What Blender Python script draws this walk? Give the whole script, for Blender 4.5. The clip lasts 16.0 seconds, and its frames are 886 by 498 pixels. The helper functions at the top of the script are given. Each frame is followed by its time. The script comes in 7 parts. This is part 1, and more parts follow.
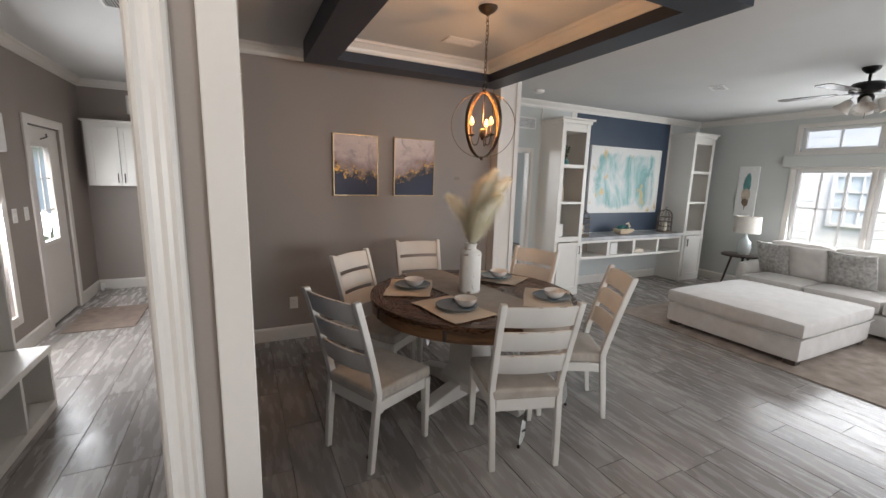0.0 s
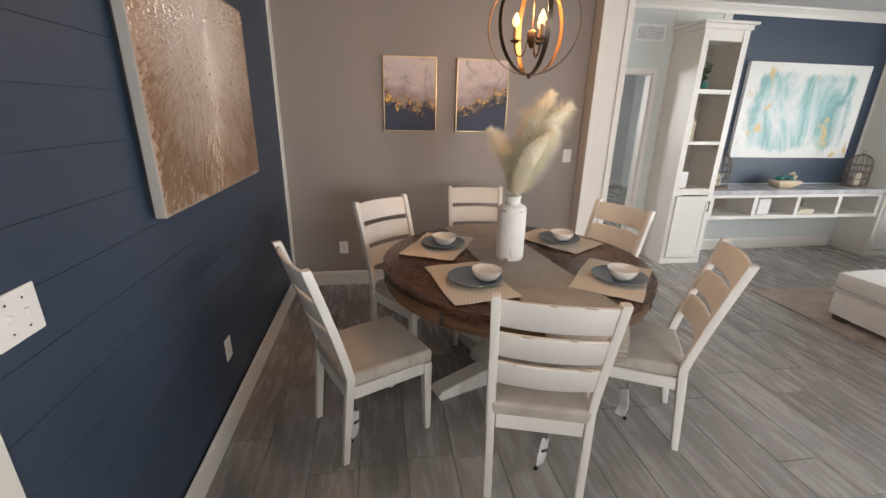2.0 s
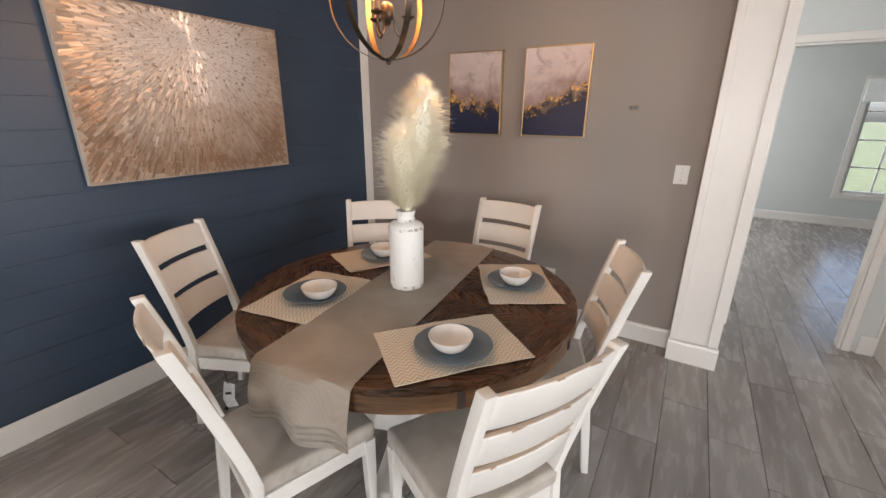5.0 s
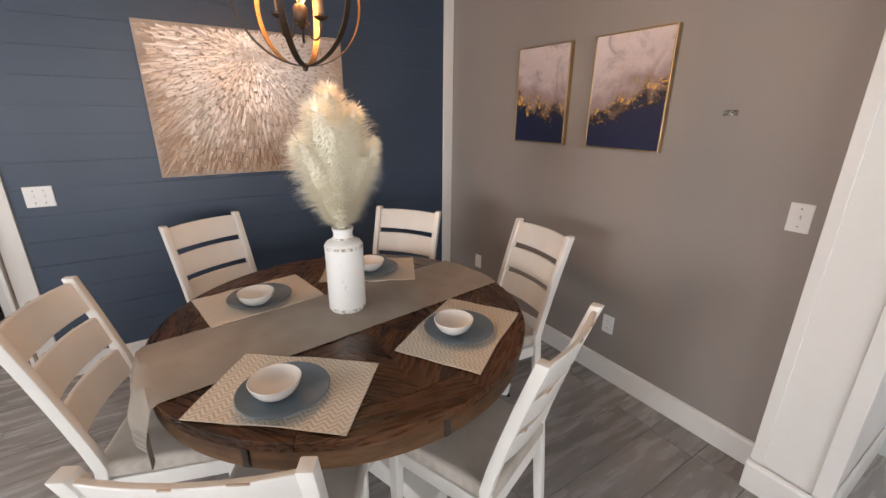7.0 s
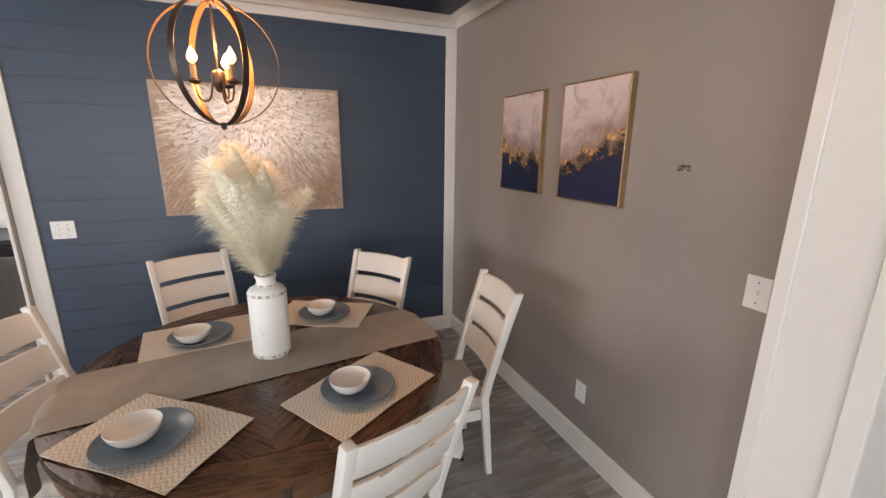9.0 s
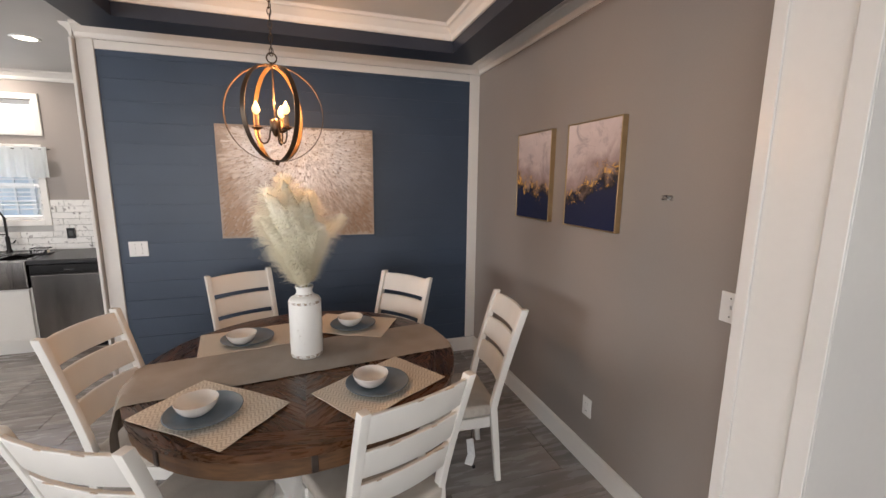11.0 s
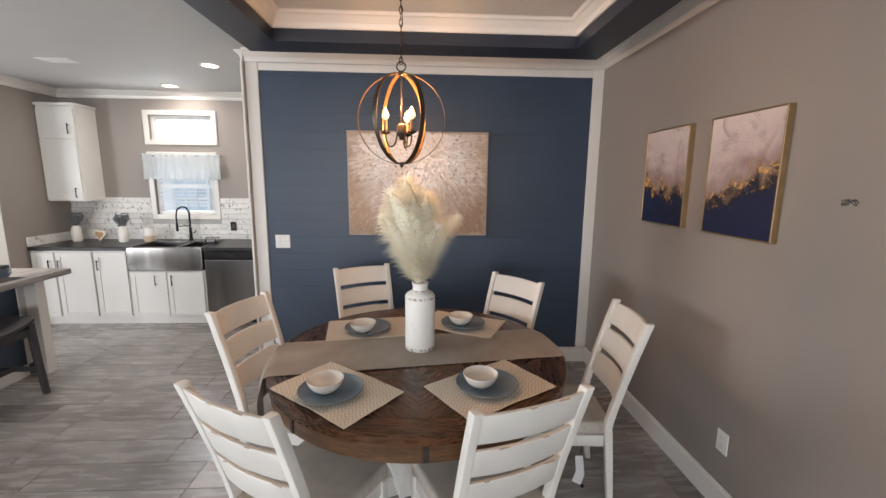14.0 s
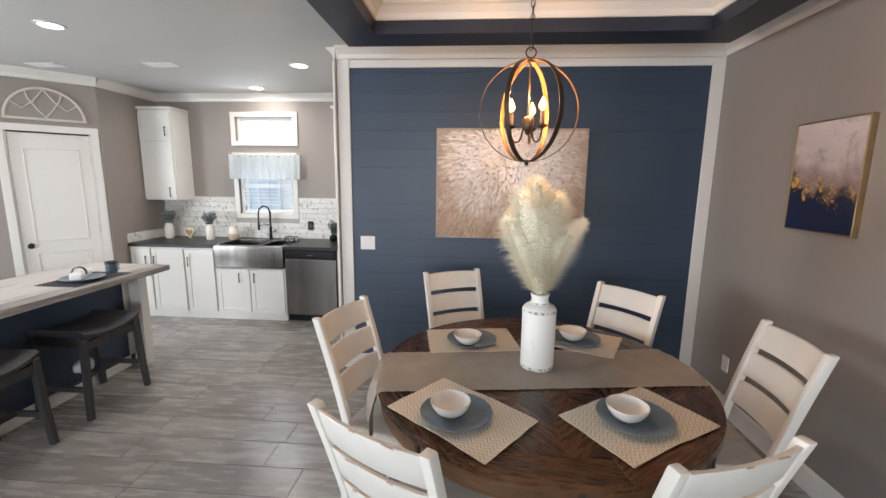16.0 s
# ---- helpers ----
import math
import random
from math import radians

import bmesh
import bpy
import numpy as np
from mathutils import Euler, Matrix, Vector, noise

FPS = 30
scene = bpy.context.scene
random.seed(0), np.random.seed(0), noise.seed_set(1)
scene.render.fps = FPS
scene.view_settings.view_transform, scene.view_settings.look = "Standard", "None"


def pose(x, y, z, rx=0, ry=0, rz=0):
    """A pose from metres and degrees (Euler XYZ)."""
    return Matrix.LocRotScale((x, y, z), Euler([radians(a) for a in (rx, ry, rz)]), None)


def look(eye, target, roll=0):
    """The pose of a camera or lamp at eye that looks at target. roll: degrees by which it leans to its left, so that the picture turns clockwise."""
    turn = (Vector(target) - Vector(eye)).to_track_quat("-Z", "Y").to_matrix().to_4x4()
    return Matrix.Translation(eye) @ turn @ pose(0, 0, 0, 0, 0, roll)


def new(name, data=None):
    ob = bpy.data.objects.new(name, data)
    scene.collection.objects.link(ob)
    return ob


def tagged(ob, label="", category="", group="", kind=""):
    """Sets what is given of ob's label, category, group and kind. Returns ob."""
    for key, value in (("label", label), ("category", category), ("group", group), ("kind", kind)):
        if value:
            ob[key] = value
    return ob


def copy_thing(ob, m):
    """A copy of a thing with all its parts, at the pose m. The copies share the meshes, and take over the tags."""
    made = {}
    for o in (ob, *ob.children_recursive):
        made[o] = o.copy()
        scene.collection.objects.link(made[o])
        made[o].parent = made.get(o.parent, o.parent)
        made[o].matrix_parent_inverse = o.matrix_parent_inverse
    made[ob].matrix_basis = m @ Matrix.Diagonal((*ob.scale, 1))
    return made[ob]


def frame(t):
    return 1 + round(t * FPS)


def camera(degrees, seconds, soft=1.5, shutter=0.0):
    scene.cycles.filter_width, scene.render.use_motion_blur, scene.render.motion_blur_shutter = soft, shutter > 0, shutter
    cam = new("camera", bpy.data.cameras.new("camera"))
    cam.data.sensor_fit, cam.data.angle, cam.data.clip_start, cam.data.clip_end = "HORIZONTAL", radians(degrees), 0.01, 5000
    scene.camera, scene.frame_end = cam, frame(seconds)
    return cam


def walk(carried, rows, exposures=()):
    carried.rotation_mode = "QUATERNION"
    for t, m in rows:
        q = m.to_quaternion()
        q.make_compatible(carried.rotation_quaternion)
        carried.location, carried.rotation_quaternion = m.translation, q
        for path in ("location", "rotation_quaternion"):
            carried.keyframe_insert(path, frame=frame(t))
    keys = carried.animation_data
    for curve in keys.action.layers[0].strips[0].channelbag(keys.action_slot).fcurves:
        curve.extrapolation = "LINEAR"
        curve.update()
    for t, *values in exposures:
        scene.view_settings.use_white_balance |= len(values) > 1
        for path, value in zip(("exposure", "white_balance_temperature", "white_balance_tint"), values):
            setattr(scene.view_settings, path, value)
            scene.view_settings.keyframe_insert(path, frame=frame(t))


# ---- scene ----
cam = camera(94.7, 16.0)
PATH = [
    (0, (0.092, 0.027, 1.647), (0.971, 1.791, 1.307), 1.66),
    (0.5, (0.162, 0.125, 1.602), (0.991, 1.893, 1.168), 1.56),
    (1, (0.279, 0.26, 1.583), (0.995, 2.052, 1.052), 1.65),
    (1.5, (0.553, 0.321, 1.606), (1.092, 2.152, 1.008), 1.35),
    (2, (0.876, 0.436, 1.616), (1.174, 2.309, 0.98), 1.19),
    (2.5, (1.18, 0.544, 1.632), (1.248, 2.434, 0.987), 1.1),
    (3, (1.595, 0.624, 1.622), (1.387, 2.509, 0.986), 0.51),
    (3.5, (1.881, 0.801, 1.582), (1.5, 2.658, 0.943), 0.76),
    (3.7, (1.999, 0.849, 1.56), (1.547, 2.694, 0.933), 0.66),
    (6, (3.077, 1.527, 1.633), (1.748, 2.874, 0.987), 0.7),
    (6.5, (3.177, 1.81, 1.641), (1.707, 3.003, 0.996), 0.7),
    (7, (3.252, 2.088, 1.645), (1.657, 3.112, 1.008), 0.5),
    (7.5, (3.262, 2.288, 1.667), (1.589, 3.192, 1.047), 0.4),
    (8, (3.282, 2.503, 1.696), (1.548, 3.315, 1.12), 0.5),
    (8.5, (3.376, 2.688, 1.715), (1.607, 3.457, 1.186), 0.5),
    (10.8, (3.761, 2.681, 1.729), (1.898, 3.324, 1.39), 0.7),
    (11, (3.775, 2.68, 1.722), (1.899, 3.286, 1.387), 0.6),
    (11.5, (3.779, 2.71, 1.704), (1.868, 3.202, 1.376), 0.6),
    (12, (3.79, 2.749, 1.695), (1.852, 3.119, 1.369), 0.6),
    (12.5, (3.808, 2.756, 1.701), (1.854, 3.028, 1.374), 0.6),
    (13, (3.826, 2.735, 1.713), (1.862, 2.922, 1.381), 0.5),
    (13.5, (3.81, 2.71, 1.713), (1.842, 2.846, 1.383), 0.6),
    (14, (3.756, 2.643, 1.715), (1.786, 2.741, 1.386), 0.6),
    (14.5, (3.707, 2.576, 1.712), (1.735, 2.648, 1.382), 0.7),
    (15, (3.662, 2.507, 1.716), (1.69, 2.547, 1.387), 0.7),
    (15.5, (3.627, 2.41, 1.719), (1.654, 2.393, 1.388), 0.7),
    (16, (3.553, 2.291, 1.706), (1.585, 2.154, 1.378), 0.7),
]
walk(cam, [(t, look(eye, target, roll)) for t, eye, target, roll in PATH],
     exposures=[(0, 1.84, 6550, 11), (1.0, 1.96, 6600, 11), (1.5, 2.11, 6650, 11), (3.0, 2.50, 6900, 12), (6.0, 2.31, 6650, 13), (8.5, 2.38, 6600, 13), (11.0, 2.17, 6700, 13), (12.5, 2.17, 6700, 13), (14.5, 2.32, 6350, 10), (16.0, 2.36, 6250, 9)])

# ---- world, sun, large lights ----
world = bpy.data.worlds.new("sky")
scene.world = world
world.use_nodes = True
_wn, _wl = world.node_tree.nodes, world.node_tree.links
_sky = _wn.new("ShaderNodeTexSky")
_sky.sky_type, _sky.sun_disc = "NISHITA", False
_sky.air_density, _sky.dust_density, _sky.ozone_density = 0.7, 4.0, 0.3
_sky.sun_elevation, _sky.sun_rotation = radians(61), radians(207)
_wl.new(_sky.outputs[0], _wn["Background"].inputs[0])
_wn["Background"].inputs[1].default_value = 0.15


def lamp(name, kind, m, energy, colour=(1, 1, 1), size=0.1, size_y=0.0):
    data = bpy.data.lights.new(name, kind)
    data.energy, data.color = energy, colour
    if kind == "AREA":
        data.size = size
        if size_y:
            data.shape, data.size_y = "RECTANGLE", size_y
    elif kind == "SUN":
        data.angle = size
    else:
        data.shadow_soft_size = size
    ob = new(name, data)
    ob.matrix_world = m
    return ob


lamp("sun", "SUN", look((0, 0, 10), (2.0, 4.0, 2.0)), 1.2, (1.0, 0.96, 0.90), radians(14))
DAY = (0.93, 0.965, 1.0)
# daylight in window openings; the front one is unseen, inferred from floor sheen
lamp("daylight_front", "AREA", look((7.60, -0.85, 1.55), (4.4, -0.3, 0.5)), 15, DAY, 1.7, 1.2)
# added fill in an assumed south opening, brightens dining wall and kitchen floor
lamp("fill_south", "AREA", look((3.2, -3.86, 1.5), (2.6, -0.9, 0.5)), 36, DAY, 2.0, 1.4)
lamp("daylight_living", "AREA", look((7.57, 2.0, 1.45), (3.0, 2.1, 0.7)), 21, DAY, 2.6, 1.1)
# added fill off the windowless west bedroom wall, out of view
lamp("fill_bedroom", "AREA", look((1.40, 7.6, 1.6), (5.0, 7.6, 0.9)), 24, DAY, 1.4, 1.3)
lamp("daylight_utility", "AREA", look((-1.66, 4.35, 1.25), (0.0, 4.6, 0.9)), 17, DAY, 0.8, 1.2)
lamp("daylight_back_door", "AREA", look((-1.70, 5.725, 1.36), (0.0, 5.6, 0.9)), 4.0, DAY, 0.38, 0.92)
lamp("daylight_kitchen", "AREA", look((-1.66, -0.42, 2.34), (1.0, -0.42, 1.6)), 0.9, DAY, 0.7, 0.25)

# ---- materials ----


def nodes_of(name):
    m = bpy.data.materials.new(name)
    m.use_nodes = True
    nt = m.node_tree
    return m, nt, nt.nodes["Principled BSDF"]


def nd(nt, kind, **sets):
    n = nt.nodes.new(kind)
    for k, v in sets.items():
        if k in ("operation", "blend_type", "data_type", "noise_dimensions", "interpolation_type", "wave_type", "bands_direction", "feature"):
            if k == "operation":
                n.operation = v
            elif k == "blend_type":
                n.blend_type = v
            elif k == "data_type":
                n.data_type = v
            elif k == "wave_type":
                n.wave_type = v
            elif k == "bands_direction":
                n.bands_direction = v
            elif k == "feature":
                n.feature = v
        else:
            n.inputs[k.replace("_", " ")].default_value = v
    return n


def ramp(nt, src, stops):
    r = nt.nodes.new("ShaderNodeValToRGB")
    el = r.color_ramp.elements
    while len(el) < len(stops):
        el.new(0.5)
    for e, (p, c) in zip(el, stops):
        e.position, e.color = p, (*c, 1)
    nt.links.new(src, r.inputs[0])
    return r


def coords(nt, stretch=(1, 1, 1), world_space=False, jitter=False):
    """Coordinates in metres, stretched, moved by a random step for each object if asked."""
    mp = nt.nodes.new("ShaderNodeMapping")
    if world_space:
        g = nt.nodes.new("ShaderNodeNewGeometry")
        nt.links.new(g.outputs["Position"], mp.inputs["Vector"])
    else:
        tc = nt.nodes.new("ShaderNodeTexCoord")
        nt.links.new(tc.outputs["Object"], mp.inputs["Vector"])
    mp.inputs["Scale"].default_value = stretch
    if jitter:
        oi = nt.nodes.new("ShaderNodeObjectInfo")
        mul = nd(nt, "ShaderNodeMath", operation="MULTIPLY")
        mul.inputs[1].default_value = 57.0
        nt.links.new(oi.outputs["Random"], mul.inputs[0])
        nt.links.new(mul.outputs[0], mp.inputs["Location"])
    return mp


def shade(c, k):
    return tuple(min(1.0, v * k) for v in c)


def mat(name, base, rough=0.5, metal=0.0, var=0.10, scale=3.0, fine=60.0, bump=0.08, stretch=(1, 1, 1),
        coat=0.0, world_space=True, jitter=False, emit=None, power=0.0, sheen=0.0):
    """Paint, cloth, metal: one colour that varies at two scales, with fine relief."""
    m, nt, b = nodes_of(name)
    mp = coords(nt, stretch, world_space, jitter)
    n1 = nd(nt, "ShaderNodeTexNoise", Scale=scale, Detail=4.0)
    n2 = nd(nt, "ShaderNodeTexNoise", Scale=fine, Detail=3.0)
    for n in (n1, n2):
        nt.links.new(mp.outputs[0], n.inputs["Vector"])
    mix = nd(nt, "ShaderNodeMath", operation="MULTIPLY_ADD")
    mix.inputs[1].default_value = 0.4
    nt.links.new(n2.outputs[0], mix.inputs[0])
    nt.links.new(n1.outputs[0], mix.inputs[2])
    r = ramp(nt, mix.outputs[0], [(0.45, shade(base, 1 - var)), (0.95, shade(base, 1 + var))])
    nt.links.new(r.outputs[0], b.inputs["Base Color"])
    b.inputs["Roughness"].default_value = rough
    b.inputs["Metallic"].default_value = metal
    b.inputs["Coat Weight"].default_value = coat
    b.inputs["Sheen Weight"].default_value = sheen
    if bump:
        bp = nd(nt, "ShaderNodeBump", Strength=bump, Distance=0.004)
        nt.links.new(n2.outputs[0], bp.inputs["Height"])
        nt.links.new(bp.outputs[0], b.inputs["Normal"])
    if emit:
        b.inputs["Emission Color"].default_value = (*emit, 1)
        b.inputs["Emission Strength"].default_value = power
    return m


def wood(name, dark, light, stretch, rough=0.4, jitter=True, bump=0.15, coat=0.0, tint=0.25, world_space=False):
    """Wood: streaks along the grain, blotches, a tint for each board."""
    m, nt, b = nodes_of(name)
    mp = coords(nt, stretch, world_space, jitter)
    n1 = nd(nt, "ShaderNodeTexNoise", Scale=1.0, Detail=6.0, Distortion=0.6)
    n2 = nd(nt, "ShaderNodeTexNoise", Scale=4.5, Detail=5.0)
    for n in (n1, n2):
        nt.links.new(mp.outputs[0], n.inputs["Vector"])
    add = nd(nt, "ShaderNodeMath", operation="MULTIPLY_ADD")
    add.inputs[1].default_value = 0.5
    nt.links.new(n2.outputs[0], add.inputs[0])
    nt.links.new(n1.outputs[0], add.inputs[2])
    oi = nt.nodes.new("ShaderNodeObjectInfo")
    sh = nd(nt, "ShaderNodeMath", operation="MULTIPLY_ADD")
    sh.inputs[1].default_value = tint
    nt.links.new(oi.outputs["Random"], sh.inputs[0])
    nt.links.new(add.outputs[0], sh.inputs[2])
    mid = tuple((a + c) / 2 for a, c in zip(dark, light))
    r = ramp(nt, sh.outputs[0], [(0.5, dark), (0.8, mid), (1.1 if tint == 0 else 1.0, light)])
    nt.links.new(r.outputs[0], b.inputs["Base Color"])
    rr = nd(nt, "ShaderNodeMapRange", From_Min=0.3, From_Max=0.7, To_Min=rough - 0.08, To_Max=rough + 0.12)
    nt.links.new(n2.outputs[0], rr.inputs[0])
    nt.links.new(rr.outputs[0], b.inputs["Roughness"])
    b.inputs["Coat Weight"].default_value = coat
    bp = nd(nt, "ShaderNodeBump", Strength=bump, Distance=0.003)
    nt.links.new(n2.outputs[0], bp.inputs["Height"])
    nt.links.new(bp.outputs[0], b.inputs["Normal"])
    return m


def worn_paint(name, paint, under, amount=0.62, rough=0.55):
    """White paint rubbed through in small spots and streaks."""
    m, nt, b = nodes_of(name)
    mp = coords(nt, (1, 1, 0.6), False, True)
    n1 = nd(nt, "ShaderNodeTexNoise", Scale=26.0, Detail=8.0, Roughness=0.7)
    n2 = nd(nt, "ShaderNodeTexNoise", Scale=4.0, Detail=3.0)
    n3 = nd(nt, "ShaderNodeTexNoise", Scale=120.0, Detail=2.0)
    for n in (n1, n2, n3):
        nt.links.new(mp.outputs[0], n.inputs["Vector"])
    base = ramp(nt, n2.outputs[0], [(0.3, shade(paint, 0.9)), (0.7, shade(paint, 1.04))])
    mask = ramp(nt, n1.outputs[0], [(amount, (0, 0, 0)), (amount + 0.05, (1, 1, 1))])
    mx = nd(nt, "ShaderNodeMix", data_type="RGBA")
    nt.links.new(mask.outputs[0], mx.inputs[0])
    nt.links.new(base.outputs[0], mx.inputs[6])
    mx.inputs[7].default_value = (*under, 1)
    nt.links.new(mx.outputs[2], b.inputs["Base Color"])
    b.inputs["Roughness"].default_value = rough
    bp = nd(nt, "ShaderNodeBump", Strength=0.12, Distance=0.002)
    nt.links.new(n3.outputs[0], bp.inputs["Height"])
    nt.links.new(bp.outputs[0], b.inputs["Normal"])
    return m


def weave(name, c1, c2, scale=260.0, rough=0.9, bump=0.3, axis="X"):
    """Plain woven cloth: fine crossing threads over soft blotches."""
    m, nt, b = nodes_of(name)
    mp = coords(nt)
    hs = []
    for d in ("X", "Y"):
        w = nd(nt, "ShaderNodeTexWave", wave_type="BANDS", bands_direction=d, Scale=scale / 6.28, Distortion=1.5)
        w.inputs["Detail"].default_value = 2.0
        nt.links.new(mp.outputs[0], w.inputs["Vector"])
        hs.append(w)
    mul = nd(nt, "ShaderNodeMath", operation="MULTIPLY")
    nt.links.new(hs[0].outputs["Fac"], mul.inputs[0])
    nt.links.new(hs[1].outputs["Fac"], mul.inputs[1])
    n = nd(nt, "ShaderNodeTexNoise", Scale=9.0, Detail=6.0)
    nt.links.new(mp.outputs[0], n.inputs["Vector"])
    add = nd(nt, "ShaderNodeMath", operation="MULTIPLY_ADD")
    add.inputs[1].default_value = 0.35
    nt.links.new(mul.outputs[0], add.inputs[0])
    nt.links.new(n.outputs[0], add.inputs[2])
    r = ramp(nt, add.outputs[0], [(0.35, c1), (0.8, c2)])
    nt.links.new(r.outputs[0], b.inputs["Base Color"])
    b.inputs["Roughness"].default_value = rough
    b.inputs["Sheen Weight"].default_value = 0.15
    bp = nd(nt, "ShaderNodeBump", Strength=bump, Distance=0.002)
    nt.links.new(add.outputs[0], bp.inputs["Height"])
    nt.links.new(bp.outputs[0], b.inputs["Normal"])
    return m


M_TAUPE = mat("taupe_wall_paint", (0.285, 0.247, 0.224), 0.55, var=0.05, scale=1.2, fine=140, bump=0.05)
M_SAGE = mat("pale_grey_wall_paint", (0.56, 0.58, 0.565), 0.55, var=0.04, scale=1.2, fine=140, bump=0.05)
M_CEIL = mat("ceiling_paint", (0.58, 0.58, 0.57), 0.7, var=0.03, scale=2, fine=220, bump=0.12)
M_TRIM = mat("white_trim_paint", (0.69, 0.66, 0.62), 0.35, var=0.03, scale=2, fine=40, bump=0.03)
M_NAVY = mat("navy_paint", (0.033, 0.052, 0.085), 0.42, var=0.10, scale=2.5, fine=90, bump=0.06)
M_BEAM = mat("dark_navy_beam_paint", (0.020, 0.025, 0.040), 0.42, var=0.12, scale=3, fine=90, bump=0.05)
M_TILEGROUT = mat("backsplash_grout", (0.42, 0.41, 0.39), 0.85, var=0.12, fine=200, bump=0.1)
M_GROUT = mat("floor_grout", (0.12, 0.11, 0.105), 0.85, var=0.15, fine=200, bump=0.1)
M_PLANK = wood("grey_wood_look_tile", (0.184, 0.165, 0.154), (0.350, 0.324, 0.306), (5.5, 0.9, 4.0), rough=0.23, bump=0.07, tint=0.20)
M_CHAIR = worn_paint("antique_white_paint", (0.73, 0.70, 0.65), (0.30, 0.21, 0.15), 0.715)
M_EDGEWEAR = mat("rubbed_wood_edge", (0.42, 0.33, 0.25), 0.6, var=0.25, fine=90)
M_SEAT = weave("greige_linen", (0.36, 0.315, 0.265), (0.50, 0.45, 0.39), 900)
M_TABLE = wood("dark_walnut_stain", (0.007, 0.003, 0.0016), (0.105, 0.042, 0.015), (2.4, 22.0, 22.0), rough=0.27, bump=0.14, coat=0.05)
M_RIM = wood("brown_rim_stain", (0.035, 0.016, 0.007), (0.17, 0.088, 0.040), (5.0, 5.0, 30.0), rough=0.36, bump=0.12, tint=0.2, coat=0.1)
M_RUNNER = weave("taupe_runner_cloth", (0.265, 0.217, 0.172), (0.335, 0.283, 0.232), 330, bump=0.15)
M_VASE = worn_paint("distressed_white_glaze", (0.80, 0.78, 0.74), (0.54, 0.49, 0.43), 0.60, 0.45)
M_VASEWORN = worn_paint("rubbed_white_glaze", (0.80, 0.78, 0.74), (0.36, 0.28, 0.21), 0.50, 0.4)
M_PLATE = mat("slate_blue_glaze", (0.125, 0.168, 0.208), 0.28, var=0.14, scale=20, fine=260, bump=0.03, coat=0.3)
M_BOWL = mat("cream_glaze", (0.78, 0.74, 0.69), 0.25, var=0.04, scale=20, fine=300, bump=0.02, coat=0.4)
M_STEM = mat("dry_stem", (0.55, 0.45, 0.24), 0.8)
M_BRONZE = mat("aged_bronze", (0.085, 0.062, 0.045), 0.38, 0.85, var=0.3, scale=14, fine=160, bump=0.06)
M_GOLD = mat("brushed_gold", (0.44, 0.32, 0.18), 0.36, 1.0, var=0.12, scale=10, fine=200, bump=0.04)
# lighter, warmer copy of the bronze: bulb glow put into the colour
M_BRONZE_LIT = mat("bronze_lit_inner_face", (0.17, 0.100, 0.046), 0.40, 0.9, var=0.2, scale=14, fine=160, bump=0.04)
M_BULB = mat("lit_bulb", (0.6, 0.38, 0.18), 0.3, var=0, bump=0, emit=(1.0, 0.58, 0.17), power=0.85)
M_CANDLE = mat("candle_sleeve", (0.28, 0.17, 0.09), 0.5, var=0.05)
M_BLACK = mat("black_metal", (0.015, 0.014, 0.014), 0.38, 0.6, var=0.2, bump=0.03)
# strong upright colour streaks paint the bright and dark reflections of polished steel
M_STEEL = mat("brushed_steel_sheen_streaks", (0.27, 0.255, 0.245), 0.26, 1.0, var=0.45, scale=2.0, fine=60, bump=0.05, stretch=(1, 4, 0.3))
M_CAB = mat("white_cabinet_paint", (0.73, 0.71, 0.67), 0.38, var=0.03, scale=2, fine=60, bump=0.03)
M_SHELFBACK = mat("tan_shelf_back", (0.33, 0.285, 0.235), 0.7, var=0.12, scale=6, fine=120)
M_COUNTER = mat("charcoal_counter", (0.018, 0.017, 0.018), 0.33, var=0.35, scale=30, fine=300, bump=0.03)
M_MARBLE = mat("grey_marble", (0.45, 0.46, 0.47), 0.25, var=0.35, scale=5, fine=30, bump=0.02)
M_STONE = worn_paint("whitewashed_brick_tile", (0.74, 0.72, 0.69), (0.27, 0.25, 0.24), 0.565, 0.6)
M_BUTCHER = wood("weathered_plank_top", (0.125, 0.108, 0.100), (0.60, 0.56, 0.53), (1.6, 12.0, 12.0), rough=0.5, bump=0.12, tint=0.35)
M_STOOL = wood("charcoal_stool_wood", (0.022, 0.021, 0.023), (0.060, 0.058, 0.060), (6, 6, 1.5), rough=0.5, tint=0.05)
M_STOOLSEAT = mat("charcoal_leatherette", (0.028, 0.026, 0.030), 0.5, var=0.2, scale=12, fine=240, bump=0.15)
M_SOFA = mat("pale_grey_chenille", (0.56, 0.53, 0.50), 0.9, var=0.10, scale=9, fine=160, bump=0.3, sheen=0.4)
M_PILLOW = mat("patterned_pillow_cloth", (0.40, 0.39, 0.37), 0.9, var=0.42, scale=26, fine=150, bump=0.25, sheen=0.2)
M_RUG = mat("faded_tan_rug", (0.30, 0.245, 0.205), 0.95, var=0.40, scale=7, fine=180, bump=0.5)
M_DARKWOOD = wood("dark_brown_wood", (0.022, 0.015, 0.012), (0.085, 0.06, 0.048), (4, 14, 14), rough=0.4, tint=0.05)
M_WICKER = mat("grey_wicker", (0.16, 0.125, 0.10), 0.8, var=0.35, scale=40, fine=200, bump=0.3)
M_PLASTIC = mat("white_plastic", (0.74, 0.73, 0.71), 0.35, var=0.02, bump=0)
M_SLOT = mat("dark_slot", (0.05, 0.05, 0.05), 0.6, var=0.05, bump=0)
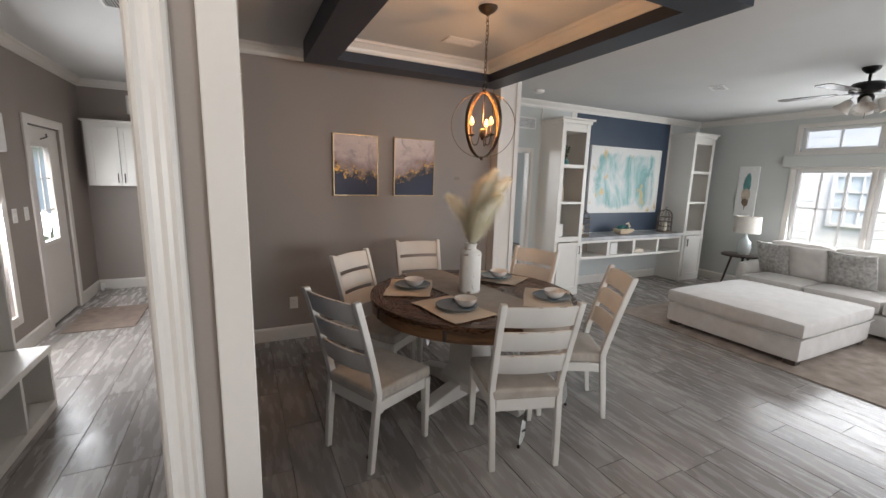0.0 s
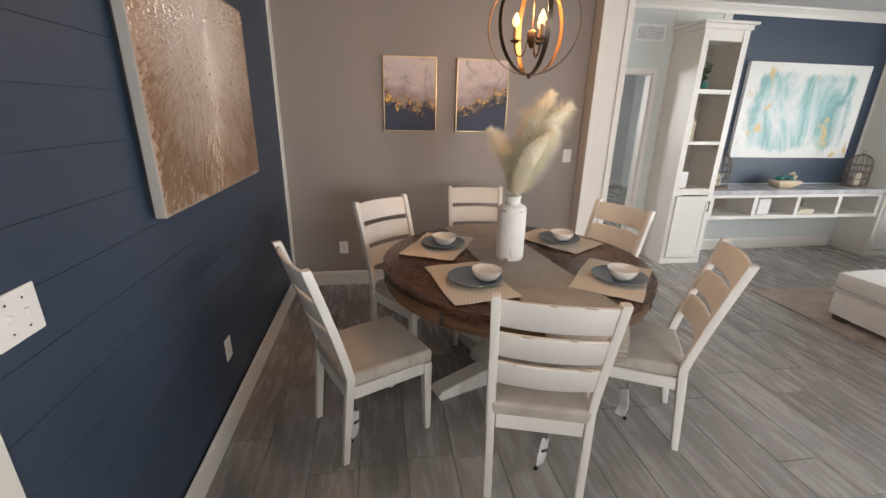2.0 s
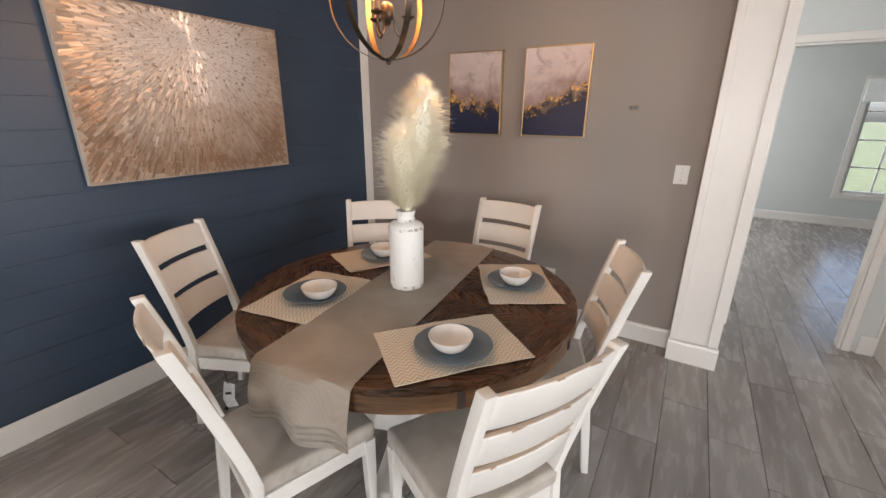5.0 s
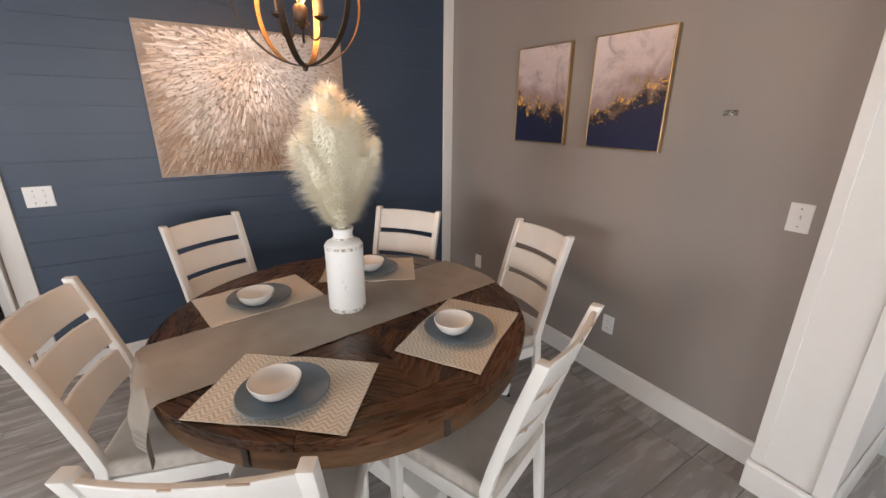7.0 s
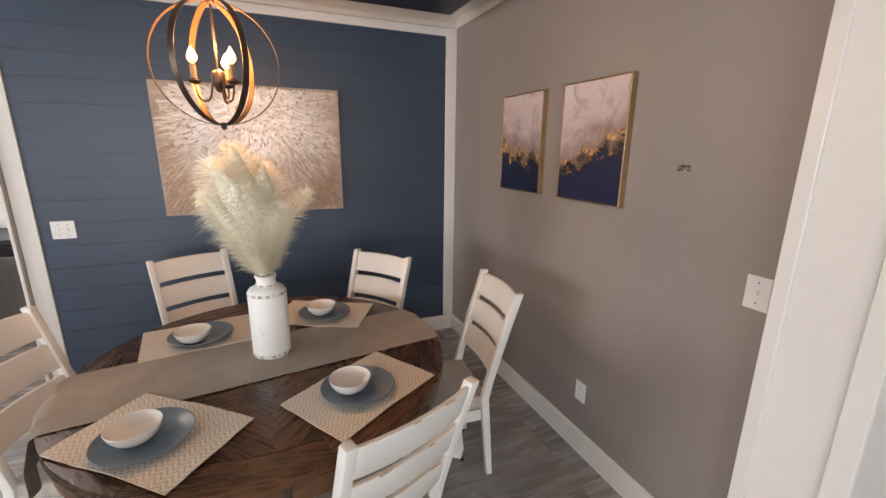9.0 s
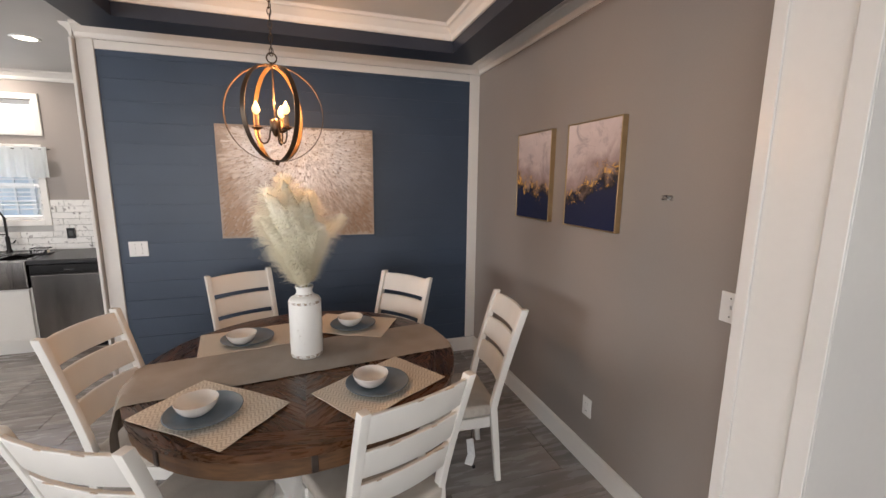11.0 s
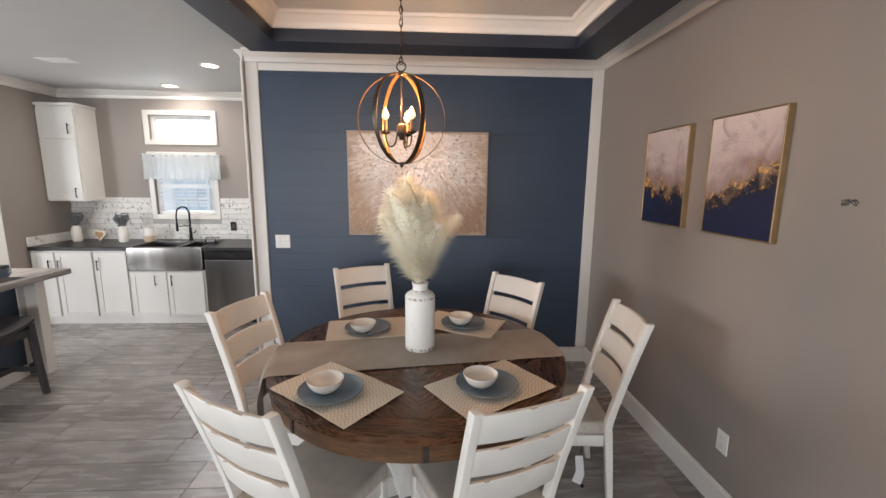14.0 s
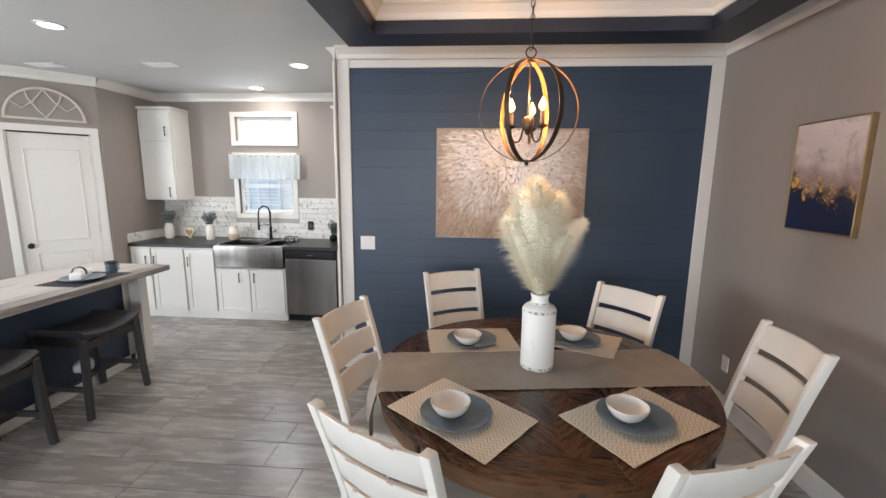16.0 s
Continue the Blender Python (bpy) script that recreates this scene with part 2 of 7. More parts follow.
M_LINEN = mat("white_sheer_cloth", (0.80, 0.81, 0.80), 0.9, var=0.05, scale=20, fine=300, bump=0.2)
M_GREEN = mat("dusty_green_leaf", (0.075, 0.105, 0.070), 0.6, var=0.35, scale=30, fine=200)
M_TEAL = mat("teal_glaze", (0.03, 0.16, 0.145), 0.3, var=0.25, scale=20, fine=150)
M_JUG = mat("tan_dipped_stoneware", (0.62, 0.50, 0.36), 0.5, var=0.10, scale=15)
M_TAG = mat("printed_tag_paper", (0.72, 0.72, 0.71), 0.6, var=0.08, scale=40)
M_PLASTICBAG = mat("clear_bag_film", (0.62, 0.63, 0.65), 0.2, var=0.10, scale=20)
M_SIDING = mat("cream_vinyl_siding", (0.84, 0.83, 0.80), 0.6, var=0.05, scale=1, fine=30)
M_GRASS = mat("lawn", (0.085, 0.105, 0.055), 0.95, var=0.3, scale=3, fine=60, bump=0.4)
M_CARD = mat("painted_canvas_edge", (0.55, 0.49, 0.43), 0.8, var=0.1, fine=200)
M_SHADE = mat("cream_lamp_shade", (0.76, 0.72, 0.66), 0.85, var=0.04, scale=15, fine=260, bump=0.2)
M_CERAMIC = mat("pale_blue_ceramic", (0.58, 0.63, 0.64), 0.3, var=0.08, scale=14)
M_CAN = mat("lit_can_lens", (1, 0.9, 0.78), 0.4, var=0, bump=0, emit=(1.0, 0.86, 0.70), power=2.2)
M_BOOKS = mat("book_cloth", (0.05, 0.045, 0.075), 0.7, var=0.3, scale=30)
M_PAPER = mat("cream_paper", (0.70, 0.64, 0.52), 0.8, var=0.08, scale=30)


def glass(name, tint=(0.95, 0.98, 0.98)):
    m, nt, b = nodes_of(name)
    b.inputs["Base Color"].default_value = (*tint, 1)
    b.inputs["Roughness"].default_value = 0.02
    b.inputs["IOR"].default_value = 1.02
    b.inputs["Transmission Weight"].default_value = 1.0
    return m


M_GLASS = glass("window_glass")
M_PLANKFAR = wood("grey_wood_look_tile_far", (0.184, 0.165, 0.154), (0.350, 0.324, 0.306), (5.5, 0.9, 4.0), rough=0.23, bump=0.07, tint=0.0)
_nt = M_PLANKFAR.node_tree
_g = _nt.nodes.new("ShaderNodeNewGeometry")
for _n in list(_nt.nodes):
    if _n.type == "OBJECT_INFO":
        for _l in list(_n.outputs["Random"].links):
            _nt.links.new(_g.outputs["Random Per Island"], _l.to_socket)
for _n in _nt.nodes:
    if _n.type == "MATH" and _n.operation == "MULTIPLY_ADD" and abs(_n.inputs[1].default_value) < 1e-6:
        _n.inputs[1].default_value = 0.22


def plume_fibre(name, base):
    """Fine plant hairs that let part of the light through."""
    m, nt, b = nodes_of(name)
    mp = coords(nt, world_space=True)
    n = nd(nt, "ShaderNodeTexNoise", Scale=16.0, Detail=4.0)
    nt.links.new(mp.outputs[0], n.inputs["Vector"])
    r = ramp(nt, n.outputs[0], [(0.3, shade(base, 0.97)), (0.7, shade(base, 1.0))])
    nt.links.new(r.outputs[0], b.inputs["Base Color"])
    b.inputs["Roughness"].default_value = 0.9
    tr = nt.nodes.new("ShaderNodeBsdfTranslucent")
    nt.links.new(r.outputs[0], tr.inputs["Color"])
    mx = nt.nodes.new("ShaderNodeMixShader")
    mx.inputs[0].default_value = 0.40
    nt.links.new(b.outputs[0], mx.inputs[1])
    nt.links.new(tr.outputs[0], mx.inputs[2])
    nt.links.new(mx.outputs[0], nt.nodes["Material Output"].inputs["Surface"])
    return m


M_BLIND = plume_fibre("white_vinyl_blind", (0.86, 0.89, 0.90))
M_LAVENDER = mat("dried_lavender", (0.20, 0.215, 0.225), 0.8, var=0.35, scale=30, fine=200)
M_PAMPAS = plume_fibre("cream_pampas_plume", (1.0, 0.965, 0.85))
M_PLUMECORE = mat("cream_pampas_down", (1.0, 0.955, 0.84), 0.95, var=0.03, scale=20, fine=220, bump=0.4)

# ---- building helpers ----


def empty(name, loc=(0, 0, 0), label="", category="", group="", kind="", turn=0.0):
    ob = new(name)
    ob.matrix_basis = pose(*loc, 0, 0, turn)
    ob.empty_display_size = 0.1
    return tagged(ob, label, category, group, kind)


def part(name, bm, material, parent=None, label="", world_space=False, smooth=False, kind=""):
    """Links a bmesh as one mesh object under a thing or a part."""
    if world_space and parent is not None:
        off = Vector((0, 0, 0))
        p = parent
        while p is not None:
            off += p.matrix_basis.translation
            p = p.parent
        bmesh.ops.translate(bm, verts=bm.verts, vec=-off)
    me = bpy.data.meshes.new(name)
    bmesh.ops.recalc_face_normals(bm, faces=bm.faces)
    bm.to_mesh(me)
    bm.free()
    me.materials.append(material)
    if smooth:
        me.shade_smooth()
        me.set_sharp_from_angle(angle=radians(40))
    ob = new(name, me)
    ob.parent = parent
    return tagged(ob, label, kind=kind)


def box(bm, x0, x1, y0, y1, z0, z1, bevel=0.0, seg=1):
    r = bmesh.ops.create_cube(bm, size=1.0, matrix=Matrix.LocRotScale(((x0 + x1) / 2, (y0 + y1) / 2, (z0 + z1) / 2), None, (x1 - x0, y1 - y0, z1 - z0)))
    if bevel:
        es = list({e for v in r["verts"] for e in v.link_edges})
        bmesh.ops.bevel(bm, geom=es, offset=bevel, segments=seg, affect="EDGES", profile=0.6)
    return bm


def bx(*a, bevel=0.0, seg=1):
    return box(bmesh.new(), *a, bevel=bevel, seg=seg)


def boxes(*rows, bevel=0.0):
    bm = bmesh.new()
    for r in rows:
        box(bm, *r, bevel=bevel)
    return bm


def cyl(bm, p0, p1, r0, r1=None, n=12):
    p0, p1 = Vector(p0), Vector(p1)
    d = p1 - p0
    m = Matrix.Translation((p0 + p1) / 2) @ d.to_track_quat("Z", "Y").to_matrix().to_4x4()
    bmesh.ops.create_cone(bm, cap_ends=True, segments=n, radius1=r0, radius2=r0 if r1 is None else r1, depth=d.length, matrix=m)
    return bm


def lathe(profile, n=32, bm=None, m=None, loop=False):
    """A turned shape from (radius, height) pairs; a ring with an open middle if looped."""
    bm = bm or bmesh.new()
    rings = []
    for r, z in profile:
        rings.append([bm.verts.new((r * math.cos(2 * math.pi * i / n), r * math.sin(2 * math.pi * i / n), z)) for i in range(n)])
    for a, b in zip(rings, rings[1:] + ([rings[0]] if loop else [])):
        for i in range(n):
            bm.faces.new((a[i], a[(i + 1) % n], b[(i + 1) % n], b[i]))
    for ring in () if loop else (rings[0], rings[-1]):
        bm.faces.new(ring)
    if m is not None:
        bmesh.ops.transform(bm, matrix=m, verts=[v for ring in rings for v in ring])
    return bm


def tube(bm, pts, radius, n=8, closed=False):
    """A round bar along a line of points; radius may be one number or one for each point."""
    pts = [Vector(p) for p in pts]
    rad = radius if isinstance(radius, (list, tuple)) else [radius] * len(pts)
    rings = []
    up = Vector((0.13, 0.2, 1)).normalized()
    for i, p in enumerate(pts):
        a = pts[i - 1] if (i or closed) else p
        b = pts[(i + 1) % len(pts)] if (i + 1 < len(pts) or closed) else p
        t = (b - a).normalized()
        s = t.cross(up)
        s = s.normalized() if s.length > 1e-4 else Vector((1, 0, 0))
        u = s.cross(t)
        rings.append([bm.verts.new(p + rad[i] * (math.cos(2 * math.pi * k / n) * s + math.sin(2 * math.pi * k / n) * u)) for k in range(n)])
    pairs = list(zip(rings, rings[1:])) + ([(rings[-1], rings[0])] if closed else [])
    for a, b in pairs:
        for k in range(n):
            bm.faces.new((a[k], a[(k + 1) % n], b[(k + 1) % n], b[k]))
    if not closed:
        bm.faces.new(rings[0])
        bm.faces.new(rings[-1])
    return bm


def prism(bm, outline, p0, along):
    """Sweeps a flat outline (list of 3D points) along a vector."""
    a = [bm.verts.new(Vector(p) + Vector(p0)) for p in outline]
    b = [bm.verts.new(v.co + Vector(along)) for v in a]
    n = len(a)
    for i in range(n):
        bm.faces.new((a[i], a[(i + 1) % n], b[(i + 1) % n], b[i]))
    bm.faces.new(a)
    bm.faces.new(b)
    return bm


def solid(name, bm, material, label="", category="", kind="", group="", smooth=False):
    return tagged(part(name, bm, material, None, label, smooth=smooth), label, category, group, kind)


def wall(name, axis, a0, a1, c0, c1, z0, z1, holes, material, label):
    """A wall along axis from a0 to a1, from c0 to c1 thick, with openings (a0, a1, z0, z1)."""
    bm = bmesh.new()
    cuts = sorted({a0, a1, *(h[0] for h in holes), *(h[1] for h in holes)})
    for u, v in zip(cuts, cuts[1:]):
        mine = sorted((h[2], h[3]) for h in holes if h[0] <= u + 1e-6 and h[1] >= v - 1e-6)
        z = z0
        for lo, hi in mine + [(z1, z1)]:
            if lo - z > 1e-4:
                if axis == "x":
                    box(bm, u, v, c0, c1, z, lo)
                else:
                    box(bm, c0, c1, u, v, z, lo)
            z = hi
    bmesh.ops.remove_doubles(bm, verts=bm.verts, dist=1e-5)
    return solid(name, bm, material, label, "wall", "structure")


CEIL = 2.77
CROWN = [(0.0, -0.092), (0.012, -0.092), (0.018, -0.080), (0.022, -0.058), (0.052, -0.024), (0.066, -0.018), (0.070, -0.008), (0.078, 0.0), (0.0, 0.0)]


def crown(p0, p1, inward, name="trim", label="white painted crown moulding under the ceiling", top=CEIL - 0.001, parent=None):
    """A crown moulding from p0 to p1 (x, y); inward is the unit way off the wall."""
    bm = bmesh.new()
    n = Vector((*inward, 0))
    out = [n * u + Vector((0, 0, v)) for u, v in CROWN]
    prism(bm, out, (*p0, top), (p1[0] - p0[0], p1[1] - p0[1], 0))
    if parent is not None:
        return part(name, bm, M_TRIM, parent)
    return solid(name, bm, M_TRIM, label, "moulding", "structure")


def base(p0, p1, inward, h=0.14, th=0.016):
    """A baseboard from p0 to p1 on a wall face."""
    bm = bmesh.new()
    n = Vector((*inward, 0))
    out = [n * u + Vector((0, 0, v)) for u, v in ((0, 0.0005), (th, 0.0005), (th, h - 0.02), (th * 0.75, h - 0.008), (th * 0.3, h), (0, h))]
    prism(bm, out, (*p0, 0), (p1[0] - p0[0], p1[1] - p0[1], 0))
    return solid("baseboard", bm, M_TRIM, "white painted baseboard along the wall", "baseboard", "structure")


# ---- the large structure ----
solid("ground", bx(-400, 400, -400, 400, -0.6, -0.45), M_GRASS, "green lawn around the house", "ground", "structure")
floor = solid("floor", bx(-1.81, 7.75, -4.0, 9.75, -0.12, -0.005), M_GROUT, "grey wood-look tile floor with dark grout joints", "floor", "structure")
solid("ceiling", bx(-1.81, 7.75, -4.0, 9.75, CEIL, CEIL + 0.12), M_CEIL, "white textured flat ceiling", "ceiling", "structure")

wall_blue = wall("wall_blue", "y", 1.155, 4.22, -0.02, 0.0585, 0, CEIL, [], M_NAVY, "navy shiplap accent wall of the dining area")
wall("wall_utility_east", "y", 1.155, 7.0, -0.10, -0.021, 0, CEIL, [], M_TAUPE, "taupe wall of the utility hall")
solid("wall_end", bx(-0.10, 0.0585, 1.148, 1.154, 0, CEIL), M_TAUPE, "taupe end of the dividing wall", "wall", "structure")
wall("wall_dining_north", "x", 0.0585, 2.79, 4.22, 4.30, 0, CEIL, [], M_TAUPE, "taupe painted dining wall")
wall("wall_post", "x", 2.79, 3.05, 4.085, 4.87, 0, CEIL, [], M_TRIM, "white panelled end post of the dining wall")
wall("wall_living_north", "x", 3.05, 7.65, 4.87, 4.97, 0, CEIL, [(3.15, 3.86, 0, 2.06)], M_SAGE, "pale grey living room wall")
wall("wall_east", "y", -3.9, 4.97, 7.65, 7.77, 0, CEIL, [(0.62, 3.30, 0.80, 1.93), (0.62, 3.30, 2.20, 2.53), (-1.95, 0.25, 0.80, 2.2)], M_SAGE, "pale grey window wall of the living room")
# unseen wall; its opening is assumed, made for the south fill lamp
wall("wall_south", "x", -1.71, 7.65, -4.0, -3.9, 0, CEIL, [(2.15, 4.25, 0.8, 2.2)], M_SAGE, "plain pale grey wall")
wall("wall_west_utility", "y", 1.236, 7.1, -1.83, -1.71, 0, CEIL, [(3.70, 4.70, 0.36, 1.82), (5.40, 6.22, 0, 2.06)], M_TAUPE, "taupe outer wall of the utility hall")
wall("wall_west", "y", -4.0, 1.2355, -1.83, -1.71, 0, CEIL,
     [(-0.79, -0.02, 2.19, 2.49), (-0.79, -0.05, 1.25, 1.98)], M_TAUPE, "taupe outer wall of the kitchen")
wall("wall_utility_north", "x", -1.71, 0.075, 7.0, 7.1, 0, CEIL, [], M_TAUPE, "taupe end wall of the utility hall")
wall("wall_kitchen_utility", "x", -1.71, -0.10, 1.155, 1.235, 0, CEIL, [(-0.85, -0.10, 0, 2.1)], M_TAUPE, "taupe wall between kitchen and utility hall")
wall("wall_kitchen_return", "x", -1.71, -0.85, -1.95, -1.85, 0, CEIL, [], M_TAUPE, "short taupe kitchen wall beside the counter")
# corner pantry: a wall set at 45 degrees
PAN = pose(-0.85, -1.85, 0, 0, 0, -45)
bm = boxes((0, 0.09, -0.1, 0, 0, CEIL), (0.09, 0.75, -0.1, 0, 2.16, CEIL), (0.75, 1.10, -0.1, 0, 0, CEIL), (0.0, 1.1, -0.5, -0.45, 0, CEIL))
bmesh.ops.transform(bm, matrix=PAN, verts=bm.verts)
solid("wall_pantry", bm, M_TAUPE, "taupe angled pantry wall", "wall", "structure")
wall("wall_kitchen_south", "y", -3.9, -2.62, -0.17, -0.07, 0, CEIL, [], M_TAUPE, "taupe kitchen wall")
# bedroom beyond the doorway
wall("wall_bedroom_west", "y", 4.97, 9.65, 1.25, 1.35, 0, CEIL, [], M_SAGE, "pale grey bedroom wall")
wall("wall_bedroom_east", "y", 4.97, 9.65, 6.7, 6.8, 0, CEIL, [], M_SAGE, "pale grey bedroom wall")
wall("wall_bedroom_north", "x", 1.25, 6.8, 9.65, 9.75, 0, CEIL, [(4.72, 5.45, 0.50, 2.1)], M_SAGE, "pale grey bedroom wall with a window")
wall("wall_bedroom_south", "x", 1.25, 3.05, 4.871, 4.97, 0, CEIL, [], M_SAGE, "pale grey bedroom wall")

# baseboards and crowns
base((0.0715, 4.22), (2.773, 4.22), (0, -1))
base((0.0710, 1.157), (0.0710, 4.219), (1, 0), th=0.012)
base((2.773, 4.073), (3.068, 4.073), (0, -1), 0.15, 0.018)
base((3.052, 4.0735), (3.052, 4.869), (1, 0), 0.15)
base((2.789, 4.2195), (2.789, 4.0735), (-1, 0), 0.15)
base((3.94, 4.87), (4.03, 4.87), (0, -1))
base((4.56, 4.87), (6.83, 4.87), (0, -1))
base((7.45, 4.87), (7.65, 4.87), (0, -1))
base((7.65, -3.9), (7.65, 4.87), (-1, 0))
base((-1.71, 6.31), (-1.71, 7.0), (1, 0))
base((-1.71, 3.57), (-1.71, 5.31), (1, 0))
base((-1.694, 7.0), (-0.10, 7.0), (0, -1))
base((-0.10, 1.24), (-0.10, 6.98), (-1, 0))
base((1.35, 9.65), (6.7, 9.65), (0, -1))
crown((0.0715, 4.22), (2.789, 4.22), (0, -1))
crown((0.0715, 1.157), (0.0715, 4.219), (1, 0))
crown((-1.71, -1.849), (-1.71, 1.154), (1, 0))
crown((-1.71, -1.85), (-0.85, -1.85), (0, 1))
crown((-0.86, -1.842), (-0.10, -2.602), (0.7071, 0.7071))
crown((-1.71, 1.155), (0.09, 1.147), (0, -1))
crown((-1.71, 1.236), (-1.71, 6.99), (1, 0))
crown((-1.70, 7.0), (-0.11, 7.0), (0, -1))
crown((3.05, 4.87), (7.64, 4.87), (0, -1))
crown((7.65, -3.89), (7.65, 4.86), (-1, 0))

# trims of the blue wall: side boards, head board
solid("trim", bx(0.0495, 0.075, 1.156, 1.257, 0.141, 2.695, bevel=0.003), M_TRIM, "white flat board at the wall's open end", "trim", "structure")
solid("trim", bx(0.0495, 0.071, 4.123, 4.2195, 0.141, 2.695, bevel=0.003), M_TRIM, "white flat corner board", "trim", "structure")
solid("trim", bx(0.0495, 0.070, 1.257, 4.123, 2.615, 2.677, bevel=0.003), M_TRIM, "white flat head board over the shiplap", "trim", "structure")
solid("trim", bx(0.024, 0.107, 1.128, 1.1475, 0, CEIL - 0.1, bevel=0.003), M_TRIM, "white flat board on the wall end", "trim", "structure")
# fluted casing of the utility opening
bm = bmesh.new()
prism(bm, [(-0.103, 0, 0), (-0.103, -0.022, 0), (-0.094, -0.028, 0), (-0.084, -0.020, 0), (-0.072, -0.016, 0), (-0.060, -0.020, 0), (-0.050, -0.016, 0), (-0.040, -0.020, 0), (-0.031, -0.012, 0), (-0.028, 0, 0)], (0, 1.1475, 0), (0, 0, 2.12))
solid("trim", bm, M_TRIM, "white moulded casing of the utility opening", "trim", "structure")
solid("trim", bx(-0.112, -0.101, 1.1475, 1.25, 0, 2.10), M_TRIM, "white jamb of the utility opening", "trim", "structure")
solid("trim", bx(-0.93, -0.05, 1.128, 1.1545, 2.121, 2.20, bevel=0.003), M_TRIM, "white head casing of the utility opening", "trim", "structure")
solid("trim", bx(-0.93, -0.85, 1.128, 1.1545, 0, 2.12, bevel=0.003), M_TRIM, "white casing of the utility opening", "trim", "structure")
# corner boards of the post
for x0, x1 in ((2.778, 2.822), (3.00, 3.060)):
    solid("trim", bx(x0, x1, 4.073, 4.0845, 0.151, CEIL - 0.002, bevel=0.002), M_TRIM, "white flat board on the post", "trim", "structure")
solid("trim", bx(2.778, 2.7895, 4.085, 4.2195, 0.151, CEIL - 0.095, bevel=0.002), M_TRIM, "white flat board on the post", "trim", "structure")
solid("trim", bx(3.0505, 3.06, 4.085, 4.13, 0.151, CEIL - 0.002, bevel=0.002), M_TRIM, "white flat board on the post", "trim", "structure")


def casing(name, axis, a0, a1, z0, z1, face, side, w=0.075, th=0.018, sill=True, label="white painted casing"):
    """Four (or three) flat boards round an opening."""
    lo, hi = sorted((face, face + side * th))
    bm = bmesh.new()
    rows = [(a0 - w, a0, z0 - (w if sill else 0), z1 + w), (a1, a1 + w, z0 - (w if sill else 0), z1 + w), (a0, a1, z1, z1 + w)]
    if sill:
        rows.append((a0, a1, z0 - w, z0))
    for u, v, p, q in rows:
        if axis == "x":
            box(bm, u, v, lo, hi, p, q, bevel=0.003)
        else:
            box(bm, lo, hi, u, v, p, q, bevel=0.003)
    return solid(name, bm, M_TRIM, label, "trim", "structure")


def window(name, a0, a1, z0, z1, c_in, c_out, axis, cols, rows, label, blinds=False, side=1, shut=False):
    """A window in an opening: frame, grid bars, panes; c_in and c_out are the wall's two faces."""
    mid = (c_in + c_out) / 2
    ob = empty(name, ((a0 + a1) / 2 if axis == "x" else mid, mid if axis == "x" else (a0 + a1) / 2, z0), label, "window", kind="structure")

    def put(bm, u, v, d0, d1, p, q, bev=0.0):
        if axis == "x":
            box(bm, u, v, min(d0, d1), max(d0, d1), p, q, bevel=bev)
        else:
            box(bm, min(d0, d1), max(d0, d1), u, v, p, q, bevel=bev)
    f = 0.045
    bm = bmesh.new()
    for u, v, p, q in ((a0, a0 + f, z0, z1), (a1 - f, a1, z0, z1), (a0 + f, a1 - f, z1 - f, z1), (a0 + f, a1 - f, z0, z0 + f)):
        put(bm, u, v, mid - 0.025, mid + 0.025, p, q, 0.004)
    part("window_frame", bm, M_PLASTIC, ob, world_space=True)
    for i in range(1, cols):
        u = a0 + (a1 - a0) * i / cols
        bm = bmesh.new()
        put(bm, u - 0.011, u + 0.011, mid - 0.012, mid + 0.012, z0 + f, z1 - f)
        part("grid_bar", bm, M_PLASTIC, ob, world_space=True)
    for i in range(1, rows):
        u = z0 + (z1 - z0) * i / rows
        bm = bmesh.new()
        put(bm, a0 + f, a1 - f, mid - 0.012, mid + 0.0125, u - 0.011, u + 0.011)
        part("grid_bar", bm, M_PLASTIC, ob, world_space=True)
    bm = bmesh.new()
    put(bm, a0 + f, a1 - f, mid - 0.002, mid + 0.002, z0 + f, z1 - f)
    g = part("pane", bm, M_GLASS, ob, world_space=True)
    g.visible_shadow = False
    if blinds:
        k = int((z1 - z0 - 0.12) / 0.045)
        for i in range(k):
            z = z1 - 0.08 - i * 0.045
            bm = bmesh.new()
            if shut:
                put(bm, a0 + 0.02, a1 - 0.02, c_in + 0.020 * side, c_in + 0.023 * side, z, z + 0.020)
            else:
                put(bm, a0 + 0.02, a1 - 0.02, c_in - 0.034 * side, c_in - 0.012 * side, z, z + 0.012)
            part("blind_slat", bm, M_BLIND if shut else M_PLASTIC, ob, world_space=True)
    return ob


window("window_1", -0.79, -0.02, 2.19, 2.49, -1.71, -1.83, "y", 1, 1, "small white transom window over the kitchen sink")
casing("trim", "y", -0.79, -0.02, 2.19, 2.49, -1.71, 1, 0.06, label="white casing of the kitchen transom window")
window("window_2", -0.79, -0.05, 1.25, 1.98, -1.71, -1.83, "y", 1, 2, "white kitchen window with raised slat blinds", blinds=True)
casing("trim", "y", -0.79, -0.05, 1.25, 1.98, -1.71, 1, 0.06, label="white casing of the kitchen window")
window("window_3", 3.70, 4.70, 0.36, 1.82, -1.71, -1.83, "y", 2, 3, "tall white utility hall window with closed slat blinds", blinds=True, side=-1, shut=True)
casing("trim", "y", 3.70, 4.70, 0.36, 1.82, -1.71, 1, 0.085, label="white casing of the utility window")
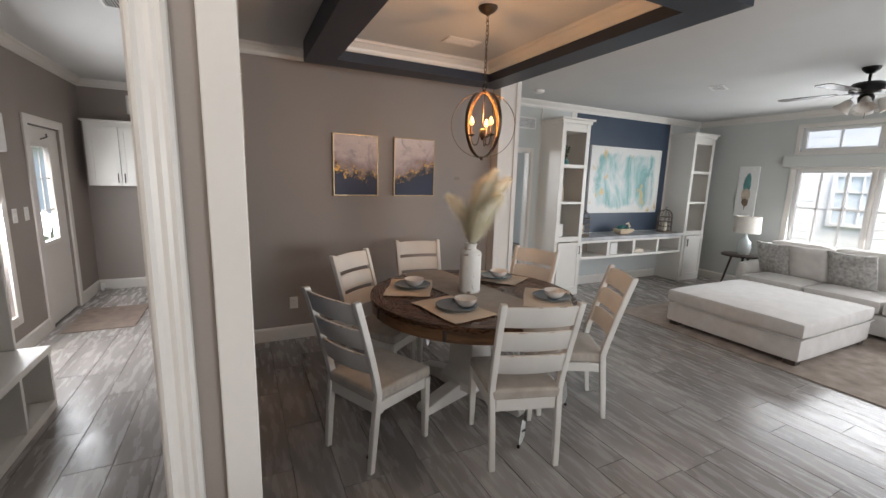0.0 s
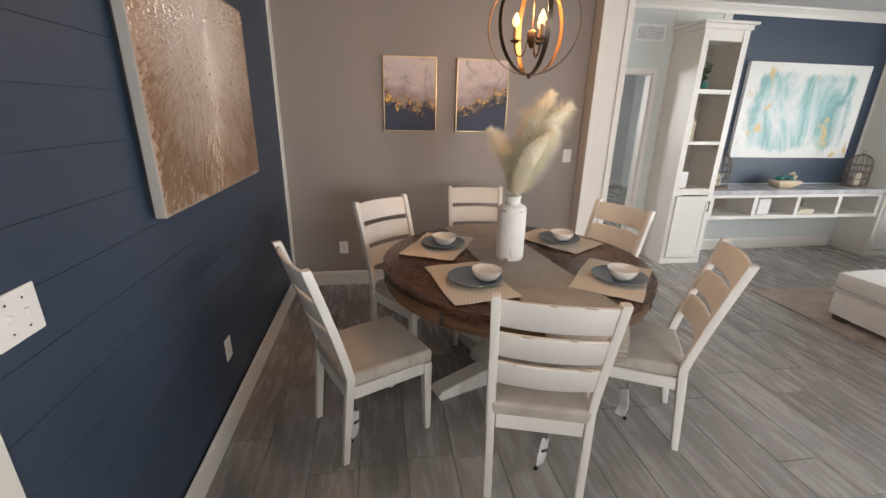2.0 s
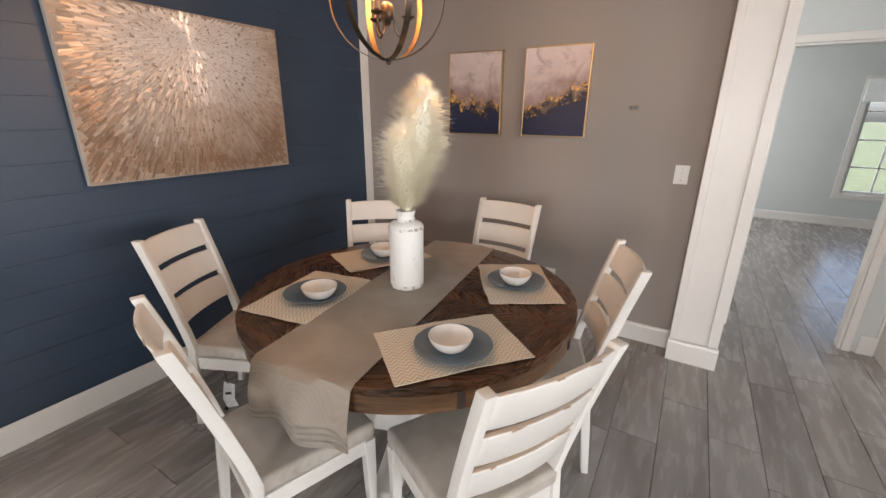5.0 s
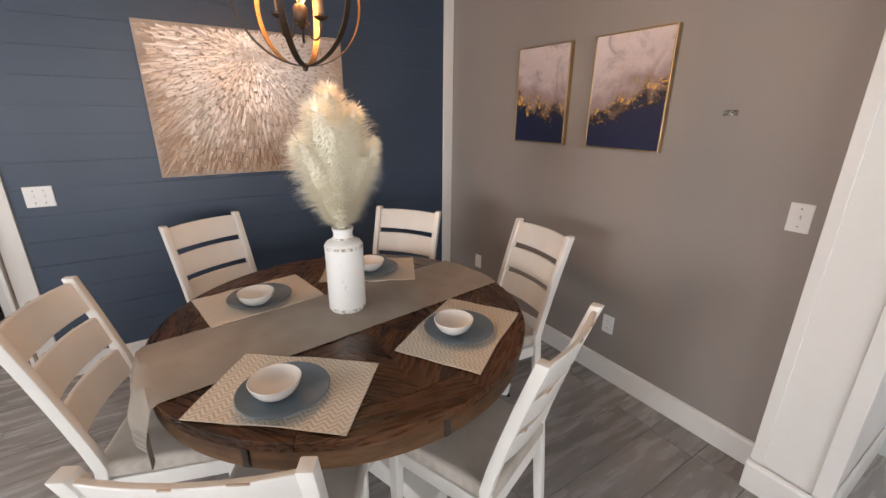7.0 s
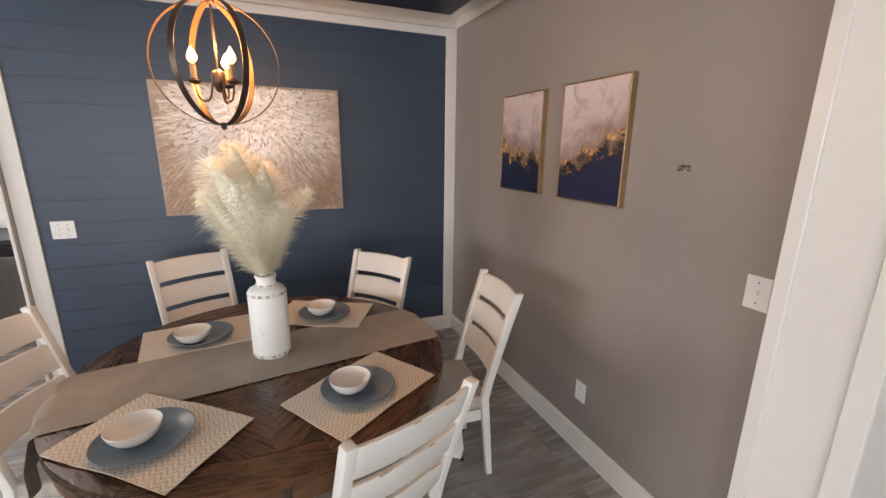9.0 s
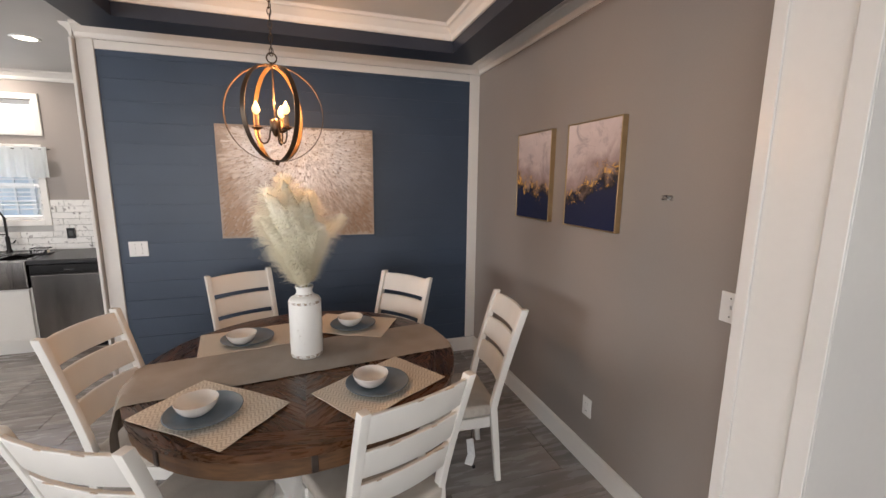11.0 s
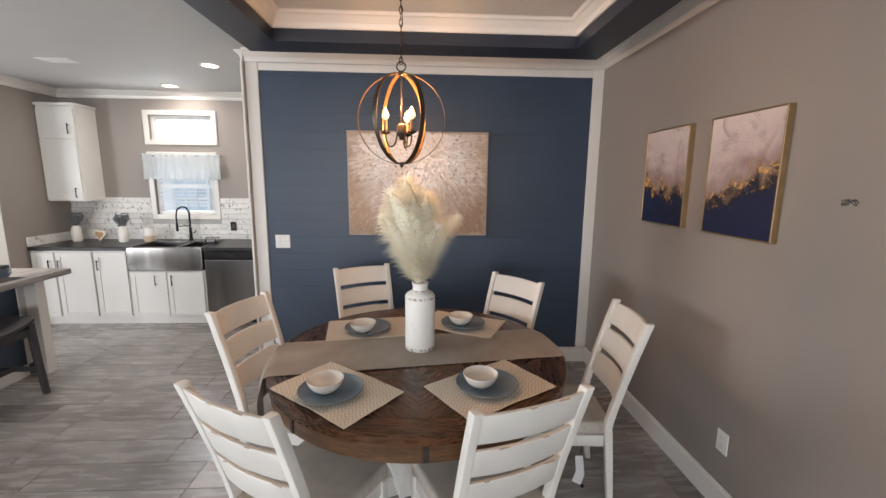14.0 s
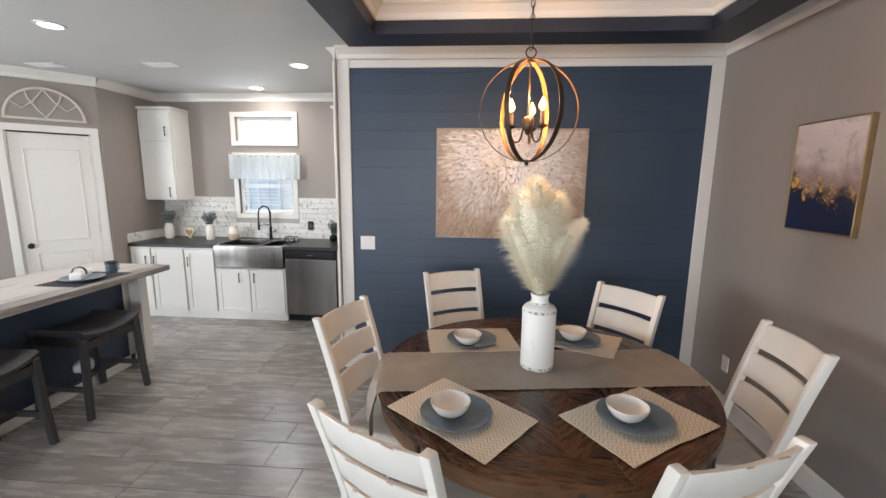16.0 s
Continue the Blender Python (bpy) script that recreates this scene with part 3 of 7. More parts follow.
for a, b, k in ((2.43, 3.30, "window_4"), (1.52, 2.40, "window_5"), (0.62, 1.49, "window_6")):
    window(k, a, b, 0.80, 1.93, 7.65, 7.77, "y", 3, 2, "white living room window with a grid")
    window(k, a, b, 2.20, 2.53, 7.65, 7.77, "y", 2, 1, "low white transom window of the living room")
for u in (1.49, 2.40):
    solid("trim", bx(7.652, 7.77, u, u + 0.03, 0.80, 1.93), M_TRIM, "white mullion between windows", "trim", "structure")
    solid("trim", bx(7.652, 7.77, u, u + 0.03, 2.20, 2.53), M_TRIM, "white mullion between windows", "trim", "structure")
casing("trim", "y", 0.62, 3.30, 0.80, 1.93, 7.65, -1, 0.075, label="white casing of the living room windows")
casing("trim", "y", 0.62, 3.30, 2.20, 2.53, 7.65, -1, 0.06, label="white casing of the transom windows")
window("window_7", 4.72, 5.45, 0.50, 2.10, 9.65, 9.75, "x", 2, 4, "bright white bedroom window")
casing("trim", "x", 4.72, 5.45, 0.50, 2.10, 9.65, -1, 0.08, label="white casing of the bedroom window")
casing("trim", "x", 3.15, 3.86, 0, 2.06, 4.87, -1, 0.05, sill=False, label="white casing of the bedroom doorway")
casing("trim", "y", 5.40, 6.22, 0, 2.06, -1.71, 1, 0.085, sill=False, label="white casing of the back door")
solid("trim", boxes((3.1505, 3.165, 4.872, 4.968, 0, 2.045), (3.845, 3.8595, 4.872, 4.968, 0, 2.045), (3.1505, 3.8595, 4.872, 4.968, 2.045, 2.0595)), M_TRIM, "white jamb of the bedroom doorway", "trim", "structure")

# ceiling coffer: painted beam frame with an inner crown
BX0, BX1, BY0, BY1, BZ = 0.64, 2.60, 1.43, 3.91, 2.60
BW = 0.235
bm = boxes((BX0, BX0 + BW, BY0, BY1, BZ, CEIL - 0.001), (BX1 - BW, BX1, BY0, BY1, BZ, CEIL - 0.001),
           (BX0 + BW, BX1 - BW, BY0, BY0 + BW, BZ, CEIL - 0.001), (BX0 + BW, BX1 - BW, BY1 - BW, BY1, BZ, CEIL - 0.001))
beam = solid("ceiling_beam", bm, M_BEAM, "dark navy box beam frame on the dining ceiling", "beam", "structure")
xi0, xi1, yi0, yi1 = BX0 + BW, BX1 - BW, BY0 + BW, BY1 - BW
for p, q, n in (((xi0, yi0), (xi0, yi1), (1, 0)), ((xi1, yi0), (xi1, yi1), (-1, 0)), ((xi0, yi0), (xi1, yi0), (0, 1)), ((xi0, yi1), (xi1, yi1), (0, -1))):
    crown(p, q, n, label="white crown moulding inside the ceiling coffer")

# shiplap boards
for i in range(17):
    z0, z1 = max(0.141, 0.1485 + 0.152 * (i - 0) - 0.006), min(2.614, 0.1485 + 0.152 * (i + 1) - 0.0076)
    part("board", bx(0.0580, 0.0622, 1.2575, 4.1225, z0, z1, bevel=0.0007), M_NAVY, wall_blue)

# ---- dining area: chairs ----


def loft(bm, sections):
    """A bar through rectangular sections (cx, cy, cz, wx, wy)."""
    rings = []
    for cx, cy, cz, wx, wy in sections:
        rings.append([bm.verts.new((cx + sx * wx / 2, cy + sy * wy / 2, cz)) for sx, sy in ((-1, -1), (1, -1), (1, 1), (-1, 1))])
    for a, b in zip(rings, rings[1:]):
        for i in range(4):
            bm.faces.new((a[i], a[(i + 1) % 4], b[(i + 1) % 4], b[i]))
    bm.faces.new(rings[0])
    bm.faces.new(rings[-1])
    return bm


def soften(bm, amount, seg=2):
    bmesh.ops.recalc_face_normals(bm, faces=bm.faces)
    es = [e for e in bm.edges if len(e.link_faces) == 2 and e.calc_face_angle(0) > radians(35)]
    bmesh.ops.bevel(bm, geom=es, offset=amount, segments=seg, affect="EDGES", profile=0.6)
    return bm


def back_y(z):
    """How the back posts lean: forward to the seat, then back to the top."""
    return 0.045 * min(1, z / 0.47) if z < 0.47 else 0.045 - 0.155 * ((z - 0.47) / 0.55) ** 1.15


def slat(z0, z1, w=0.425, bow=0.028, th=0.018, wavy=0.0):
    bm = bmesh.new()
    n = 10
    cols = []
    for i in range(n + 1):
        u = i / n * 2 - 1
        x = u * w / 2
        yb = -bow * (1 - u * u)
        dip = wavy * (1 - u * u)
        ring = []
        for z, s in ((z0, 0), (z0, 1), (z1 + dip, 1), (z1 + dip, 0)):
            ring.append(bm.verts.new((x, back_y(z) + yb + (s - 0.5) * th, z)))
        cols.append(ring)
    for a, b in zip(cols, cols[1:]):
        for k in range(4):
            bm.faces.new((a[k], a[(k + 1) % 4], b[(k + 1) % 4], b[k]))
    bm.faces.new(cols[0])
    bm.faces.new(cols[-1])
    return soften(bm, 0.003, 1)


def seat_cushion():
    bm = bx(-0.228, 0.228, 0.02, 0.475, 0.418, 0.486)
    for v in bm.verts:
        if v.co.y < 0.2:
            v.co.x *= 0.90
    es = list(bm.edges)
    bmesh.ops.bevel(bm, geom=es, offset=0.022, segments=4, affect="EDGES", profile=0.6)
    top = [f for f in bm.faces if f.normal.z > 0.95 and f.calc_area() > 0.05]
    bmesh.ops.poke(bm, faces=top)
    for v in bm.verts:
        if abs(v.co.x) < 0.02 and 0.2 < v.co.y < 0.3 and v.co.z > 0.475:
            v.co.z += 0.012
    return bm


def dining_chair():
    ob = empty("dining_chair", (0, 0, 0), "distressed antique-white ladder-back dining chair with a greige linen seat", "chair", "chairs round the dining table")
    for s in (-1, 1):
        zs = [0, 0.1, 0.25, 0.40, 0.47, 0.56, 0.70, 0.85, 0.96, 1.03]
        secs = []
        for z in zs:
            x = s * (0.193 + 0.020 * (z / 1.02))
            w = 0.040 if z > 0.3 else 0.032 + 0.008 * z / 0.3
            secs.append((x, back_y(z), z, 0.034, w))
        part("back_leg", soften(loft(bmesh.new(), secs), 0.005), M_CHAIR, ob, smooth=True)
        secs = [(s * 0.205, 0.455, 0, 0.030, 0.030), (s * 0.205, 0.452, 0.2, 0.038, 0.038), (s * 0.205, 0.45, 0.414, 0.044, 0.044)]
        part("front_leg", soften(loft(bmesh.new(), secs), 0.004), M_CHAIR, ob, smooth=True)
        bm = bmesh.new()
        a, b = s * 0.196, s * 0.205
        vs = [(a - 0.011, 0.06, 0.350), (a + 0.011, 0.06, 0.350), (b + 0.011, 0.43, 0.350), (b - 0.011, 0.43, 0.350)]
        prism(bm, vs, (0, 0, 0), (0, 0, 0.064))
        part("side_rail", soften(bm, 0.003, 1), M_CHAIR, ob)
    part("front_rail", bx(-0.184, 0.184, 0.438, 0.462, 0.350, 0.416, bevel=0.003), M_CHAIR, ob)
    part("back_rail", bx(-0.180, 0.180, 0.026, 0.050, 0.350, 0.424, bevel=0.003), M_CHAIR, ob)
    for i, (z0, z1, wv) in enumerate(((0.893, 1.012, 0.005), (0.743, 0.860, 0.004), (0.593, 0.710, 0.004))):
        s = part("back_slat", slat(z0, z1, wavy=wv), M_CHAIR, ob, smooth=True)
        rng = random.Random(i)
        for _ in range(2):
            x = rng.uniform(-0.15, 0.12)
            l = rng.uniform(0.015, 0.05)
            zz = z1 + wv * (1 - (x / 0.2125) ** 2) - 0.0016
            yy = back_y(zz) - 0.028 * (1 - ((x + l / 2) / 0.2125) ** 2)
            part("worn_edge", bx(x, x + l, yy - 0.0098, yy - 0.0060, zz - 0.001, zz + 0.0020), M_EDGEWEAR, s, "rubbed bare wood edge")
    part("seat", seat_cushion(), M_SEAT, ob, "greige linen seat pad", smooth=True)
    return ob


# back-top middles and the way each chair faces
CHAIRS = [((0.495, 2.152), 26.0), ((0.886, 3.325), -52.6), ((1.671, 3.771), -95.1), ((2.550, 3.002), 200.3), ((2.517, 2.013), 150.8), ((1.465, 1.608), 73.3)]
chair0 = dining_chair()
for i, ((cx, cy), ang) in enumerate(CHAIRS):
    a = radians(ang)
    m = pose(cx + 0.105 * math.cos(a), cy + 0.105 * math.sin(a), 0.0005, 0, 0, ang - 90)
    if i == 0:
        chair0.matrix_basis = m
    else:
        copy_thing(chair0, m)


def hang_tag(x, y, z, turn, flat=False):
    """A folded paper tag with a black cord, hanging from a seat rail down to the floor."""
    ob = empty("hang_tag", (x, y, 0), "white printed paper tag on a cord under a chair seat", "tag", "tags under the chairs", turn=turn)
    bm = bmesh.new()
    prism(bm, [(-0.03, 0, 0.075), (0.025, 0.008, 0.06), (0.035, 0.014, 0.16), (-0.012, 0.004, 0.19)], (0, 0, 0), (0.002, 0.003, 0))
    prism(bm, [(-0.02, 0.012, 0.012), (0.03, 0.03, 0.006), (0.026, 0.012, 0.062), (-0.028, 0.002, 0.074)], (0, 0, 0), (0.002, 0.003, 0))
    part("paper", bm, M_TAG, ob)
    part("printed_bar", bx(-0.012, 0.020, -0.0035, -0.0008, 0.11, 0.125), M_SLOT, ob, "dark printed bar")
    part("cord", tube(bmesh.new(), [(0.01, 0, 0.175), (0.005, 0.0, 0.26), (0.012, 0.0, 0.34), (0, 0, 0.351)], 0.002, 5), M_BLACK, ob)
    part("clip", bx(-0.035, -0.015, 0.0, 0.018, 0.0015, 0.020, bevel=0.004), M_BLACK, ob)
    return ob


hang_tag(0.72, 2.16, 0.3, 40)
hang_tag(1.60, 1.86, 0.3, 10)
hang_tag(2.20, 2.15, 0.3, 100)
hang_tag(1.70, 3.55, 0.3, 200)

# ---- dining table ----
TX, TY, TZ, TR = 1.650, 2.625, 0.800, 0.770


def sector(r0, r1, a0, a1, z0, z1, n=10, gap=0.0012, turn=0.0):
    """A flat wedge or ring piece, turned about the table's middle by -turn so that the grain runs along its own x."""
    bm = bmesh.new()
    pts = []
    for i in range(n + 1):
        a = a0 + (a1 - a0) * i / n
        pts.append((r1 * math.cos(a), r1 * math.sin(a)))
    if r0 > 0.01:
        for i in range(n, -1, -1):
            a = a0 + (a1 - a0) * i / n
            pts.append((r0 * math.cos(a), r0 * math.sin(a)))
    else:
        pts.append((0, 0))
    cx, cy = sum(p[0] for p in pts) / len(pts), sum(p[1] for p in pts) / len(pts)
    k = 1 - gap * 6
    pts = [(cx + (px - cx) * k, cy + (py - cy) * k, z0) for px, py in pts]
    prism(bm, pts, (0, 0, 0), (0, 0, z1 - z0))
    bmesh.ops.rotate(bm, verts=bm.verts, matrix=Matrix.Rotation(-turn, 3, "Z"))
    return bm


def strip(pts, lo, hi):
    """The part of a convex outline whose y lies between lo and hi."""
    for sign, lim in ((1, lo), (-1, -hi)):
        out = []
        for (ax, ay), (bx_, by) in zip(pts, pts[1:] + pts[:1]):
            ia, ib = sign * ay >= lim, sign * by >= lim
            if ia:
                out.append((ax, ay))
            if ia != ib:
                k = (sign * lim - ay) / (by - ay)
                out.append((ax + (bx_ - ax) * k, sign * lim))
        pts = out
        if len(pts) < 3:
            return []
    return pts


def dining_table():
    ob = empty("dining_table", (TX, TY, 0), "round dark walnut-stained pedestal dining table with a white base", "table")
    part("top_core", lathe([(0.05, TZ - 0.030), (TR - 0.006, TZ - 0.030), (TR - 0.006, TZ - 0.004), (0.05, TZ - 0.004)], 96), M_DARKWOOD, ob)
    for i in range(8):
        a0, a1 = 2 * math.pi * (i + 0.3) / 8, 2 * math.pi * (i + 1.3) / 8
        g = (a0 + a1) / 2 + math.pi / 2
        o = part("rim_board", soften(sector(TR - 0.125, TR, a0, a1, TZ - 0.034, TZ, 12, 0.0006, g), 0.002, 1), M_TABLE, ob)
        o.matrix_basis = pose(0, 0, 0, 0, 0, math.degrees(g))
    for i in range(16):
        a0, a1 = 2 * math.pi * i / 16, 2 * math.pi * (i + 1) / 16
        g = (a0 + a1) / 2 + (radians(52) if i % 2 else radians(-52))
        r = TR - 0.1275
        wedge = [(0.0, 0.0)] + [(r * math.cos(a0 + (a1 - a0) * k / 6 - g), r * math.sin(a0 + (a1 - a0) * k / 6 - g)) for k in range(7)]
        low = min(p[1] for p in wedge)
        for k in range(8):
            cut = strip(wedge, low + 0.094 * k + 0.0006, low + 0.094 * (k + 1) - 0.0006)
            if len(cut) < 3 or max(p[0] for p in cut) - min(p[0] for p in cut) < 0.02:
                continue
            cx, cy = sum(p[0] for p in cut) / len(cut), sum(p[1] for p in cut) / len(cut)
            bm = bmesh.new()
            prism(bm, [(cx + (px - cx) * 0.994, cy + (py - cy) * 0.997, TZ - 0.034) for px, py in cut], (0, 0, 0), (0, 0, 0.0328 + 0.0004 * (k % 2)))
            o = part("inlay_board", bm, M_TABLE, ob)
            o.matrix_basis = pose(0, 0, 0, 0, 0, math.degrees(g))
    for i in range(8):
        a0, a1 = 2 * math.pi * (i + 0.05) / 8, 2 * math.pi * (i + 1.05) / 8
        part("apron_board", soften(sector(TR - 0.06, TR - 0.014, a0, a1, TZ - 0.112, TZ - 0.0345, 12, 0.0004), 0.003, 1), M_RIM, ob)
    for i in range(8):
        a = 2 * math.pi * (i + 0.05) / 8
        bm = bx(TR - 0.022, TR - 0.008, -0.012, 0.012, TZ - 0.108, TZ - 0.036, bevel=0.003)
        bmesh.ops.rotate(bm, verts=bm.verts, matrix=Matrix.Rotation(a, 3, "Z"))
        part("apron_block", bm, M_DARKWOOD, ob)
    part("under_plate", bx(-0.28, 0.28, -0.28, 0.28, TZ - 0.070, TZ - 0.031, bevel=0.01), M_CHAIR, ob)
    bm = loft(bmesh.new(), [(0, 0, 0.075, 0.34, 0.34), (0, 0, 0.14, 0.33, 0.33), (0, 0, 0.22, 0.24, 0.24), (0, 0, 0.52, 0.22, 0.22), (0, 0, 0.62, 0.30, 0.30), (0, 0, TZ - 0.071, 0.36, 0.36)])
    bmesh.ops.rotate(bm, verts=bm.verts, matrix=Matrix.Rotation(radians(20), 3, "Z"))
    part("pedestal", soften(bm, 0.012, 2), M_CHAIR, ob, "chunky antique-white pedestal")
    for k in range(4):
        bm = bmesh.new()
        prism(bm, [(0.0, -0.055, 0.0), (0.50, -0.055, 0.0), (0.52, -0.055, 0.03), (0.50, -0.055, 0.062), (0.20, -0.055, 0.115), (0.0, -0.055, 0.115)], (0, 0, 0.0006), (0, 0.11, 0))
        bmesh.ops.rotate(bm, verts=bm.verts, matrix=Matrix.Rotation(radians(20 + 90 * k), 3, "Z"))
        part("foot", soften(bm, 0.005, 1), M_CHAIR, ob)
    return ob


dining_table()


def table_runner():
    """Cloth across the table that hangs over both ends."""
    bm = bmesh.new()
    us = [(-0.205 + 0.41 * i / 20) for i in range(21)]
    grid = []
    rng = random.Random(2)
    for u in us:
        edge = math.sqrt(TR * TR - u * u) + 0.004
        ln = []
        steps = [-1.18 + 0.026 * k for k in range(90)]
        for s in steps:
            if s > edge + 0.12:
                s = edge + 0.12
            z, d = TZ + 0.0035, s
            if abs(s) > edge - 0.01:
                over = abs(s) - (edge - 0.01)
                near = s < 0
                wave = math.sin(u * 30 + 0.8) * 0.016 * min(1, over / 0.12) * (1 if near else 0.5)
                out = min(over, 0.02) * 0.9 + (0.03 * min(1, over / 0.15) if near else 0.0) + wave
                d = math.copysign(edge - 0.01 + out, s)
                z = TZ + 0.0035 - max(0, over - 0.014) * (0.97 if near else 1.0)
                floor_cut = 0.215 + 0.02 * math.sin(u * 14)
                z = max(z, TZ - floor_cut if near else TZ - 0.12)
            else:
                z += 0.0016 * noise.noise(Vector((u * 7, s * 5, 3.1))) + (0.004 * math.exp(-((s + 0.485) / 0.012) ** 2)) + 0.002 * math.exp(-((s - 0.02) / 0.01) ** 2)
            ln.append(bm.verts.new((u, d, z)))
        grid.append(ln)
    for a, b in zip(grid, grid[1:]):
        for k in range(len(a) - 1):
            bm.faces.new((a[k], a[k + 1], b[k + 1], b[k]))
    # raised stitched rows above the hanging end
    rows = []
    for k in [k for k, v in enumerate(steps) if -1.03 < v < -0.92]:
        row = bmesh.new()
        line = [[row.verts.new(ln[k].co.lerp(ln[k + 1].co, u) + Vector((0, -0.0018, 0.0004))) for u in (0.2, 0.6)] for ln in grid]
        for a, b in zip(line, line[1:]):
            row.faces.new((a[0], a[1], b[1], b[0]))
        bmesh.ops.solidify(row, geom=row.faces[:], thickness=0.0012)
        rows.append(row)
    bmesh.ops.remove_doubles(bm, verts=bm.verts, dist=1e-5)
    bmesh.ops.solidify(bm, geom=bm.faces[:], thickness=0.0014)
    ob2 = empty("table_runner", (0, 0, 0), "taupe woven table runner hanging over the table's edge", "table runner")
    part("cloth", bm, M_RUNNER, ob2, smooth=True)
    for row in rows:
        part("hem_stitch", row, M_SEAT, ob2, "pale stitched row near the hem", smooth=True)
    ob2.matrix_basis = pose(TX - 0.013, TY, 0, 0, 0, 7.4)
    return ob2


table_runner()


def zigzag(name, c1, c2, period=0.030, stripe=0.0135):
    """Woven chevron rows in relief."""
    m, nt, b = nodes_of(name)
    mp = coords(nt)
    sep = nt.nodes.new("ShaderNodeSeparateXYZ")
    nt.links.new(mp.outputs[0], sep.inputs[0])
    pp = nd(nt, "ShaderNodeMath", operation="PINGPONG")
    pp.inputs[1].default_value = period / 2
    nt.links.new(sep.outputs[0], pp.inputs[0])
    ad = nd(nt, "ShaderNodeMath", operation="ADD")
    nt.links.new(pp.outputs[0], ad.inputs[0])
    nt.links.new(sep.outputs[1], ad.inputs[1])
    p2 = nd(nt, "ShaderNodeMath", operation="PINGPONG")
    p2.inputs[1].default_value = stripe / 2
    nt.links.new(ad.outputs[0], p2.inputs[0])
    sc = nd(nt, "ShaderNodeMath", operation="MULTIPLY")
    sc.inputs[1].default_value = 2 / stripe
    nt.links.new(p2.outputs[0], sc.inputs[0])
    n = nd(nt, "ShaderNodeTexNoise", Scale=300.0, Detail=3.0)
    nt.links.new(mp.outputs[0], n.inputs["Vector"])
    mx = nd(nt, "ShaderNodeMath", operation="MULTIPLY_ADD")
    mx.inputs[1].default_value = 0.5
    nt.links.new(n.outputs[0], mx.inputs[0])
    nt.links.new(sc.outputs[0], mx.inputs[2])
    r = ramp(nt, mx.outputs[0], [(0.45, c1), (0.85, c2)])
    nt.links.new(r.outputs[0], b.inputs["Base Color"])
    b.inputs["Roughness"].default_value = 0.95
    bp = nd(nt, "ShaderNodeBump", Strength=0.25, Distance=0.002)
    nt.links.new(mx.outputs[0], bp.inputs["Height"])
    nt.links.new(bp.outputs[0], b.inputs["Normal"])
    return m


M_MAT = zigzag("cream_chevron_weave", (0.52, 0.44, 0.35), (0.72, 0.65, 0.55), 0.042, 0.019)


M_MATEDGE = mat("cream_binding", (0.60, 0.52, 0.42), 0.95, var=0.12, scale=30, fine=240, bump=0.3)


def placemat(x, y, ang, seed):
    rng = random.Random(seed)
    bm = bmesh.new()
    nx, ny, w, d = 24, 16, 0.492, 0.335
    g = [[None] * (ny + 1) for _ in range(nx + 1)]
    for i in range(nx + 1):
        for j in range(ny + 1):
            u, v = i / nx - 0.5, j / ny - 0.5
            e = 0.004 * noise.noise(Vector((u * 9, v * 9, seed)))
            edge = max(abs(u), abs(v)) * 2
            px, py = u * w * (1 + e), v * d * (1 + 2 * e) + 0.004 * math.sin(u * 7 + seed)
            r = (Vector((px, py, 0)).length)
            lift = 0.0022 + 0.010 * max(0, edge - 0.75) * (0.5 + 0.5 * math.sin(u * 17 + v * 13 + seed))
            g[i][j] = bm.verts.new((px, py, lift))
    for i in range(nx):
        for j in range(ny):
            bm.faces.new((g[i][j], g[i + 1][j], g[i + 1][j + 1], g[i][j + 1]))
    ext = bmesh.ops.extrude_face_region(bm, geom=bm.faces[:])
    for v in ext["geom"]:
        if isinstance(v, bmesh.types.BMVert):
            v.co.z += 0.0022
    o = empty("placemat", (0, 0, 0), "cream chevron-woven placemat on the dining table", "placemat", "place settings")
    ring = [g[k][0] for k in range(nx)] + [g[nx][k] for k in range(ny)] + [g[k][ny] for k in range(nx, 0, -1)] + [g[0][k] for k in range(ny, 0, -1)]
    edge_pts = [v.co + Vector((0, 0, 0.0011)) for v in ring]
    part("weave", bm, M_MAT, o, smooth=True)
    part("bound_edge", tube(bmesh.new(), edge_pts, 0.0019, 6, closed=True), M_MATEDGE, o, "bound cloth edge", smooth=True)
    o.matrix_basis = pose(x, y, TZ + 0.0030, 0, 0, ang)
    return o


def dinner_plate():
    ob = empty("plate", (0, 0, 0), "slate-blue glazed dinner plate on a placemat", "plate", "place settings")
    part("dish", lathe([(0.02, 0.0), (0.078, 0.0), (0.085, 0.004), (0.118, 0.011), (0.138, 0.020), (0.140, 0.023), (0.137, 0.0245), (0.120, 0.018), (0.085, 0.009), (0.02, 0.008)], 64), M_PLATE, ob, smooth=True)
    return ob


def cereal_bowl():
    ob = empty("bowl", (0, 0, 0), "small cream glazed bowl on a slate-blue plate", "bowl", "place settings")
    part("cup", lathe([(0.01, 0.0), (0.034, 0.0), (0.040, 0.004), (0.058, 0.018), (0.072, 0.038), (0.0775, 0.056), (0.0765, 0.058), (0.0735, 0.056), (0.067, 0.038), (0.052, 0.020), (0.030, 0.010), (0.01, 0.0085)], 56), M_BOWL, ob, smooth=True)
    return ob


PLACES = [((2.074, 2.268), 51.0, (2.097, 2.248), (2.099, 2.226)), ((2.060, 2.945), 122.5, (2.064, 2.930), (2.070, 2.900)),
          ((1.312, 2.306), 99.5, (1.340, 2.306), (1.395, 2.284)), ((1.241, 2.893), 63.3, (1.268, 2.900), (1.274, 2.883))]
p0, b0 = dinner_plate(), cereal_bowl()
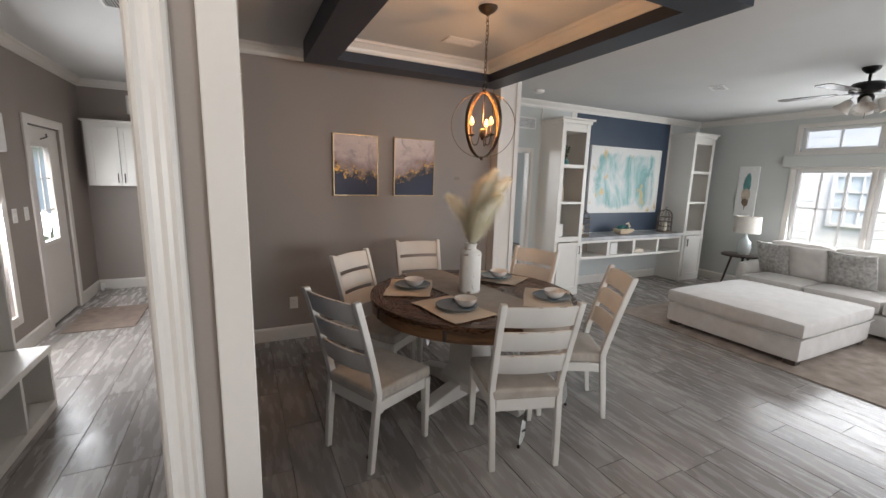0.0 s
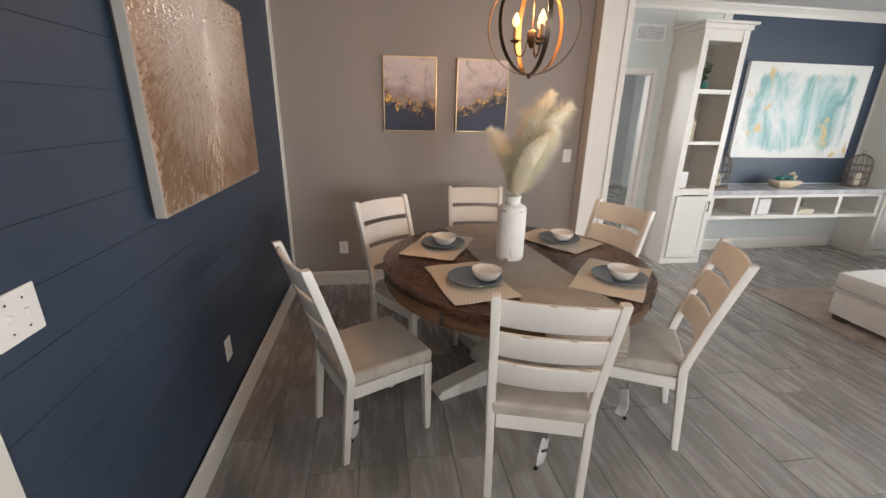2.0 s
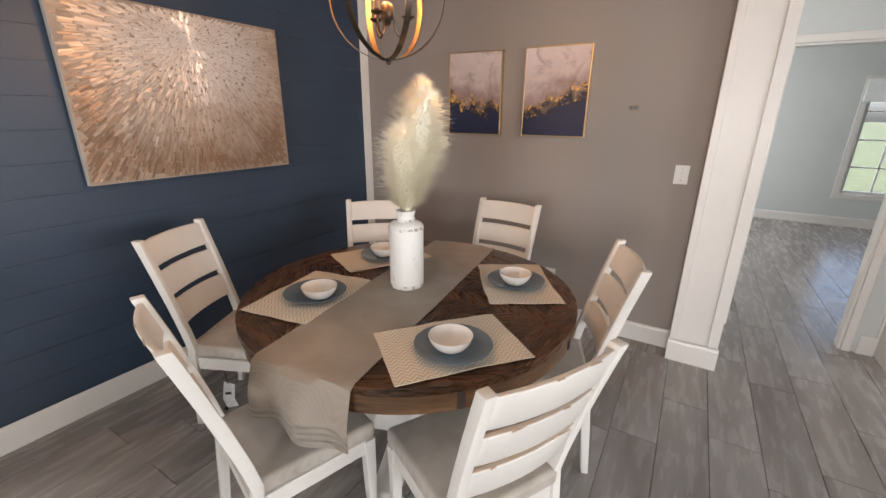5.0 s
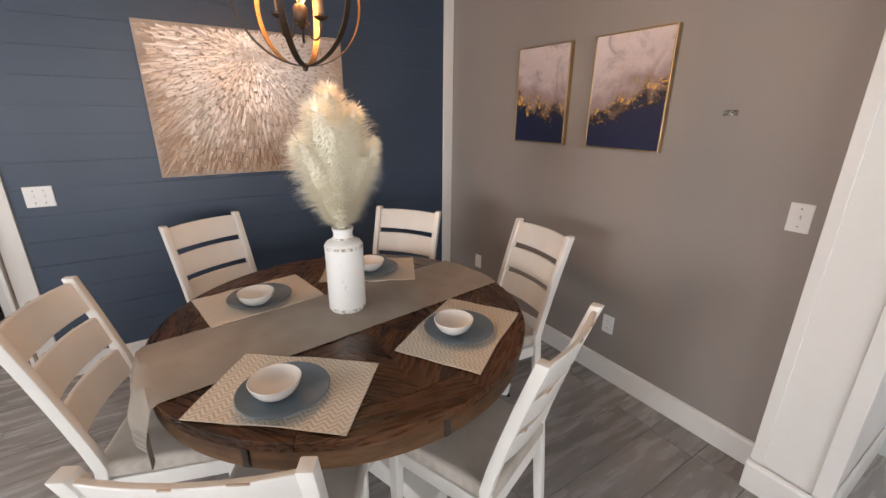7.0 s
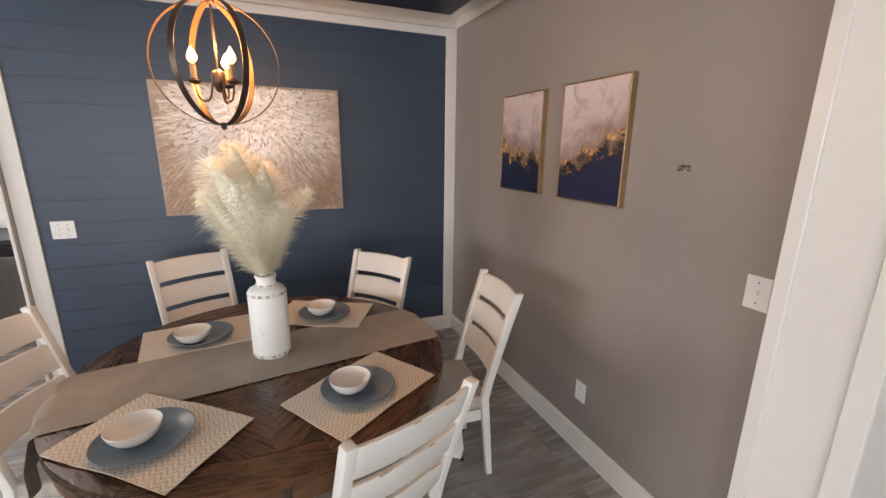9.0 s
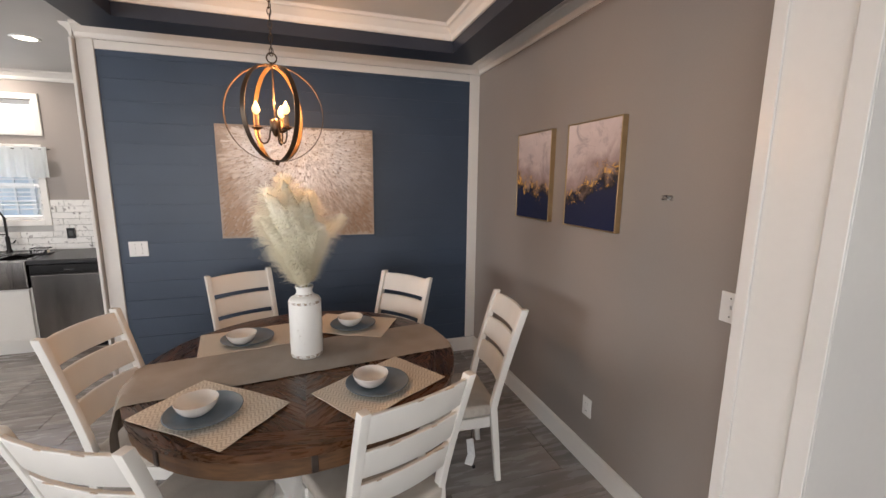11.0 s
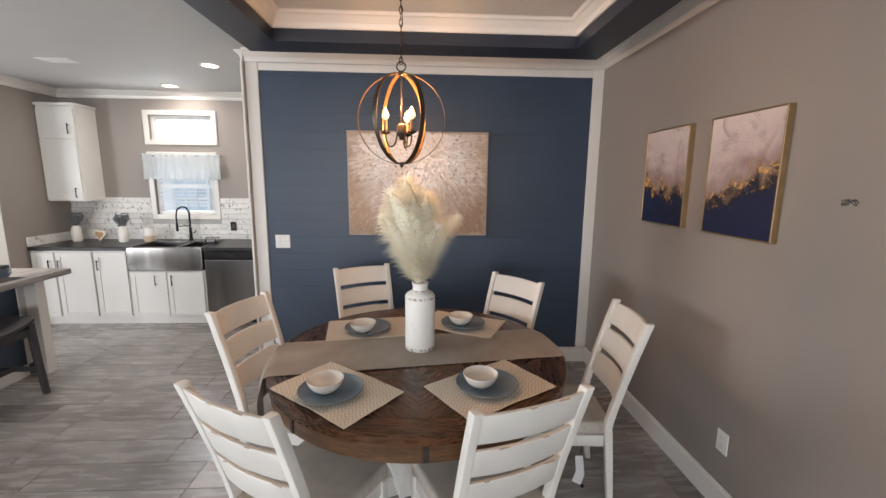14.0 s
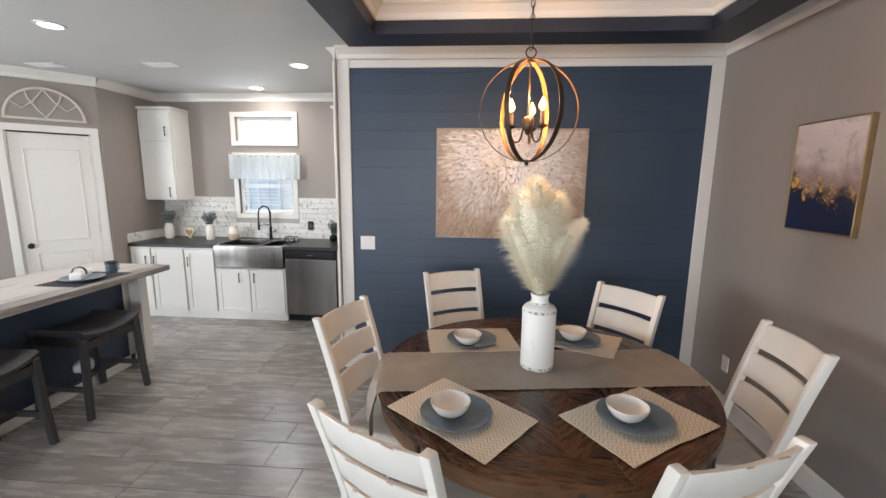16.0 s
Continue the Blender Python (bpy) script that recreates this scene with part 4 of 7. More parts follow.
for i, (mc, ang, pc, bc) in enumerate(PLACES):
    placemat(*mc, ang, i + 1)
    mp_, mb_ = pose(*pc, TZ + 0.0095), pose(*bc, TZ + 0.0185)
    if i == 0:
        p0.matrix_basis, b0.matrix_basis = mp_, mb_
    else:
        copy_thing(p0, mp_), copy_thing(b0, mb_)

# ---- vase and pampas grass ----
VX, VY = 1.622, 2.628
vase = empty("vase", (VX, VY, TZ + 0.0062), "tall distressed white bottle vase on the table runner", "vase")
part("body", lathe([(0.0211, 0.0), (0.066, 0), (0.074, 0.003), (0.0790, 0.012), (0.0805, 0.045), (0.0805, 0.285), (0.0785, 0.302), (0.0715, 0.313), (0.0560, 0.320), (0.0440, 0.325), (0.0405, 0.334), (0.0395, 0.350), (0.0420, 0.362), (0.0455, 0.368), (0.0450, 0.373), (0.0385, 0.373), (0.0340, 0.355), (0.0330, 0.33), (0.0211, 0.31)], 48), M_VASE, vase, smooth=True)
part("shoulder_band", lathe([(0.0795, 0.286), (0.0818, 0.289), (0.0812, 0.297), (0.0770, 0.303)], 48, loop=True), M_VASEWORN, vase, "rubbed shoulder ring", smooth=True)
part("neck_band", lathe([(0.0420, 0.3255), (0.0462, 0.3262), (0.0450, 0.331), (0.0408, 0.333)], 48, loop=True), M_VASEWORN, vase, "rubbed neck ring", smooth=True)
part("foot_band", lathe([(0.0725, 0.0005), (0.0755, 0.0030), (0.0805, 0.0120), (0.0815, 0.021), (0.0780, 0.022)], 48, loop=True), M_VASEWORN, vase, "rubbed foot ring", smooth=True)


def plume(tip, width, seed, count=2400):
    """One pampas stem: a bent stalk and a plume of fine drooping hairs."""
    rng = random.Random(seed)
    root = Vector((VX + rng.uniform(-0.012, 0.012), VY + rng.uniform(-0.012, 0.012), TZ + 0.12))
    mouth = Vector((VX + rng.uniform(-0.015, 0.015), VY + rng.uniform(-0.015, 0.015), TZ + 0.375))
    tip = Vector(tip)
    ctrl = mouth + Vector((0, 0, (tip.z - mouth.z) * 0.50)) + (tip - mouth) * 0.12

    def at(s):
        return (1 - s) ** 2 * mouth + 2 * s * (1 - s) * ctrl + s * s * tip
    base_p = Vector((VX, VY, TZ + 0.10))
    ob = empty("pampas_stem", (VX, VY, TZ + 0.10), "fluffy cream dried pampas plume in the white vase", "dried grass", "pampas stems")
    bm = tube(bmesh.new(), [root, mouth] + [at(i / 10) for i in range(1, 11)], [0.003] * 3 + [0.0028 - 0.0002 * i for i in range(9)], 5)
    part("stalk", bm, M_STEM, ob, world_space=True)
    n = 16
    core = [width * 0.62 * (0.35 + 0.55 * math.sin(min(1.0, i / n / 0.35) * math.pi / 2)) * (1.0 if i < 0.6 * n else 1 - ((i / n - 0.6) / 0.4) ** 1.5 * 0.92) for i in range(n + 1)]
    bm = tube(bmesh.new(), [at(0.05 + 0.95 * i / n) for i in range(n + 1)], core, 12)
    bmesh.ops.subdivide_edges(bm, edges=bm.edges[:], cuts=1, use_grid_fill=True)
    for v in bm.verts:
        v.co += Vector((noise.noise(v.co * 40), noise.noise(v.co * 40 + Vector((9, 0, 0))), noise.noise(v.co * 40 + Vector((0, 9, 0))))) * width * 0.12
    part("plume_core", bm, M_PLUMECORE, ob, world_space=True, smooth=True)
    verts, faces = [], []
    for k in range(count):
        s = 0.02 + 0.98 * (k + rng.random()) / count
        p = at(s)
        d = (at(min(1, s + 0.02)) - at(s - 0.02)).normalized()
        az = rng.uniform(0, 2 * math.pi)
        side = d.orthogonal().normalized()
        side = (Matrix.Rotation(az, 3, d) @ side).normalized()
        env = (0.72 + 0.28 * math.sin(min(1.0, s / 0.35) * math.pi / 2)) * (1.0 if s < 0.6 else 1 - ((s - 0.6) / 0.4) ** 1.6 * 0.75)
        skin = core[min(n, int(max(0.0, (s - 0.05) / 0.95) * n))]
        ln = width * env * rng.choice((rng.uniform(0.28, 0.75), rng.uniform(0.4, 1.15))) + 0.014
        w = rng.uniform(0.0010, 0.0022)
        way = (d * rng.uniform(0.7, 2.0) + side).normalized()
        q = p + side * skin * 0.80
        wv = d.cross(way).normalized() * w
        i0 = len(verts)
        seg = 4
        for j in range(seg + 1):
            t = j / seg
            ww = wv * (1 - t) ** 0.7
            verts.append(tuple(q + ww - base_p))
            verts.append(tuple(q - ww - base_p))
            way = (way + side * 0.20 + Vector((0, 0, -0.30 * t)) + Vector((rng.uniform(-0.1, 0.1), rng.uniform(-0.1, 0.1), rng.uniform(-0.1, 0.1)))).normalized()
            q = q + way * ln * 1.25 / seg
        for j in range(seg):
            a = i0 + 2 * j
            faces.append((a, a + 1, a + 3, a + 2))
    me = bpy.data.meshes.new("plume")
    me.from_pydata(verts, [], faces)
    me.materials.append(M_PAMPAS)
    o = new("plume", me)
    o.parent = ob
    return ob


for i, (tip, w) in enumerate((((1.84, 2.49, 1.66), 0.092), ((1.77, 2.56, 1.72), 0.080), ((1.52, 2.84, 1.52), 0.052), ((1.75, 2.66, 1.65), 0.078), ((1.75, 2.45, 1.54), 0.084), ((1.79, 2.59, 1.57), 0.088), ((1.69, 2.55, 1.42), 0.080), ((1.78, 2.71, 1.49), 0.068))):
    plume(tip, w, i + 11)

# ---- chandelier ----
LX, LY, LZ, LR = 1.622, 2.534, 2.016, 0.220


def chandelier():
    ob = empty("chandelier", (LX, LY, CEIL), "bronze orb chandelier with three lit candle bulbs on a chain", "chandelier")

    def P(name, bm, material, label="", smooth=True, parent=None):
        return part(name, bm, material, parent or ob, label, smooth=smooth)
    zc = LZ - CEIL
    P("canopy", lathe([(0.004, -0.052), (0.014, -0.050), (0.020, -0.044), (0.045, -0.030), (0.062, -0.012), (0.065, -0.0005), (0.01, -0.0005)], 32), M_BRONZE)
    ztop = zc + LR + 0.052
    k = int((-0.05 - ztop) / 0.030) + 1
    for i in range(k):
        z = -0.058 - (i + 0.5) * (-0.05 - ztop) / k
        pts = []
        for j in range(14):
            a = 2 * math.pi * j / 14
            u, v = 0.0085 * math.cos(a), 0.019 * math.sin(a)
            pts.append((u, 0, z + v) if i % 2 else (0, u, z + v))
        P("chain_link", tube(bmesh.new(), pts, 0.0022, 6, closed=True), M_BRONZE)
    P("cord", tube(bmesh.new(), [(0.006, 0.004, -0.05), (0.012, -0.004, -0.16), (0.004, 0.008, -0.28), (0.006, -0.003, -0.38), (0.003, 0.002, ztop)], 0.0018, 5), M_BLACK)
    P("top_loop", tube(bmesh.new(), [(0.0, 0.022 * math.cos(a), zc + LR + 0.031 + 0.022 * math.sin(a)) for a in [2 * math.pi * j / 20 for j in range(20)]], 0.0036, 6, closed=True), M_BRONZE)
    for az in (89.0, 29.0, 149.0):
        c, s = math.cos(radians(az)), math.sin(radians(az))
        # the thin inner layer paints the bulbs' glow on each band's inside
        for nm, r0, r1, mt in (("orb_band", LR - 0.0022, LR, M_BRONZE), ("band_lining", LR - 0.0031, LR - 0.0023, M_BRONZE_LIT)):
            bm = bmesh.new()
            rings = []
            hw = 0.0110
            n = 72
            for j in range(n):
                a = 2 * math.pi * j / n
                ring = []
                for r, w in ((r0, -hw), (r1, -hw), (r1, hw), (r0, hw)):
                    ring.append(bm.verts.new((r * math.cos(a) * c - w * s, r * math.cos(a) * s + w * c, zc + r * math.sin(a))))
                rings.append(ring)
            for j in range(n):
                a, b = rings[j], rings[(j + 1) % n]
                for q in range(4):
                    bm.faces.new((a[q], a[(q + 1) % 4], b[(q + 1) % 4], b[q]))
            P(nm, bm, mt)
    P("top_cap", lathe([(0.004, zc + LR + 0.010), (0.010, zc + LR + 0.008), (0.016, zc + LR - 0.002), (0.016, zc + LR - 0.010), (0.006, zc + LR - 0.014)], 20), M_BRONZE)
    P("finial", lathe([(0.003, zc - LR - 0.016), (0.009, zc - LR - 0.012), (0.011, zc - LR + 0.002), (0.015, zc - LR + 0.006), (0.006, zc - LR + 0.012)], 20), M_BRONZE)
    P("rod", cyl(bmesh.new(), (0, 0, zc + LR), (0, 0, zc - 0.060), 0.0045), M_BRONZE)
    P("hub", lathe([(0.003, zc - 0.100), (0.010, zc - 0.096), (0.016, zc - 0.080), (0.023, zc - 0.072), (0.024, zc - 0.030), (0.018, zc - 0.022), (0.006, zc - 0.016)], 20), M_BRONZE)
    for j in range(3):
        a = radians(41.4 + 120 * j)
        d = Vector((math.cos(a), math.sin(a), 0))
        pts = [d * r + Vector((0, 0, zc + z)) for r, z in ((0.016, -0.050), (0.024, -0.080), (0.030, -0.112), (0.040, -0.129), (0.054, -0.134), (0.068, -0.126), (0.077, -0.104), (0.080, -0.072))]
        arm = P("arm", tube(bmesh.new(), pts, 0.0042, 8), M_BRONZE)
        tr = Matrix.Translation(d * 0.080 + Vector((0, 0, zc)))
        P("cup", lathe([(0.004, -0.076), (0.012, -0.074), (0.024, -0.066), (0.025, -0.063), (0.012, -0.060), (0.011, -0.055)], 20, m=tr), M_BRONZE, parent=arm)
        P("candle", lathe([(0.003, -0.058), (0.0098, -0.058), (0.0098, -0.006), (0.006, -0.004)], 16, m=tr), M_CANDLE, "tan candle sleeve", parent=arm)
        lamp("bulb_light", "POINT", Matrix.Translation((LX + d.x * 0.080, LY + d.y * 0.080, LZ + 0.075)), 1.60, (1.0, 0.52, 0.22), 0.016)
        P("bulb", lathe([(0.003, -0.004), (0.010, 0.001), (0.0165, 0.010), (0.0175, 0.020), (0.0125, 0.034), (0.0058, 0.047), (0.001, 0.055)], 16, m=tr), M_BULB, "lit warm flame bulb", parent=arm)
    return ob


chandelier()

# ---- pictures, plates and small fittings of the dining area ----


def mountain_paint(name, seed, slope):
    """Painting: navy foot, gold-flecked ridge, mauve cloud and pale sky."""
    m, nt, b = nodes_of(name)
    mp = coords(nt)
    mp.inputs["Location"].default_value = (seed * 3.1, 0, 0)
    sep = nt.nodes.new("ShaderNodeSeparateXYZ")
    tc = nt.nodes.new("ShaderNodeTexCoord")
    nt.links.new(tc.outputs["Object"], sep.inputs[0])
    n1 = nd(nt, "ShaderNodeTexNoise", Scale=7.0, Detail=8.0, Roughness=0.62, Distortion=0.6)
    n2 = nd(nt, "ShaderNodeTexNoise", Scale=22.0, Detail=6.0, Roughness=0.65, Distortion=1.2)
    for n in (n1, n2):
        nt.links.new(mp.outputs[0], n.inputs["Vector"])
    a = nd(nt, "ShaderNodeMath", operation="MULTIPLY_ADD")
    a.inputs[1].default_value = -slope
    nt.links.new(sep.outputs[0], a.inputs[0])
    nt.links.new(sep.outputs[2], a.inputs[2])
    c = nd(nt, "ShaderNodeMath", operation="MULTIPLY_ADD")
    c.inputs[1].default_value = 0.42
    nt.links.new(n1.outputs[0], c.inputs[0])
    nt.links.new(a.outputs[0], c.inputs[2])
    r = ramp(nt, c.outputs[0], [(0.0, (0.004, 0.010, 0.050)), (0.395, (0.005, 0.011, 0.044)), (0.412, (0.008, 0.006, 0.008)), (0.436, (0.10, 0.065, 0.050)), (0.475, (0.25, 0.175, 0.155)), (0.54, (0.36, 0.27, 0.255)), (0.64, (0.54, 0.44, 0.42)), (0.90, (0.66, 0.56, 0.53))])
    smoke = nd(nt, "ShaderNodeTexNoise", Scale=5.0, Detail=9.0, Roughness=0.68, Distortion=1.6)
    nt.links.new(mp.outputs[0], smoke.inputs["Vector"])
    veil = ramp(nt, smoke.outputs[0], [(0.50, (0, 0, 0)), (0.66, (0.6, 0.6, 0.6))])
    high = ramp(nt, c.outputs[0], [(0.47, (0, 0, 0)), (0.54, (1, 1, 1))])
    vm = nd(nt, "ShaderNodeMath", operation="MULTIPLY")
    nt.links.new(veil.outputs[0], vm.inputs[0])
    nt.links.new(high.outputs[0], vm.inputs[1])
    cloud = nd(nt, "ShaderNodeMix", data_type="RGBA")
    nt.links.new(vm.outputs[0], cloud.inputs[0])
    nt.links.new(r.outputs[0], cloud.inputs[6])
    cloud.inputs[7].default_value = (0.19, 0.155, 0.165, 1)
    r = cloud
    band = ramp(nt, c.outputs[0], [(0.385, (0, 0, 0)), (0.412, (1, 1, 1)), (0.462, (1, 1, 1)), (0.50, (0, 0, 0))])
    fleck = ramp(nt, n2.outputs[0], [(0.50, (0, 0, 0)), (0.56, (1, 1, 1))])
    patch = ramp(nt, smoke.outputs[0], [(0.44, (1, 1, 1)), (0.54, (0, 0, 0))])
    pm = nd(nt, "ShaderNodeMath", operation="MULTIPLY")
    nt.links.new(band.outputs[0], pm.inputs[0])
    nt.links.new(patch.outputs[0], pm.inputs[1])
    gm = nd(nt, "ShaderNodeMath", operation="MULTIPLY")
    nt.links.new(pm.outputs[0], gm.inputs[0])
    nt.links.new(fleck.outputs[0], gm.inputs[1])
    mx = nd(nt, "ShaderNodeMix", data_type="RGBA")
    nt.links.new(gm.outputs[0], mx.inputs[0])
    nt.links.new(r.outputs[2], mx.inputs[6])
    mx.inputs[7].default_value = (0.74, 0.40, 0.09, 1)
    nt.links.new(mx.outputs[2], b.inputs["Base Color"])
    gl = nd(nt, "ShaderNodeMath", operation="MULTIPLY")
    gl.inputs[1].default_value = 0.25
    nt.links.new(gm.outputs[0], gl.inputs[0])
    nt.links.new(gl.outputs[0], b.inputs["Metallic"])
    b.inputs["Roughness"].default_value = 0.48
    bp = nd(nt, "ShaderNodeBump", Strength=0.25, Distance=0.003)
    nt.links.new(n2.outputs[0], bp.inputs["Height"])
    nt.links.new(bp.outputs[0], b.inputs["Normal"])
    return m


def framed_picture(x0, x1, z0, z1, seed, slope):
    ob = empty("framed_picture", ((x0 + x1) / 2, 4.2195, z0), "gold-framed abstract mountain print in navy, gold and blush", "picture", "pair of mountain prints")
    w, h = (x1 - x0) / 2, z1 - z0
    part("canvas", bx(-w + 0.006, w - 0.006, -0.029, -0.001, 0.006, h - 0.006), mountain_paint("mountain_paint", seed, slope), ob, "abstract mountain painting")
    for a in ((-w, -w + 0.008, 0, h), (w - 0.008, w, 0, h), (-w + 0.008, w - 0.008, 0, 0.008), (-w + 0.008, w - 0.008, h - 0.008, h)):
        part("frame_bar", bx(a[0], a[1], -0.034, -0.0005, a[2], a[3], bevel=0.0012), M_GOLD, ob, "thin gold frame bar")


framed_picture(0.931, 1.388, 1.450, 2.056, 1.0, -0.22)
framed_picture(1.563, 2.030, 1.452, 2.056, 2.2, 0.42)

# radiating relief canvas
AY0, AY1, AZ0, AZ1, ACY, ACZ = 1.988, 3.210, 1.234, 2.134, 2.615, 1.985


def burst_paint(name, bump=True):
    m, nt, b = nodes_of(name)
    g = nt.nodes.new("ShaderNodeNewGeometry")
    dist = nd(nt, "ShaderNodeVectorMath", operation="DISTANCE")
    nt.links.new(g.outputs["Position"], dist.inputs[0])
    dist.inputs[1].default_value = (0.118, ACY, ACZ)
    n = nd(nt, "ShaderNodeTexNoise", Scale=5.0, Detail=6.0)
    nt.links.new(g.outputs["Position"], n.inputs["Vector"])
    a = nd(nt, "ShaderNodeMath", operation="MULTIPLY_ADD")
    a.inputs[1].default_value = 0.42
    nt.links.new(n.outputs[0], a.inputs[0])
    nt.links.new(dist.outputs["Value"], a.inputs[2])
    c = nd(nt, "ShaderNodeMath", operation="MULTIPLY_ADD")
    c.inputs[1].default_value = 0.12
    nt.links.new(g.outputs["Random Per Island"], c.inputs[0])
    nt.links.new(a.outputs[0], c.inputs[2])
    r = ramp(nt, c.outputs[0], [(0.25, (0.80, 0.76, 0.73)), (0.52, (0.70, 0.64, 0.60)), (0.80, (0.50, 0.40, 0.325)), (1.0, (0.29, 0.185, 0.12))])
    nt.links.new(r.outputs[0], b.inputs["Base Color"])
    b.inputs["Metallic"].default_value = 0.42
    b.inputs["Roughness"].default_value = 0.38
    return m


M_BURST = burst_paint("bronze_silver_relief_paint")
M_CANVASEDGE = mat("grey_canvas_edge", (0.40, 0.37, 0.34), 0.8, var=0.1, fine=200)
M_CANVAS = mat("bronze_canvas_ground", (0.36, 0.275, 0.215), 0.6, var=0.2, scale=6, fine=120)
art = empty("wall_art", (0.0625, (AY0 + AY1) / 2, AZ0), "bronze and silver canvas with thick radiating paint dabs", "wall art")
part("canvas", bx(0.0825, 0.1195, AY0, AY1, AZ0, AZ1, bevel=0.002), M_CANVASEDGE, art, world_space=True)
part("paint_ground", bx(0.1188, 0.1200, AY0 + 0.002, AY1 - 0.002, AZ0 + 0.002, AZ1 - 0.002), M_CANVAS, art, world_space=True)
for y0, y1, z0, z1 in ((AY0 + 0.03, AY0 + 0.07, AZ0 + 0.03, AZ1 - 0.03), (AY1 - 0.07, AY1 - 0.03, AZ0 + 0.03, AZ1 - 0.03), (AY0 + 0.07, AY1 - 0.07, AZ1 - 0.07, AZ1 - 0.03), (AY0 + 0.07, AY1 - 0.07, AZ0 + 0.03, AZ0 + 0.07)):
    part("stretcher_bar", bx(0.0625, 0.0824, y0, y1, z0, z1), M_DARKWOOD, art, "dark stretcher bar", world_space=True)


def burst_dabs():
    rng = random.Random(8)
    verts, faces = [], []
    off = Vector((0.0625, (AY0 + AY1) / 2, AZ0))
    r = 0.012
    while r < 1.15:
        ln = 0.022 + 0.034 * min(1, r / 0.6)
        wd = 0.0038 + 0.0118 * min(1, r / 0.75)
        n = max(8, int(2 * math.pi * r / wd))
        for k in range(n):
            a = 2 * math.pi * (k + rng.uniform(-0.2, 0.2)) / n
            rr = r + rng.uniform(-0.4, 0.4) * ln
            cy, cz = ACY + rr * math.cos(a), ACZ + rr * math.sin(a)
            l, w = ln * rng.uniform(0.46, 0.58), wd * rng.uniform(0.44, 0.54)
            if not (AY0 + l < cy < AY1 - l and AZ0 + l < cz < AZ1 - l):
                l = l * 0.5
                w = w * 0.6
                if not (AY0 + 0.004 + l < cy < AY1 - 0.004 - l and AZ0 + 0.004 + l < cz < AZ1 - 0.004 - l):
                    continue
            d, s = Vector((0, math.cos(a), math.sin(a))), Vector((0, -math.sin(a), math.cos(a)))
            tilt = rng.uniform(-0.0006, 0.0018)
            t2 = rng.uniform(-0.0008, 0.0008)
            c = Vector((0.1196, cy, cz)) - off
            i0 = len(verts)
            for du, dv in ((-1, -1), (1, -1), (1, 1), (-1, 1)):
                verts.append(tuple(c + d * l * du + s * w * dv))
            for du, dv in ((-1, -1), (1, -1), (1, 1), (-1, 1)):
                verts.append(tuple(c + d * l * 0.9 * du + s * w * 0.85 * dv + Vector((0.0026 + tilt * (0.5 + 0.5 * du) + t2 * dv, 0, 0))))
            faces.append((i0 + 4, i0 + 5, i0 + 6, i0 + 7))
            for q in range(4):
                faces.append((i0 + q, i0 + (q + 1) % 4, i0 + 4 + (q + 1) % 4, i0 + 4 + q))
        r += ln * 0.92
    me = bpy.data.meshes.new("relief_paint")
    me.from_pydata(verts, [], faces)
    me.materials.append(M_BURST)
    o = new("relief_paint", me)
    o.parent = art
    tagged(o, "thick bronze and silver paint dabs", kind="stuff")


burst_dabs()


def wall_plate(name, m, w, h, kind, label):
    """A switch or outlet plate; local y points off the wall."""
    ob = empty(name, (0, 0, 0), label, "switch" if kind == "switch" else "outlet")
    part("plate", bx(-w / 2, w / 2, 0, 0.006, 0, h, bevel=0.002), M_PLASTIC, ob)
    if kind == "switch":
        k = 2 if w > 0.09 else 1
        for i in range(k):
            x = (i - (k - 1) / 2) * 0.046
            part("toggle", bx(x - 0.005, x + 0.005, 0.005, 0.013, h / 2 - 0.006, h / 2 + 0.010, bevel=0.001), M_PLASTIC, ob)
            for z in (0.022, h - 0.026):
                part("screw", bx(x - 0.0025, x + 0.0025, 0.0055, 0.0068, z, z + 0.005), M_STEEL, ob)
    else:
        for z in (h * 0.28, h * 0.70):
            part("socket", bx(-0.016, 0.016, 0.0055, 0.0075, z - 0.013, z + 0.013, bevel=0.0008), M_PLASTIC, ob)
            for x in (-0.006, 0.006):
                part("slot", bx(x - 0.001, x + 0.001, 0.0070, 0.0079, z - 0.004, z + 0.006), M_SLOT, ob)
    ob.matrix_basis = m
    return ob


wall_plate("light_switch", pose(0.0622, 1.386, 1.106, 0, 0, -90), 0.128, 0.118, "switch", "white two-gang switch plate on the shiplap")
wall_plate("outlet", pose(0.0622, 2.450, 0.358, 0, 0, -90), 0.075, 0.118, "outlet", "white outlet plate on the shiplap")
wall_plate("light_switch", pose(2.665, 4.2198, 1.180, 0, 0, 180), 0.082, 0.122, "switch", "white single switch plate on the taupe wall")
wall_plate("outlet", pose(1.880, 4.2198, 0.318, 0, 0, 180), 0.078, 0.118, "outlet", "white outlet plate low on the taupe wall")
wall_plate("outlet", pose(0.523, 4.2198, 0.318, 0, 0, 180), 0.078, 0.118, "outlet", "white outlet plate low on the taupe wall")
hook = empty("wall_hook", (2.322, 4.2198, 1.640), "small clear picture hook on the taupe wall", "hook")
part("back", bx(-0.008, 0.008, -0.006, 0, 0.002, 0.020, bevel=0.002), M_PLASTICBAG, hook)
part("loop", tube(bmesh.new(), [(0.030 * math.cos(k * 0.9), -0.009 - 0.0004 * k, 0.011 + 0.013 * math.sin(k * 1.5)) for k in range(15)], 0.0014, 6), M_STEEL, hook)

# ---- living room: built-in shelves ----


